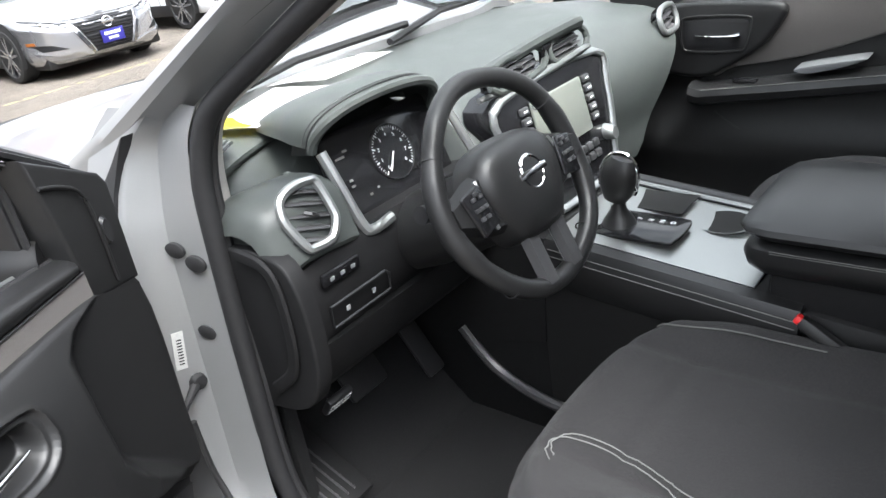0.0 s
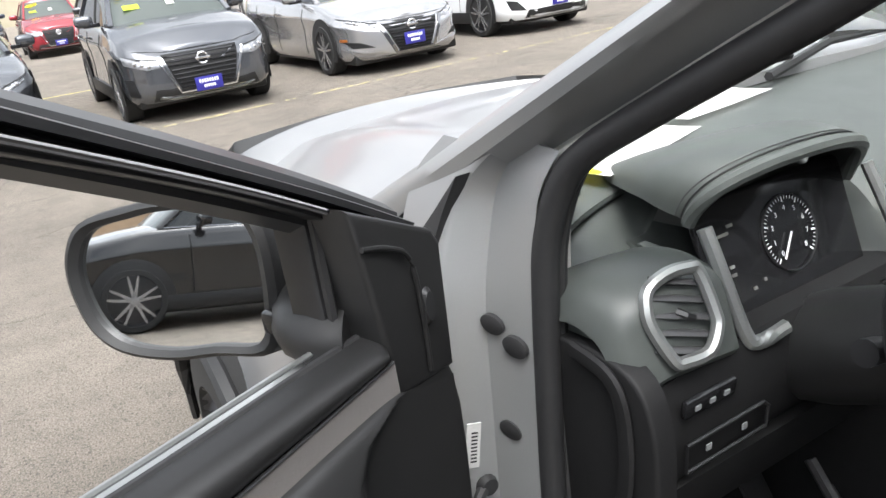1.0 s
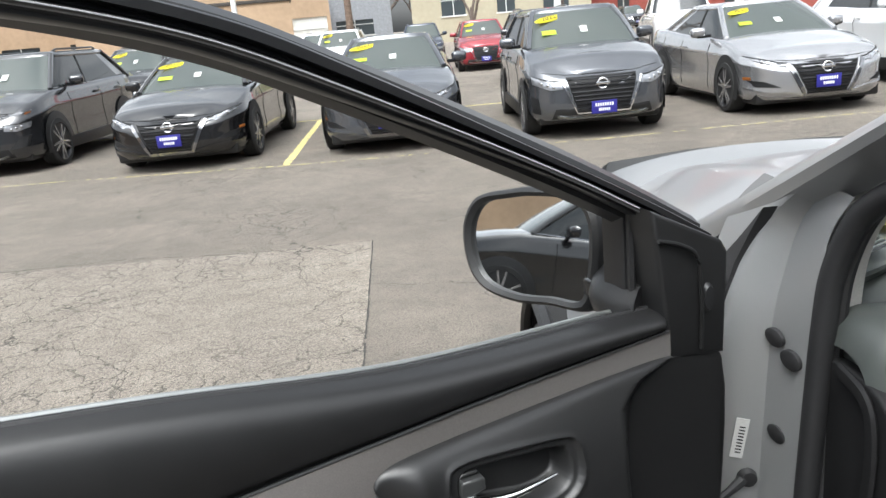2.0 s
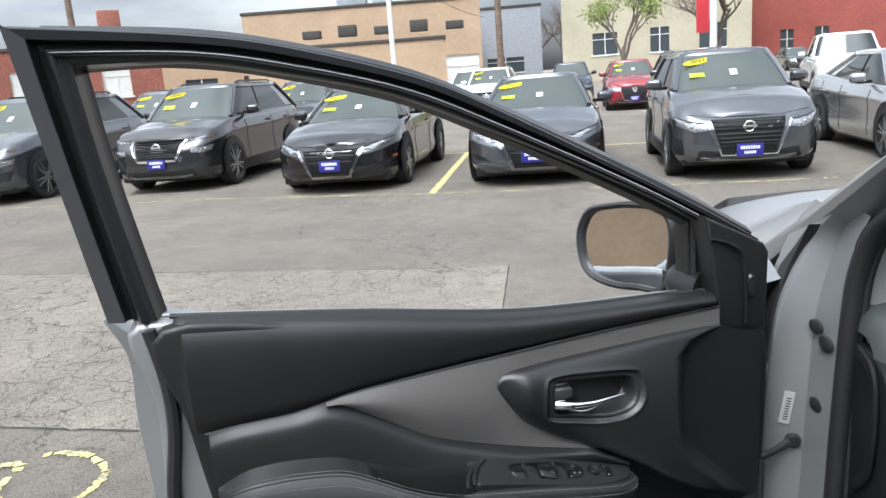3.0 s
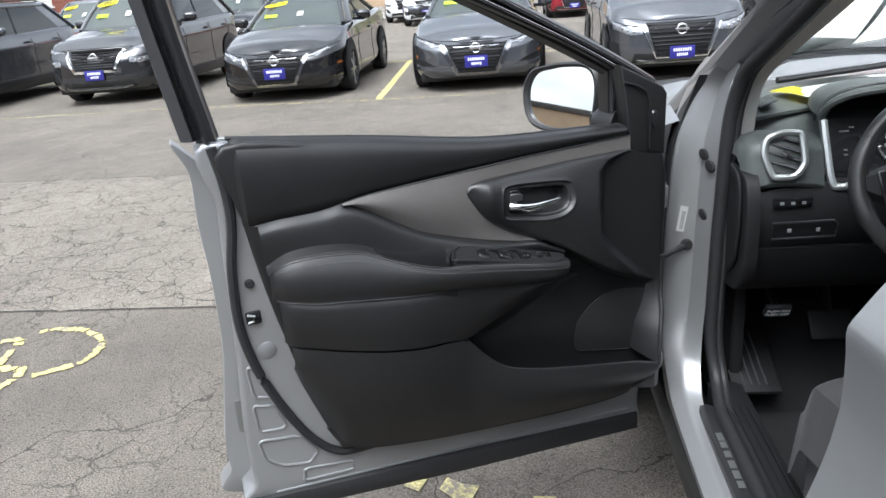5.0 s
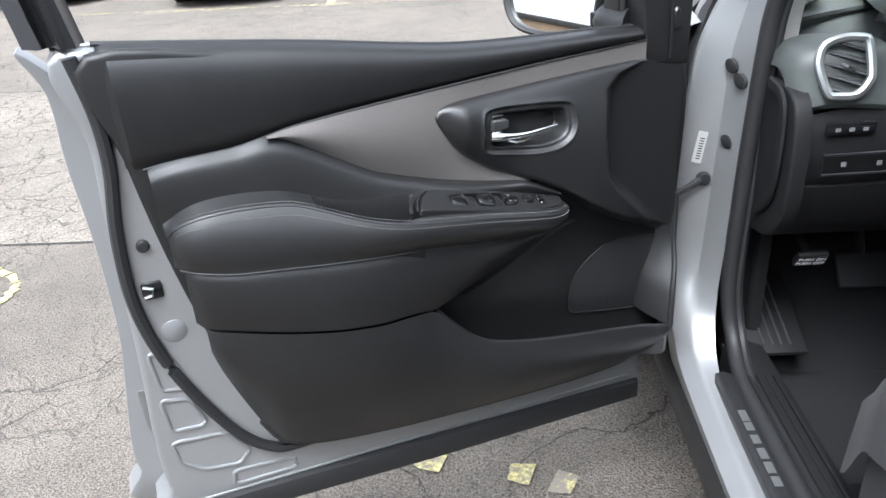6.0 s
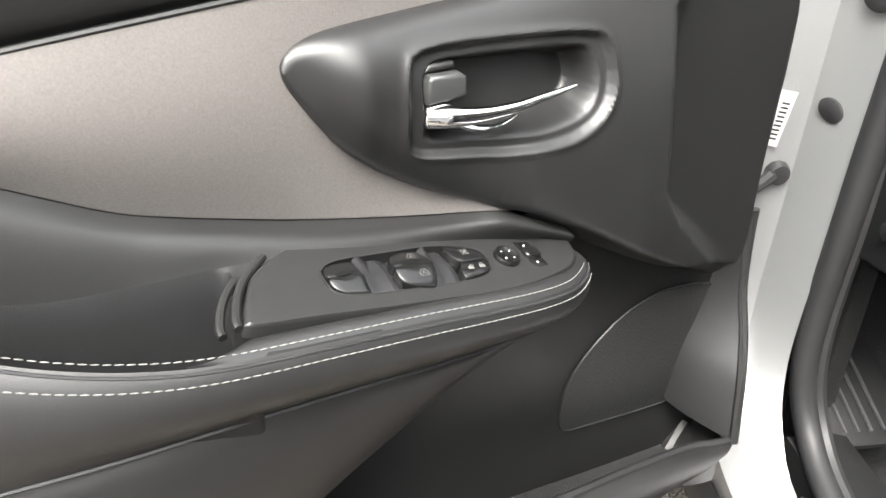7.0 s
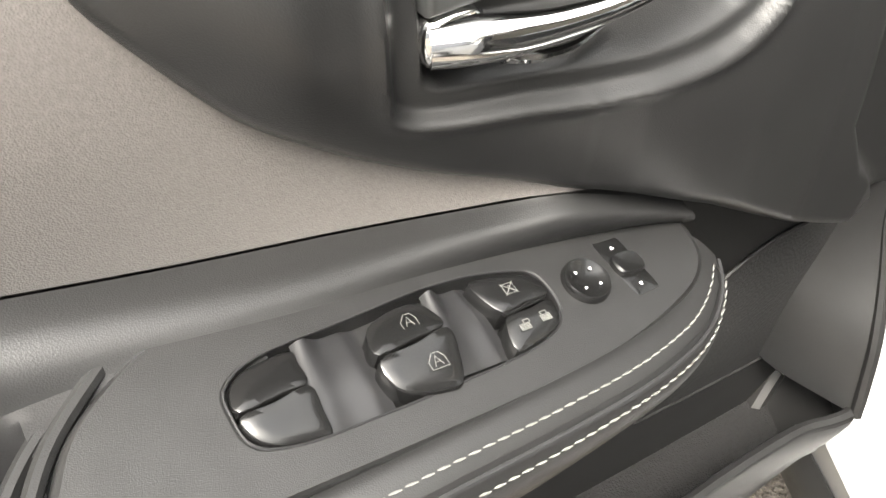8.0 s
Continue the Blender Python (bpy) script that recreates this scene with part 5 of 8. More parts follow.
def raised(outline, h, tilt=0.0, name="window_switch", label="", n=4):
    """A rocker: its top tilts along the plate's depth, its rim is rounded."""
    o = arc(outline, n)
    c = (sum(p[0] for p in o) / len(o), sum(p[1] for p in o) / len(o))
    rings = []
    for g, dh in ((0.97, -0.007), (0.985, -0.0014), (0.965, -0.0005), (0.92, -0.0001), (0.6, 0.0004), (0.2, 0.0005)):
        ring = []
        for a, b in o:
            x, y = c[0] + (a - c[0]) * g, c[1] + (b - c[1]) * g
            top = h + tilt * (y - c[1])
            ring.append(on_deck(x, y, top + dh if dh > -0.005 else -0.008))
        rings.append(ring)
    return dpart(name, loft(rings), blk, plate, label)


raised([(0.5655, 0.0496), (0.5605, 0.0447), (0.5555, 0.0432), (0.543, 0.0418), (0.5427, 0.0482), (0.5436, 0.0556), (0.552, 0.0566), (0.566, 0.0577)], 0.0014, 0.2, label="glossy black window switch")
raised([(0.5665, 0.0592), (0.556, 0.0582), (0.544, 0.0569), (0.5432, 0.066), (0.5436, 0.0725), (0.549, 0.0724), (0.5585, 0.0708), (0.565, 0.0665)], 0.0022, -0.24)
raised([(0.521, 0.0492), (0.5162, 0.0432), (0.5063, 0.0403), (0.4975, 0.0408), (0.4943, 0.0463), (0.4945, 0.0531), (0.507, 0.0549), (0.5212, 0.0562)], 0.0036, 0.2)
raised([(0.522, 0.0579), (0.509, 0.0565), (0.495, 0.0548), (0.4955, 0.065), (0.4992, 0.0735), (0.5055, 0.0738), (0.5155, 0.0715), (0.5215, 0.067)], 0.0044, -0.24)
raised([(0.4767, 0.0403), (0.467, 0.0404), (0.4584, 0.0417), (0.4508, 0.0462), (0.4505, 0.0541), (0.462, 0.0549), (0.4728, 0.0553)], 0.0032, 0.1, "lock_switch")
raised([(0.4727, 0.0578), (0.462, 0.0571), (0.4522, 0.0563), (0.452, 0.0625), (0.4556, 0.0668), (0.4654, 0.0695), (0.476, 0.0702)], 0.0034, -0.08, "lock_switch")
dpart("lock_tongue", tube([on_deck(0.4725, 0.0566, 0.0036), on_deck(0.461, 0.056, 0.0042), on_deck(0.4535, 0.0552, 0.0038)], 0.0009, 6), blk, plate)


# saddles between the rockers
def saddle(u0, u1, top):
    def f(a, s):
        u = u0 + (u1 - u0) * a
        v = 0.0405 + 0.0315 * s - 0.004 * (0.54 - u) / 0.09
        crest = math.exp(-(((a - 0.16) / 0.2) ** 2)) * (1 - 0.75 * s)
        return on_deck(u + 0.004 * s * (1 - a), v, -0.0035 + (top + 0.0035) * crest + 0.0022 * math.sin(math.pi * s) * (1 - crest) - 0.002 * smooth01(0.75, 1.0, a))

    return sheet(f, 18, 14)


dpart("switch_saddle", saddle(0.5425, 0.5205, 0.0012), M_satin, plate)
dpart("switch_saddle", saddle(0.4945, 0.4745, 0.0028), M_satin, plate)
kn = Matrix.Translation(deck(0.4312, 0.0536)) @ Vector((0, 0, 1)).rotation_difference(PLATE_N).to_matrix().to_4x4()
knob = dpart("mirror_knob", lathe([(0.0, 0.0022), (0.0065, 0.0026), (0.0078, 0.0036), (0.0092, 0.0038), (0.0099, 0.0026), (0.0101, 0.0004), (0.0108, 0.0), (0.0108, -0.003)], 40, kn), blk, plate, "round black mirror adjuster")
for a in range(4):
    t = math.pi / 2 * a + 0.75
    tri = bmesh.new()
    c = Vector((0.0052 * math.cos(t), 0.0052 * math.sin(t), 0.0034))
    r, s = Vector((math.cos(t), math.sin(t), 0)), Vector((-math.sin(t), math.cos(t), 0))
    tri.faces.new([tri.verts.new(kn @ (c + d)) for d in (r * 0.0009, s * 0.0008 - r * 0.0005, -s * 0.0008 - r * 0.0005)])
    dpart("arrow_mark", tri, M_white, plate, smooth=False)
dpart("fold_switch_bezel", plated(arc([(0.416, 0.0402), (0.413, 0.0393), (0.406, 0.0393), (0.403, 0.0402), (0.4024, 0.052), (0.4022, 0.0642), (0.405, 0.0656), (0.4115, 0.066), (0.4145, 0.065), (0.4155, 0.0525)], 3), -0.002, 0.0006, 0.0004), blk, plate)
dpart("fold_switch", loft([[on_deck(0.409 + a * g, 0.0525 + b * g + dv, h) for a, b in arc([(0.0055, 0.0042), (-0.0055, 0.0042), (-0.0055, -0.0042), (0.0055, -0.0042)], 5)] for g, dv, h in ((1.0, 0, 0.0), (0.98, 0, 0.0028), (0.88, 0.0, 0.0036), (0.3, 0.0, 0.0028))]), blk, plate)
for v, d in ((0.0437, -1), (0.0617, 1)):
    tri = bmesh.new()
    tri.faces.new([tri.verts.new(on_deck(0.4095 + a, v + b, 0.0011)) for a, b in ((0, 0.0011 * d), (-0.001, -0.0006 * d), (0.001, -0.0006 * d))])
    dpart("arrow_mark", tri, M_white, plate, smooth=False)


def icon(strokes, c, size, h, r=0.00014):
    """A printed pictogram of thin lines on the switches."""
    bms = [tube([on_deck(c[0] - p[0] * size, c[1] - p[1] * size * 0.9, h) for p in st], r, 4) for st in strokes]
    dpart("switch_print", merge(*bms), M_thread, plate)


win = [[(-0.5, -0.5), (0.5, -0.5), (0.5, 0.1), (0.3, 0.5), (-0.1, 0.5), (-0.5, 0.0), (-0.5, -0.5)], [(-0.25, -0.35), (0.0, 0.3), (0.25, -0.35)], [(-0.15, -0.1), (0.15, -0.1)]]
icon(win, (0.5053, 0.0478), 0.0058, 0.0044)
icon(win, (0.505, 0.0645), 0.0062, 0.0056)
icon([[(-0.5, -0.5), (0.5, -0.5), (0.5, 0.5), (-0.5, 0.5), (-0.5, -0.5)], [(-0.6, -0.6), (0.6, 0.6)], [(-0.6, 0.6), (0.6, -0.6)], [(-0.2, -0.3), (0.05, 0.3), (0.3, -0.3)]], (0.4642, 0.0478), 0.0046, 0.0042)
for c, sw in (((0.4683, 0.0628), 0.35), ((0.4588, 0.062), 0.0)):
    icon([[(-0.5, -0.5), (0.5, -0.5), (0.5, 0.1), (-0.5, 0.1), (-0.5, -0.5)], [(-0.5, -0.35), (0.5, -0.35)], [(-0.5, -0.2), (0.5, -0.2)], [(-0.5, -0.05), (0.5, -0.05)], [(-0.3 + sw, 0.1), (-0.3 + sw, 0.5), (0.3 + sw, 0.5), (0.3 + sw, 0.1)]], c, 0.004, 0.0043, 0.0002)

# lower panel, seam and map pocket
SEAM = Curve([(0.968, 0.026, 0.825), (0.95, 0.045, 0.8223), (0.9, 0.062, 0.813), (0.85, 0.074, 0.8028), (0.78, 0.084, 0.7893), (0.71, 0.086, 0.7798), (0.65, 0.077, 0.7745), (0.61, 0.067, 0.766), (0.59, 0.064, 0.771), (0.56, 0.06, 0.782), (0.51, 0.057, 0.803), (0.46, 0.054, 0.826), (0.41, 0.048, 0.848), (0.375, 0.04, 0.855)])
dpart("mid_panel", band(UNDER, SEAM, 0.966, 0.382, 70, 14, lambda s, u: 0.006 * math.sin(math.pi * s) - 0.006 * math.exp(-((s / 0.06) ** 2)), 0.008), M_plastic, None, "black plastic below the armrest")
# the panel rolls back from its slanting front edge to the speaker
dpart("pocket_shoulder", sheet(lambda a, s: (lambda q: Vector((q.x - 0.075 * s - 0.012 * math.sin(math.pi * s), q.y * (1 - s) ** 1.6 + 0.002 * s, q.z - 0.028 * s)))(SEAM(0.612 - 0.23 * a)), 30, 12), M_plastic, None)
LIP = Curve([(0.965, 0.028, 0.822), (0.95, 0.047, 0.8195), (0.9, 0.064, 0.8102), (0.85, 0.076, 0.8), (0.78, 0.086, 0.7865), (0.71, 0.088, 0.777), (0.65, 0.079, 0.7715), (0.615, 0.07, 0.765), (0.6, 0.067, 0.7535), (0.57, 0.067, 0.718), (0.54, 0.068, 0.6895), (0.51, 0.069, 0.672), (0.47, 0.07, 0.659), (0.42, 0.072, 0.648), (0.35, 0.07, 0.634), (0.28, 0.066, 0.62), (0.2, 0.066, 0.606), (0.165, 0.073, 0.6), (0.143, 0.074, 0.597), (0.12, 0.052, 0.591), (0.102, 0.02, 0.587), (0.086, -0.004, 0.584)])
BOT = Curve([(0.975, -0.004, 0.81), (0.958, -0.004, 0.76), (0.94, -0.002, 0.7), (0.9, 0.0, 0.598), (0.854, 0.012, 0.548), (0.7, 0.026, 0.528), (0.456, 0.028, 0.511), (0.28, 0.026, 0.504), (0.187, 0.018, 0.507), (0.15, 0.008, 0.53), (0.115, 0.0, 0.555), (0.086, -0.004, 0.575)])
dpart("lower_panel", band(LIP, BOT, 0.955, 0.09, 90, 16, lambda s, u: 0.022 * math.sin(math.pi * s), 0.008), M_plastic, None, "black plastic lower panel with a map pocket")
dpart("panel_foot", tube([BOT(u) + Vector((0, -0.008, 0.002)) for u in np.linspace(0.9, 0.125, 50)], 0.009, 8), M_plastic)
dpart("pocket_lip", tube([LIP(u) + Vector((0, -0.005, -0.002)) for u in np.linspace(0.608, 0.09, 70)], 0.0055, 8), M_plastic)
dpart("pocket_inside", sheet(lambda a, s: LIP(0.6 - 0.51 * a) + Vector((0, -0.009 - 0.004 * s, -0.07 * s)), 36, 4), M_plastic)
dpart("pocket_floor", sheet(lambda a, s: (lambda q: Vector((q.x, (q.y - 0.013) * (1 - s) - 0.005 * s, q.z - 0.066)))(LIP(0.6 - 0.51 * a)), 36, 4), M_carpet)
rim_line = spline([(0.091, 0.002, 0.83), (0.093, 0.004, 0.8), (0.1, 0.014, 0.745), (0.112, 0.036, 0.7), (0.128, 0.056, 0.66), (0.138, 0.068, 0.62), (0.143, 0.074, 0.595)], 5)
dpart("pocket_end", tube(rim_line, 0.005, 8, up=(1, 0, 0)), M_plastic, None, "raised front end of the map pocket")
dpart("pocket_end_front", sheet(lambda a, s: (lambda q: Vector((q.x + (0.086 - q.x) * s**0.7, q.y + (-0.03 - q.y) * s, q.z)))(rim_line[min(len(rim_line) - 1, int(a * (len(rim_line) - 1) + 0.5))]), len(rim_line) - 1, 6), M_plastic)
dpart("pocket_end_inside", sheet(lambda a, s: (lambda q: Vector((q.x + 0.03 * math.sin(math.pi * s / 2), q.y * (1 - s) ** 1.5 - 0.003 * s, q.z + 0.02 * s)))(rim_line[min(len(rim_line) - 1, int(a * (len(rim_line) - 1) + 0.5))]), len(rim_line) - 1, 6), M_plastic)
spk = arc([(0.318, 0.684), (0.317, 0.64), (0.277, 0.627), (0.172, 0.607), (0.13, 0.606), (0.116, 0.625), (0.117, 0.70), (0.122, 0.745), (0.19, 0.766), (0.25, 0.757), (0.2999, 0.72)], 5)
sp = dpart("speaker_grille", slab(spk, -0.012, -0.002, 0.002), M_grille, None, "black perforated speaker grille")
dpart("grille_rim", tube([(a, -0.002, b) for a, b in spk], 0.0016, 6, True, up=(0, 1, 0)), M_plastic, sp)


# handle surround with its bulge, its front hollow and the cup
def sdf(poly, u, z):
    """Signed distance to a closed outline, negative inside."""
    inside, best = False, 1e9
    for (ax, ay), (bx, by) in zip(poly, poly[1:] + poly[:1]):
        dx, dy = bx - ax, by - ay
        t = max(0.0, min(1.0, ((u - ax) * dx + (z - ay) * dy) / (dx * dx + dy * dy + 1e-12)))
        best = min(best, (u - ax - t * dx) ** 2 + (z - ay - t * dy) ** 2)
        if (ay > z) != (by > z) and u < ax + (z - ay) * dx / (dy if dy else 1e-12):
            inside = not inside
    return -math.sqrt(best) if inside else math.sqrt(best)


CUP = arc([(0.493, 1.006), (0.4935, 1.03), (0.4905, 1.05), (0.479, 1.062), (0.4245, 1.0618), (0.356, 1.0562), (0.337, 1.047), (0.3355, 1.0185), (0.349, 0.998), (0.376, 0.9868), (0.4186, 0.9858), (0.449, 0.9895), (0.475, 0.9925), (0.488, 0.9965)], 3)
HOLE = arc([(0.4795, 1.01), (0.4795, 1.04), (0.474, 1.05), (0.462, 1.053), (0.417, 1.0515), (0.36, 1.0465), (0.3485, 1.038), (0.3475, 1.018), (0.3585, 1.0025), (0.385, 0.996), (0.4156, 0.9965), (0.468, 1.002), (0.477, 1.005)], 3)
VB_U = (0.098, 0.14, 0.1845, 0.24, 0.3044, 0.3475, 0.3784, 0.404, 0.422, 0.4458, 0.4866, 0.52, 0.544, 0.563)
VB_V = (0.002, 0.012, 0.03, 0.05, 0.055, 0.052, 0.047, 0.041, 0.033, 0.025, 0.016, 0.009, 0.005, 0.003)
RIDGE_Z = (0.765, 0.785, 0.836, 0.883, 0.921, 0.989, 1.0575, 1.079, 1.093)
RIDGE_U = (0.11, 0.147, 0.201, 0.251, 0.275, 0.2747, 0.266, 0.239, 0.184)


def bezel(a, s):
    u = 0.5628 - 0.4648 * a**1.7
    t, b = BT(u).z, BB(u).z
    z = t + (b - t) * s
    tip = min(1.0, (0.563 - u) / 0.05)
    lo, hi = insert_at(u, b).y, insert_at(u, t).y
    vb = max(float(np.interp(u, VB_U, VB_V)), lo + 0.004) if u > 0.42 else float(np.interp(u, VB_U, VB_V))
    vt = hi + 0.004
    v = vt + (vb - vt) * s**1.3 + 0.026 * math.sin(math.pi * s**0.8) ** 0.8 * smooth01(0.0, 1.0, tip)
    # hollow in front of the bulge
    k = smooth01(0.008, -0.03, u - float(np.interp(z, RIDGE_Z, RIDGE_U)))
    v += (0.005 - v) * k
    # rounded rim
    rim = min(1.0, min(s, 1 - s) * (t - b) / 0.009)
    v = max(0.0005, v - 0.0) * 1.0 - 0.006 * (1 - math.sqrt(max(0, 1 - (1 - rim) ** 2))) * (1 - k)
    if 0.33 < u < 0.5 and 0.98 < z < 1.07:
        do, di = sdf(CUP, u, z), sdf(HOLE, u, z)
        v += 0.0018 * math.exp(-((do / 0.004) ** 2)) - 0.006 * smooth01(0.0015, -0.0045, do) - 0.028 * smooth01(0.002, -0.011, di)
    return Vector((u, v, z))


bz = dpart("handle_bezel", sheet(bezel, 270, 150), M_soft, None, "black moulded surround of the inner handle")
dpart("bezel_underside", sheet(lambda a, s: (lambda q, v: Vector((q.x, v * (1 - s) - 0.005 * s, q.z - 0.03 * s * (1 - 0.4 * s))))(BB(0.4 - 0.302 * a), bezel(((0.5628 - (0.4 - 0.302 * a)) / 0.4648) ** (1 / 1.7), 1.0).y), 40, 6), M_soft, bz)
lever = [(0.478, 0.0295, 1.0195), (0.4665, 0.034, 1.019), (0.455, 0.0375, 1.0182), (0.44, 0.041, 1.018), (0.42, 0.0445, 1.0193), (0.3985, 0.0455, 1.022), (0.371, 0.044, 1.0245)]
lr = [0.0072, 0.0074, 0.0066, 0.005, 0.0038, 0.003, 0.0014]
ls = spline(lever, 5)
hd = dpart("inner_handle", tube([tuple(q) for q in ls], [float(np.interp(i / 5, range(7), lr)) for i in range(len(ls))], 14, flat=1.0), M_chrome, None, "chrome inner door handle")
dpart("handle_fork", tube(spline([(0.458, 0.0375, 1.0135), (0.445, 0.038, 1.0085), (0.428, 0.036, 1.006), (0.41, 0.031, 1.0075)], 5), [0.0042 - 0.0032 * i / 15 for i in range(16)], 10, flat=0.7), M_chrome, hd)
dpart("handle_root", slab(arc([(0.479, 1.0125), (0.4792, 1.0268), (0.462, 1.027), (0.458, 1.0125)], 4), 0.006, 0.034, 0.005, 3), M_chrome, hd)
dpart("lock_tab", slab([(0.4788, 1.0285), (0.4784, 1.043), (0.4755, 1.0465), (0.4545, 1.0455), (0.4505, 1.0425), (0.4505, 1.0305), (0.462, 1.0285)], 0.004, 0.034, 0.003, 3), M_satin_tab, hd, "dark grey lock tab")
dpart("lock_tab_cap", slab([(0.4782, 1.047), (0.474, 1.052), (0.456, 1.0512), (0.455, 1.0466)], 0.004, 0.027, 0.003, 3), M_plastic, hd)
# mirror sail and window frame
sail = dpart("sail_panel", slab([(0.198, 1.272), (0.176, 1.125), (0.174, 1.081), (0.084, 1.068), (0.08, 1.2), (0.09, 1.216)], -0.07, -0.002, 0.006, 3), M_plastic, None, "black plastic triangle by the mirror")
dpart("sail_rib", tube(spline([(0.19, 0.0, 1.235), (0.16, 0.002, 1.225), (0.135, 0.003, 1.205), (0.128, 0.003, 1.15), (0.125, 0.0, 1.085)], 5), 0.0026, 8), M_plastic, sail)
dpart("sail_grip", lathe([(0.0, 0.004), (0.01, 0.004), (0.013, 0.0)], 16, Matrix.Translation((0.116, 0.0, 1.15)) @ pose(0, 0, 0, -90) @ Matrix.Diagonal((0.7, 1.5, 1, 1))), M_satin, sail)
OUT = [(1.089, 1.231), (1.12, 1.428), (1.15, 1.62), (0.932, 1.597), (0.805, 1.573), (0.625, 1.518), (0.499, 1.457), (0.32, 1.358), (0.17, 1.274), (0.077, 1.218)]
INN = [(1.017, 1.222), (1.049, 1.412), (1.066, 1.556), (0.937, 1.554), (0.81, 1.529), (0.675, 1.493), (0.531, 1.43), (0.321, 1.328), (0.215, 1.268), (0.1, 1.195)]


def side(o, i, n=8):
    so, si = [spline([(*p, 0) for p in q], n) for q in (o, i)]
    return so, si


def frame_band(o, i, prof, name, material, label="", lo=0.0, hi=1.0):
    so, si = side(o, i)
    k = len(so) - 1

    def f(a, s):
        t = min(k, a * k)
        j = min(k - 1, int(t))
        fr = t - j
        w = lo + (hi - lo) * s
        p = so[j].lerp(so[j + 1], fr).lerp(si[j].lerp(si[j + 1], fr), w)
        return Vector((p.x, prof(w), p.y))

    return dpart(name, sheet(f, k, 24), material, None, label)


def fprof(w):
    v = -0.075 + 0.045 * smooth01(0.0, 0.1, w)
    v -= 0.02 * smooth01(0.34, 0.4, w) * (1 - smooth01(0.5, 0.56, w))
    v += 0.012 * math.exp(-(((w - 0.64) / 0.05) ** 2))
    v -= 0.05 * smooth01(0.86, 0.98, w)
    return v


frame_band(OUT[2:], INN[2:], fprof, "window_frame", M_satin, "black window frame with rubber run")
frame_band(OUT[:3], INN[:3], fprof, "window_upright", M_satin, "black upright of the window frame")
for o, i in ((OUT[2:], INN[2:]), (OUT[:3], INN[:3])):
    so, si = side(o, i)
    dpart("frame_bead", tube([(p.x, -0.024, p.y) for p in (a.lerp(b, 0.64) for a, b in zip(so, si))], 0.0028, 6), M_bead, None, "bead in the frame, coloured pale grey as its highlight")
    dpart("frame_back", tube([(p.x, -0.07, p.y) for p in (a.lerp(b, 0.45) for a, b in zip(so, si))], 0.026, 8), M_satin)
so, si = side(OUT[:3], INN[:3])
dpart("upright_cover", sheet(lambda a, s: Vector(((p := so[int(a * 16)].lerp(si[int(a * 16)], 0.03 + 0.3 * s)).x, -0.026, p.y)), 16, 3), M_frame, None, "dark grey applique on the upright")
dpart("window_divider", slab([(0.2, 1.275), (0.198, 1.11), (0.16, 1.11), (0.165, 1.26)], -0.09, -0.05, 0.006), M_satin)
dpart("divider_bead", tube([(0.192, -0.047, 1.272), (0.191, -0.047, 1.12)], 0.005, 6), M_rubber)
# outside mirror
mo = [(0.0, 0.085), (0.055, 0.078), (0.12, 0.064), (0.148, 0.03), (0.15, -0.01), (0.13, -0.055), (0.09, -0.08), (0.02, -0.088), (-0.05, -0.082), (-0.12, -0.078), (-0.135, -0.03), (-0.13, 0.05), (-0.09, 0.084)]
mo = [(q.x, q.y) for q in spline([(*p, 0) for p in mo], 4, True)]
MN = Vector((0.94, 0.3, 0.165)).normalized()
MX = Vector((0.345, -0.925, 0.0)).normalized()
MZ = MX.cross(MN) * -1
if MZ.z < 0:
    MZ = -MZ
MC = Vector((0.212, -0.246, 1.18))


def mpt(a, b, h):
    return MC + MX * a * 0.84 + MZ * b * 0.97 + MN * h


rings = [[mpt(a * s, b * s, h) for a, b in mo] for s, h in ((0.86, -0.012), (0.87, -0.003), (0.94, 0.002), (1.0, -0.003), (1.03, -0.02), (0.98, -0.05), (0.85, -0.085), (0.6, -0.105), (0.2, -0.115))]
mirror = dpart("door_mirror", loft(rings, caps=False), M_plastic, None, "black door mirror housing")
dpart("mirror_back", loft([[p - MN * 0.004 + (p - MC) * 0.012 for p in r] for r in rings[5:]], caps=True), M_silver, mirror, "silver painted back of the mirror")
bm = bmesh.new()
bm.faces.new([bm.verts.new(mpt(a * 0.868, b * 0.868, -0.009)) for a, b in mo])
dpart("mirror_glass", bm, M_mirror, mirror, "clear mirror glass", smooth=False)
foot = [Vector((0.165, -0.05, 1.14)), Vector((0.175, -0.085, 1.14)), mpt(-0.15, -0.035, -0.05), mpt(-0.08, -0.04, -0.055)]
dpart("mirror_foot", tube(spline(foot, 5), [0.045, 0.044, 0.043, 0.042, 0.042, 0.042, 0.043, 0.045, 0.047, 0.048, 0.048, 0.046, 0.044, 0.04, 0.035, 0.03], 14, flat=0.75), M_plastic, mirror)
dpart("fold_latch", box(0.165, -0.15, 1.128, 0.19, -0.125, 1.152, 0.004), M_gloss, mirror, "small glossy latch at the mirror's foot")


# ---- the silver car with its door open: body ----
suv_car = thing("silver_suv", Matrix(), "silver crossover standing with its driver door wide open", "car")


def cpart(name, bm, material, parent=None, label="", smooth=True):
    return part(name, bm, material, parent or suv_car, label, smooth)


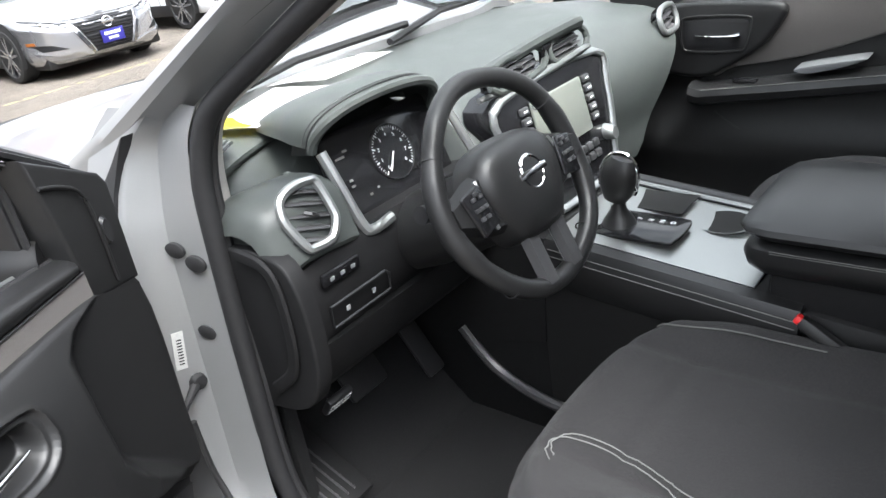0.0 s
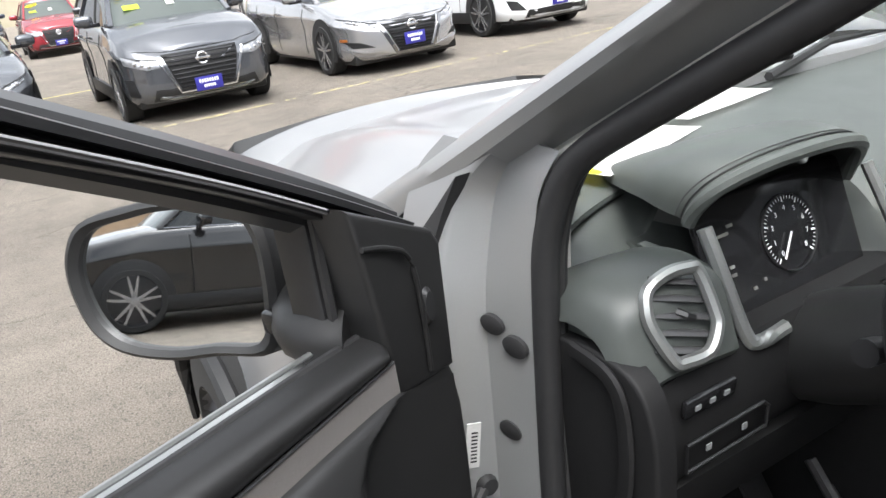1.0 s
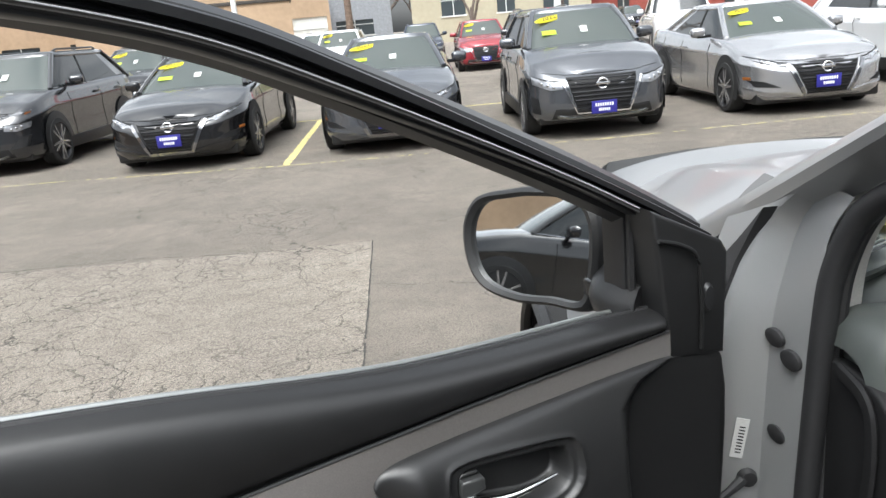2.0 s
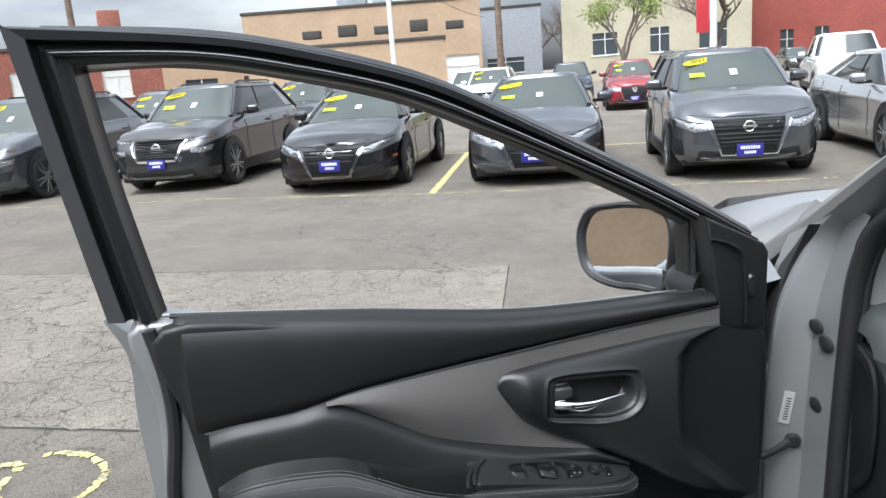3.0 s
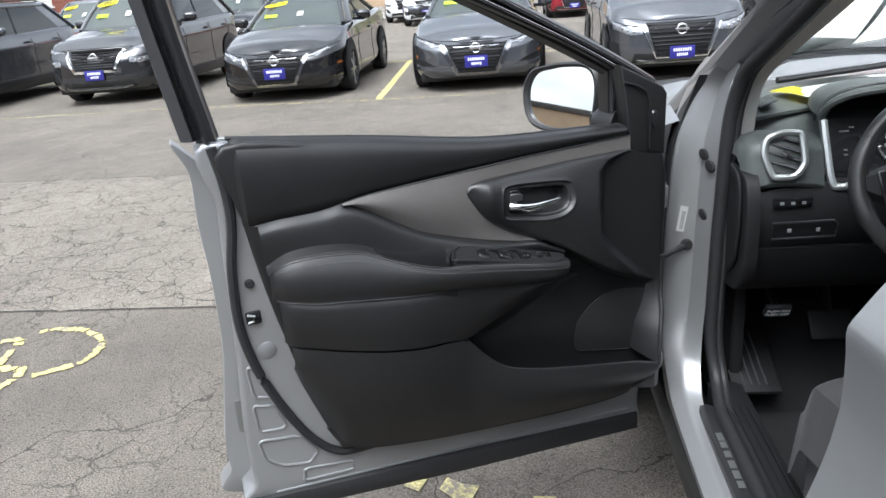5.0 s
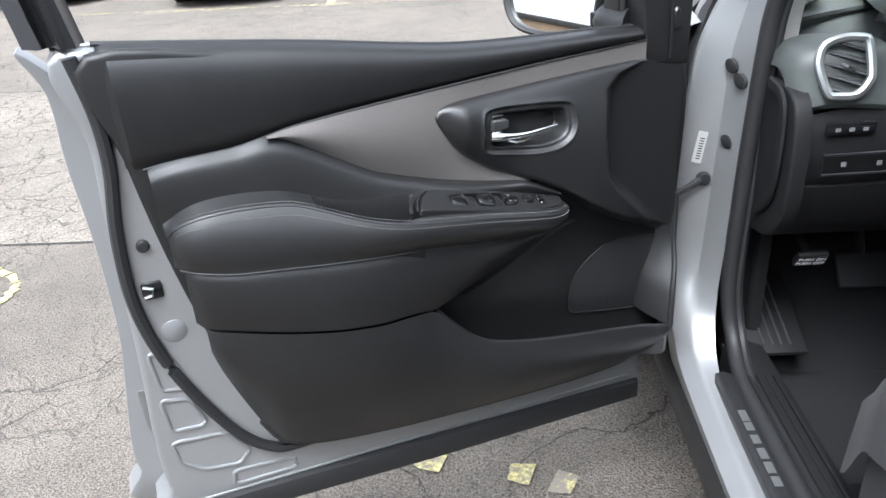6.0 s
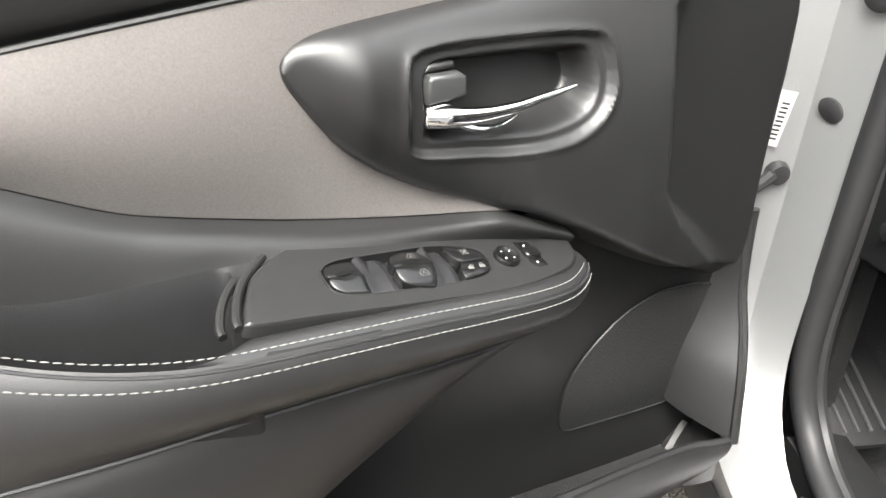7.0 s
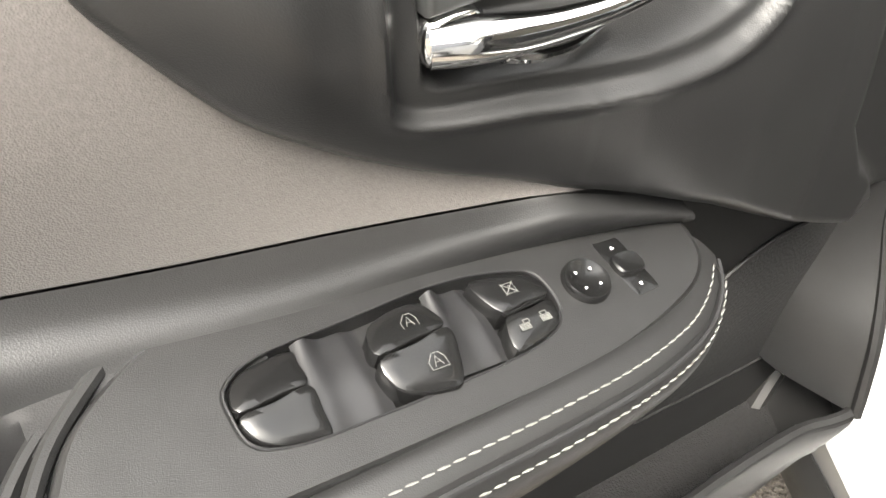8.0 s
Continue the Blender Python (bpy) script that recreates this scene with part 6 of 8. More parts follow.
# hinge pillar, with the sill and the foot of the windscreen pillar in one skin
hp = []
for z, ox, oy, ix, iy in ((1.25, -0.706, -0.03, -0.668, -0.085), (1.2, -0.724, 0.022, -0.682, -0.062), (1.13, -0.752, 0.03, -0.69, -0.058), (1.05, -0.78, 0.02, -0.697, -0.056), (0.9, -0.798, 0.005, -0.702, -0.054), (0.75, -0.806, 0.0, -0.708, -0.052), (0.64, -0.812, -0.005, -0.715, -0.054), (0.56, -0.812, -0.03, -0.724, -0.075), (0.5, -0.81, -0.085, -0.735, -0.12), (0.455, -0.808, -0.16, -0.742, -0.2), (0.44, -0.808, -0.4, -0.744, -0.42), (0.44, -0.81, -0.8, -0.746, -0.8), (0.445, -0.81, -1.16, -0.748, -1.16)):
    up = smooth01(0.5, 0.62, z)
    o, i = Vector((ox, oy, z)), Vector((ix - 0.007 * up, iy - 0.022 * up, z + (0.012 if z < 0.6 else 0)))
    c = o.lerp(i, 0.5) + Vector((0.022 * up - 0.002, 0.024 * up, 0.01 * (1 - up)))
    back = Vector((0.03, 0.16, 0)) if z > 0.56 else Vector((0.0, 0.0, -0.2))
    low = o + (Vector((0.0, 0.1, 0)) if z > 0.56 else Vector((0.005, 0.02, -0.08)))
    hp.append([low, o + (low - o) * 0.2, o, o.lerp(c, 0.15) + Vector((-0.002, -0.004, 0)) * up, o.lerp(c, 0.8), c, c.lerp(i, 0.25), i, i + back * 0.3, i + back])
rows = []
for k in range(len(hp[0])):
    rows.append(spline([r[k] for r in hp], 4))
cpart("hinge_pillar", loft([[row[j] for row in rows] for j in range(len(rows[0]))], closed=True, caps=True), M_silver, None, "silver painted hinge pillar and sill")
for (x, y, z), r in (((-0.7275, -0.022, 1.038), 0.0145), ((-0.7195, -0.054, 1.017), 0.0155), ((-0.7265, -0.036, 0.896), 0.0145)):
    cpart("rubber_plug", lathe([(0.0, 0.0012), (r * 0.86, 0.0012), (r, 0.0), (r, -0.006)], 24, Matrix.Translation((x, y, z)) @ Vector((0, 0, 1)).rotation_difference(Vector((-0.93, -0.36, 0.0))).to_matrix().to_4x4() @ Matrix.Diagonal((0.85, 1.1, 1, 1))), M_rubber, None, "dark rubber plug")
lb = cpart("barcode_label", moved(box(-0.009, -0.001, -0.032, 0.009, 0.001, 0.032, 0), Matrix.Translation((-0.767, -0.0105, 0.879)) @ pose(0, 0, 0, 0, 9, -14)), M_label, None, "white paper label with a bar code")
for k in range(9):
    cpart("bar", moved(box(-0.003, -0.0016, -0.024 + k * 0.0052, 0.005, -0.0008, -0.022 + k * 0.0052, 0), Matrix.Translation((-0.767, -0.0105, 0.879)) @ pose(0, 0, 0, 0, 9, -14)), M_print, lb, smooth=False)
st = cpart("check_strap", tube([(-0.755, -0.008, 0.812), (-0.79, -0.03, 0.803), (-0.84, -0.06, 0.793)], [0.009, 0.006, 0.008], 8), M_rubber, None, "black door check strap")
cpart("strap_bracket", lathe([(0.0, 0.016), (0.012, 0.014), (0.016, 0.004), (0.016, 0.0)], 12, Matrix.Translation((-0.754, -0.004, 0.812)) @ pose(0, 0, 0, 90)), M_rubber, st)
for z in (0.62, 0.93):
    cpart("door_hinge", box(-0.825, 0.01, z - 0.03, -0.795, 0.06, z + 0.03, 0.008), M_silver)
# solid black strip fills the gap behind the wing in place of its shade
cpart("gap_shade_strip", loft([[Vector((x - 0.003, y, z)), Vector((x - 0.004, y + w, z - 0.004)), Vector((x + 0.03, y + w, z)), Vector((x + 0.03, y, z))] for x, y, z, w in ((-0.732, 0.004, 1.218, 0.004), (-0.742, 0.026, 1.175, 0.02), (-0.757, 0.038, 1.13, 0.045), (-0.78, 0.034, 1.06, 0.06), (-0.802, 0.02, 0.9, 0.07), (-0.815, 0.012, 0.6, 0.07))]), M_rubber, None, "black strip standing for the shaded gap behind the wing")

# windscreen pillar: silver outside, black seal towards the door opening
PA = []
for y in (0.3, 0.2, 0.12, 0.05, -0.02, -0.1, -0.2, -0.35, -0.5, -0.65, -0.8, -0.95, -1.1):
    k = 0.06 * max(0.0, -y - 0.6)
    up, lo, se = 1.27 - 0.52 * y - k * 1.5, 1.228 - 0.58 * y - k, 1.203 - 0.565 * y - k
    lean = 0.245 * (up - 1.245)
    PA.append([(-0.69 + lean, y + 0.015, up - 0.003), (-0.703 + lean, y + 0.006, up), (-0.717 + lean, y, up - 0.008), (-0.724 + lean, y - 0.003, (up + lo) / 2), (-0.72 + lean, y - 0.004, lo + 0.004), (-0.712 + lean, y - 0.002, lo - 0.002), (-0.695 + lean, y - 0.002, lo - 0.01), (-0.672 + lean, y - 0.004, se), (-0.655 + lean, y + 0.01, up - 0.012)])
PA.append([(x, -2.3, 1.62 - 0.01 * i) for i, x in enumerate((-0.58, -0.59, -0.6, -0.605, -0.605, -0.6, -0.59, -0.575, -0.57))])
rows = [spline([r[k] for r in PA], 3) for k in range(9)]
cpart("windscreen_pillar", loft([[row[j] for row in rows] for j in range(len(rows[0]))]), M_silver, None, "silver windscreen pillar")
seal = [(-0.69, -0.072, 0.47), (-0.694, -0.066, 0.6), (-0.69, -0.064, 0.8), (-0.684, -0.064, 0.95), (-0.678, -0.066, 1.08), (-0.672, -0.07, 1.15), (-0.661, -0.088, 1.212), (-0.651, -0.12, 1.25), (-0.636, -0.19, 1.294), (-0.616, -0.34, 1.378), (-0.58, -0.62, 1.535), (-0.555, -0.95, 1.625)]
seal = [(-0.712, -1.1, 0.475), (-0.71, -0.4, 0.47), (-0.706, -0.22, 0.468), (-0.696, -0.115, 0.5)] + [(x - 0.01, y - 0.014, z) for x, y, z in seal[1:]]
cpart("opening_seal", tube(spline(seal, 6), 0.0165, 10, up=(1, 0, 0)), M_rubber, None, "black rubber seal round the door opening")
cpart("opening_seal_lip", tube([q + Vector((0.017, -0.004, 0.004)) for q in spline(seal, 6)], 0.009, 8, up=(1, 0, 0)), M_rubber)
trim = [(-0.655, -0.05, 0.5), (-0.66, -0.05, 0.7), (-0.655, -0.05, 0.95), (-0.652, -0.035, 1.1), (-0.648, -0.04, 1.17), (-0.638, -0.07, 1.235), (-0.615, -0.18, 1.305), (-0.59, -0.34, 1.392), (-0.555, -0.62, 1.548), (-0.53, -0.95, 1.63)]
cpart("pillar_trim", loft([[Vector(p) + Vector(o) for o in ((-0.02, -0.022, -0.01), (0.03, -0.01, -0.018), (0.04, 0.05, -0.03), (-0.01, 0.05, 0.0))] for p in spline(trim[3:], 5)]), M_beige, None, "pale grey trim of the windscreen pillar")
cpart("kick_trim", loft([[Vector((-0.69, -0.05, z)), Vector((-0.645, -0.035, z)), Vector((-0.63, 0.16, z)), Vector((-0.69, 0.18, z))] for z in (0.42, 0.6, 0.8, 1.0, 1.1)]), M_trimdull)

# sill plate and step trim
plate_sill = cpart("sill_plate", slab([(-0.758, -1.1), (-0.758, -0.215), (-0.752, -0.192), (-0.735, -0.186), (-0.721, -0.197), (-0.72, -1.1)], 0.452, 0.472, 0.003, 2, "xy"), M_satin, None, "black sill plate with worn silver lettering")
for i, w in enumerate((0.03, 0.022, 0.022, 0.026, 0.026, 0.022)):
    cpart("sill_print", box(-0.745, -0.31 - i * 0.034 - w, 0.4722, -0.731, -0.31 - i * 0.034, 0.4732, 0), M_satinsilver, plate_sill, smooth=False)
cpart("sill_trim", loft([[Vector((x, y, z)) for x, z in ((-0.712, 0.478), (-0.66, 0.482), (-0.63, 0.47), (-0.6, 0.41), (-0.6, 0.34), (-0.712, 0.34))] for y in (-0.1, -0.3, -0.7, -1.12)]), M_trimdull, None, "ribbed black step trim")
for k in range(4):
    cpart("step_rib", box(-0.7 + k * 0.016, -1.1, 0.478, -0.694 + k * 0.016, -0.22, 0.4845, 0.001), M_trimdull)
cpart("rocker", loft([[Vector((x, y, z)) for x, z in ((-0.808, 0.42), (-0.82, 0.4), (-0.822, 0.37), (-0.805, 0.335), (-0.7, 0.325), (-0.7, 0.4))] for y in (0.25, -0.1, -0.6, -1.2, -2.0)]), M_plastic, None, "black plastic rocker cladding")

# bonnet, wings, windscreen, roof
def bonnet(a, b):
    x, y = -0.76 + 1.52 * a, 0.24 + 1.42 * b
    c = abs(x) / 0.76
    x *= 1 - 0.2 * b
    z = 1.115 + 0.03 * (1 - c * c) - 0.05 * b - 0.17 * b**1.8 - 0.045 * c**6
    z += 0.022 * math.exp(-(((c - 0.72 + 0.12 * b) / 0.09) ** 2)) * (1 - b * 0.5)
    y -= 0.24 * c * c * smooth01(0.0, 0.4, b) * b
    return Vector((x, y, z))


cpart("bonnet", sheet(bonnet, 40, 24, -0.02), M_silver, None, "silver bonnet reflecting the sky")
for s in (-1, 1):
    wing = []
    for j in range(25):
        y = 0.05 + 1.6 * j / 24
        f = smooth01(0.9, 1.65, y)
        zt = bonnet(0.0, max(0.0, (y - 0.24) / 1.42)).z if y > 0.24 else 1.11 + 0.02 * smooth01(0.05, 0.24, y)
        wi = 1 - 0.2 * max(0.0, (y - 0.24) / 1.42)
        lip = 0.38 + max(0.0, 0.41**2 - (y - 0.78) ** 2) ** 0.5 if abs(y - 0.78) < 0.41 else 0.3
        lip = min(lip, 0.8)
        pts = [(0.765, zt - 0.002), (0.82, zt - 0.018), (0.885, zt - 0.07), (0.915, zt - 0.16), (0.93, 0.86), (0.945, max(0.78, lip + 0.02)), (0.955, lip + 0.006), (0.945, lip)]
        wing.append([Vector((s * x * wi, y - 0.1 * f * (x > 2), z)) for x, z in pts])
    cpart("wing", loft([r for r in wing], closed=False), M_silver, None, "silver front wing")
    for ya in (0.78, -2.05):
        wm = Matrix.Translation((s * 0.83, ya, 0.37)) @ pose(0, 0, 0, 0, 90 * s)
        wh = cpart("wheel", lathe([(0.26, -0.11), (0.355, -0.11), (0.37, -0.09), (0.37, 0.09), (0.355, 0.11), (0.27, 0.118), (0.262, 0.1)], 40, wm), M_tyre, None, "black tyre on an alloy wheel")
        cpart("rim", lathe([(0.0, 0.06), (0.24, 0.04), (0.262, 0.1), (0.268, 0.112)], 32, wm), M_rimdark, wh)
        for k in range(5):
            cpart("spoke", moved(box(0.03, -0.028, 0.07, 0.262, 0.028, 0.105, 0.008), wm @ pose(0, 0, 0, 0, 0, 72 * k)), M_rim, wh)
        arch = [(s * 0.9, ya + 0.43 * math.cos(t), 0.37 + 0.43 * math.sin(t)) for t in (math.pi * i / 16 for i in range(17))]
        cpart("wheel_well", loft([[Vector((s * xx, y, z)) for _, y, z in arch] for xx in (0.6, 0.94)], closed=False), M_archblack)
        cpart("arch_cladding", tube([(s * 0.945, y, z) for _, y, z in arch], 0.018, 6, flat=0.6), M_plastic)
cpart("cowl", sheet(lambda a, b: Vector((-0.63 + 1.26 * a, 0.18 + 0.1 * b + 0.1 * math.sin(math.pi * a), 1.1 + 0.01 * b + 0.03 * math.sin(math.pi * a) - 0.02 * (1 - b))), 20, 3, -0.01), M_plastic, None, "black plastic cowl under the windscreen")
for x0, x1 in ((-0.5, 0.15), (0.05, 0.6)):
    cpart("wiper", tube([(x0, 0.2, 1.165), ((x0 + x1) / 2, 0.27, 1.18), (x1, 0.23, 1.185)], 0.009, 6), M_rubber, None, "black wiper arm")


def screen(a, b):
    c = 2 * a - 1
    return Vector((c * (0.71 - 0.11 * b), 0.25 + 0.09 * (1 - c * c) - 0.95 * b - 0.04 * c * c, 1.15 + 0.43 * b + 0.02 * (1 - c * c)))


ws = cpart("windscreen", sheet(screen, 16, 10), M_glass, None, "clear windscreen")
ws.visible_shadow = False
cpart("roof", sheet(lambda a, b: Vector(((2 * a - 1) * (0.6 + 0.02 * math.sin(math.pi * b)), -0.7 - 1.9 * b, 1.585 + 0.07 * math.sin(math.pi * (0.15 + 0.7 * b)) + 0.03 * (1 - (2 * a - 1) ** 2))), 12, 14, 0.03), M_silver, None, "silver roof")
cpart("headliner", sheet(lambda a, b: Vector(((2 * a - 1) * 0.58, -0.72 - 1.86 * b, 1.555 + 0.06 * math.sin(math.pi * (0.15 + 0.7 * b)) + 0.02 * (1 - (2 * a - 1) ** 2))), 8, 8, -0.01), M_beige, None, "pale headliner")

# rear door, rear quarter and the far side
SIDE_Z = (1.19, 1.15, 1.128, 1.12, 1.112, 1.08, 1.034, 0.99, 0.955, 0.918, 0.85, 0.78, 0.6, 0.44, 0.34)
SIDE_X = (0.79, 0.818, 0.833, 0.8375, 0.8385, 0.836, 0.8355, 0.842, 0.85, 0.861, 0.88, 0.895, 0.92, 0.935, 0.9)


def side_skin(s, y0, y1, n=20):
    def f(a, b):
        y = y0 + (y1 - y0) * a
        taper = 1 - 0.1 * smooth01(-2.2, -3.0, y)
        z = float(np.interp(b, np.linspace(0, 1, len(SIDE_Z)), SIDE_Z))
        x = float(np.interp(-z, [-q for q in SIDE_Z], SIDE_X))
        z += 0.16 * min(0.12, max(0.0, -1.1 - y)) * (1 - b)
        z += 0.05 * smooth01(-1.2, -2.6, y) * (1 - b)
        if abs(y + 2.05) < 0.41:
            z = max(z, 0.37 + math.sqrt(0.41**2 - (y + 2.05) ** 2))
        return Vector((s * x * taper, y, z))

    return sheet(f, n, 42)


rd = cpart("rear_door", side_skin(-1, -1.1, -1.66), M_silver, None, "closed silver rear door")
cpart("rear_door_edge", sheet(lambda a, b: Vector((-float(np.interp(0.85 * a - 1.19, [-q for q in SIDE_Z], SIDE_X)) + 0.12 * b, -1.1 + 0.008 * math.sin(math.pi * min(1, b * 4) / 2), 1.19 - 0.85 * a)), 42, 8), M_silver, rd)
cpart("rear_quarter", side_skin(-1, -1.66, -3.0), M_silver, None, "silver rear quarter")
cpart("far_side", side_skin(1, 0.05, -3.0, 60), M_silver, None, "silver doors of the far side")
for s in (-1, 1):
    y0 = -1.1 if s < 0 else 0.0

    def win(a, b, s=s, y0=y0):
        y = y0 + (-2.9 - y0) * a
        top = 1.6 if y < -0.75 else 1.17 + (1.6 - 1.17) * smooth01(0.1, -0.9, y)
        top -= 0.3 * smooth01(-2.3, -2.95, y)
        return Vector((s * (0.8 - 0.2 * b), y, 1.16 + 0.05 * smooth01(-1.2, -2.6, y) + (max(0.02, top - 1.14)) * b))

    sg_ = cpart("side_glass", sheet(win, 20, 5), M_glass, None, "clear side glass")
    sg_.visible_shadow = False
cpart("b_pillar", loft([[Vector((x, y, z)) for x, y in ((-w, -1.1), (-w + 0.06, -1.07), (-w + 0.09, -1.18), (-w, -1.2))] for z, w in ((0.44, 0.78), (0.8, 0.775), (1.12, 0.77), (1.4, 0.67), (1.6, 0.6))]), M_trimdull)
cpart("tail", loft([[Vector((x * w, -3.0 - d, z)) for x, z in ((-1, 0.3), (1, 0.3), (1, 1.1), (0.82, 1.32), (0.6, 1.56), (-0.6, 1.56), (-0.82, 1.32), (-1, 1.1))] for w, d in ((0.8, 0.0), (0.78, 0.06), (0.66, 0.1))]), M_silver, None, "silver tailgate")
front = [[Vector((x, y, z)) for x, y in ((-0.79 * w, 1.62 - 0.28), (-0.6 * w, 1.7), (-0.25 * w, 1.8), (0.25 * w, 1.8), (0.6 * w, 1.7), (0.79 * w, 1.62 - 0.28))] for z, w in ((0.25, 0.96), (0.45, 1.0), (0.7, 1.0), (0.9, 0.98), (0.97, 0.92))]
cpart("front_bumper", loft(front, closed=False), M_silver, None, "silver front bumper")
cpart("nose", sheet(lambda a, b: bonnet(a, 1.0).lerp(Vector(((2 * a - 1) * 0.727, 1.8 - 0.46 * abs(2 * a - 1) ** 2.2, 0.97)), b) + Vector((0, 0.02 * math.sin(math.pi * b), 0)), 24, 5), M_silver, None, "silver nose over the grille")
cpart("underbody", box(-0.7, -2.9, 0.24, 0.72, 1.5, 0.32, 0.02), M_plastic)
cpart("rear_wall", box(-0.7, -2.9, 0.32, 0.7, -2.75, 1.2, 0.03), M_carpet)

# ---- the cabin ----
cpart("floor", box(-0.62, -2.7, 0.3, 0.72, 0.5, 0.36, 0.02), M_carpet, None, "black carpeted floor")
cpart("firewall", sheet(lambda a, b: Vector((-0.66 + 1.36 * a, -0.05 + 0.45 * math.sin(b * math.pi / 2) + (0.0 if b > 0 else 0), 0.36 + 0.65 * b)), 6, 8), M_carpet)
cpart("footwell_side", box(-0.645, -0.05, 0.36, -0.615, 0.4, 0.95, 0.01), M_carpet)

# dashboard: one soft body over the whole width
def dash_prof(x):
    d = smooth01(-0.2, 0.25, x)
    side = smooth01(0.5, 0.7, abs(x))
    left = 1 - smooth01(-0.47, -0.41, x)
    knee_in = 0.035 * (1 - smooth01(-0.25, -0.15, x))
    h = smooth01(-0.535, -0.5, x) * (1 - smooth01(-0.215, -0.18, x)) * 0.13
    return [
        (0.02 + 0.03 * d, 0.80 - 0.02 * d), (-0.17 - 0.02 * d + knee_in, 0.83 - 0.06 * d), (-0.215 + knee_in, 0.9 - 0.03 * d), (-0.222 - 0.01 * d + knee_in, 0.98 - 0.02 * d), (-0.2 - 0.02 * d + h * 0.5 + knee_in, 1.03 - h * 0.25), (-0.145 - 0.01 * d + h, 1.085 + 0.01 * d - 0.02 * left), (-0.05 + h * 0.4, 1.122 - 0.01 * side - 0.055 * left), (0.05, 1.136 - 0.012 * side - 0.02 * left), (0.2, 1.142 - 0.02 * side), (0.33 - 0.1 * side, 1.13), (0.36 - 0.12 * side, 1.05),
    ]


secs = []
for i in range(41):
    x = -0.665 + 1.36 * i / 40
    secs.append([Vector((x - 0.95 * max(0.0, 1.06 - q.y) * smooth01(0.3, 0.69, x), q.x, q.y)) for q in spline([(*p, 0) for p in dash_prof(x)], 4)])
cpart("dashboard", loft(secs, closed=True), M_dash, None, "soft dark grey dashboard")
# recess over the outer vent: an overhanging lip above, a rounded pad below
lip_pts = spline([(-0.39, 0.045, 1.128), (-0.47, 0.034, 1.124), (-0.55, 0.01, 1.12), (-0.61, -0.018, 1.117), (-0.655, -0.035, 1.116), (-0.69, -0.045, 1.115)], 6)
lip_rings = []
for i, q in enumerate(lip_pts):
    e = 0.0
    out = Vector((0.25 + 0.6 * e, -0.95 + 0.5 * e, 0)).normalized()
    back = Vector((q.x - 0.02 * e, 0.13 - 0.2 * e, 1.142 - 0.012 * e)) if e < 1 else Vector((q.x - 0.02, -0.07, 1.13))
    lip_rings.append([back, back.lerp(q, 0.5) + Vector((0, 0, 0.003)), q - out * 0.008 + Vector((0, 0, 0.004)), q, q + Vector((0, 0, -0.007)), q - out * 0.006 + Vector((0, 0, -0.013)), q - out * 0.02 + Vector((0, 0, -0.03)), q - out * 0.026 + Vector((0, 0, -0.055))])
cpart("dash_lip", loft(lip_rings, closed=False), M_dash, None, "overhanging soft edge of the dashboard")
pad_prof = [(-0.03, 1.07), (-0.05, 1.088), (-0.09, 1.103), (-0.13, 1.107), (-0.165, 1.1), (-0.184, 1.085), (-0.193, 1.06), (-0.203, 1.03), (-0.205, 1.005), (-0.15, 0.99)]
pad_prof = [(q.x, q.y) for q in spline([(*p, 0) for p in pad_prof], 3)]
cpart("vent_pad", loft([[Vector((x, y * k + dy, z + dz)) for y, z in pad_prof] for x, k, dy, dz in ((-0.682, 0.8, -0.02, -0.05), (-0.676, 0.88, -0.012, -0.024), (-0.662, 0.96, -0.004, -0.008), (-0.63, 1.0, 0.0, 0.0), (-0.58, 1.0, -0.004, 0.0), (-0.54, 1.0, -0.004, -0.004), (-0.52, 0.98, 0.0, -0.012))], closed=False), M_dash, None, "soft rounded pad round the outer vent")
# side vent for the window
sv = cpart("window_vent", moved(lathe([(0.0, 0.002), (0.03, 0.002), (0.034, 0.0)], 20), Matrix.Translation((-0.575, 0.04, 1.139)) @ pose(0, 0, 0, -8, -20) @ Matrix.Diagonal((0.75, 1.25, 1, 1))), M_gloss, None, "small slotted window vent")
for k in range(6):
    cpart("slat", moved(box(-0.02, -0.003, 0, 0.02, 0.003, 0.006, 0.001), Matrix.Translation((-0.575, 0.009 + k * 0.0125, 1.14)) @ pose(0, 0, 0, -8, -20)), M_dash, sv)


def vent(c, right, up, out, w, h, outline, n=4, name="air_vent", frame=M_satinsilver):
    """An air vent with a bright frame, slats and a tab. outline: in units of half width and half height."""
    c, right, up, out = Vector(c), Vector(right).normalized(), Vector(up).normalized(), Vector(out).normalized()
    pts = [c + right * a * w + up * b * h for a, b in [(q.x, q.y) for q in spline([(*p, 0) for p in outline], 3, True)]]
    v = cpart(name, tube([p + out * 0.004 for p in pts], 0.0075, 8, True, up=tuple(out)), frame, None, "air vent in a bright frame")
    bm = bmesh.new()
    bm.faces.new([bm.verts.new(p - out * 0.02) for p in pts])
    cpart("duct", bm, M_gloss, v, smooth=False)
    for k in range(n):
        t = -0.72 + 1.44 * k / (n - 1)
        ww = w * (0.95 - 0.35 * abs(t))
        a = c + up * h * t
        cpart("slat", tube([a - right * ww - out * 0.006, a - out * 0.002, a + right * ww - out * 0.006], 0.0075, 6, flat=0.4, up=tuple(up + out * 0.6)), M_frame, v)
    tab = c + right * w * 0.1
    cpart("vent_tab", tube([tab - right * 0.008 + up * 0.004, tab + out * 0.005, tab + right * 0.012 - up * 0.002], 0.0045, 6), M_satin, v)
    return v


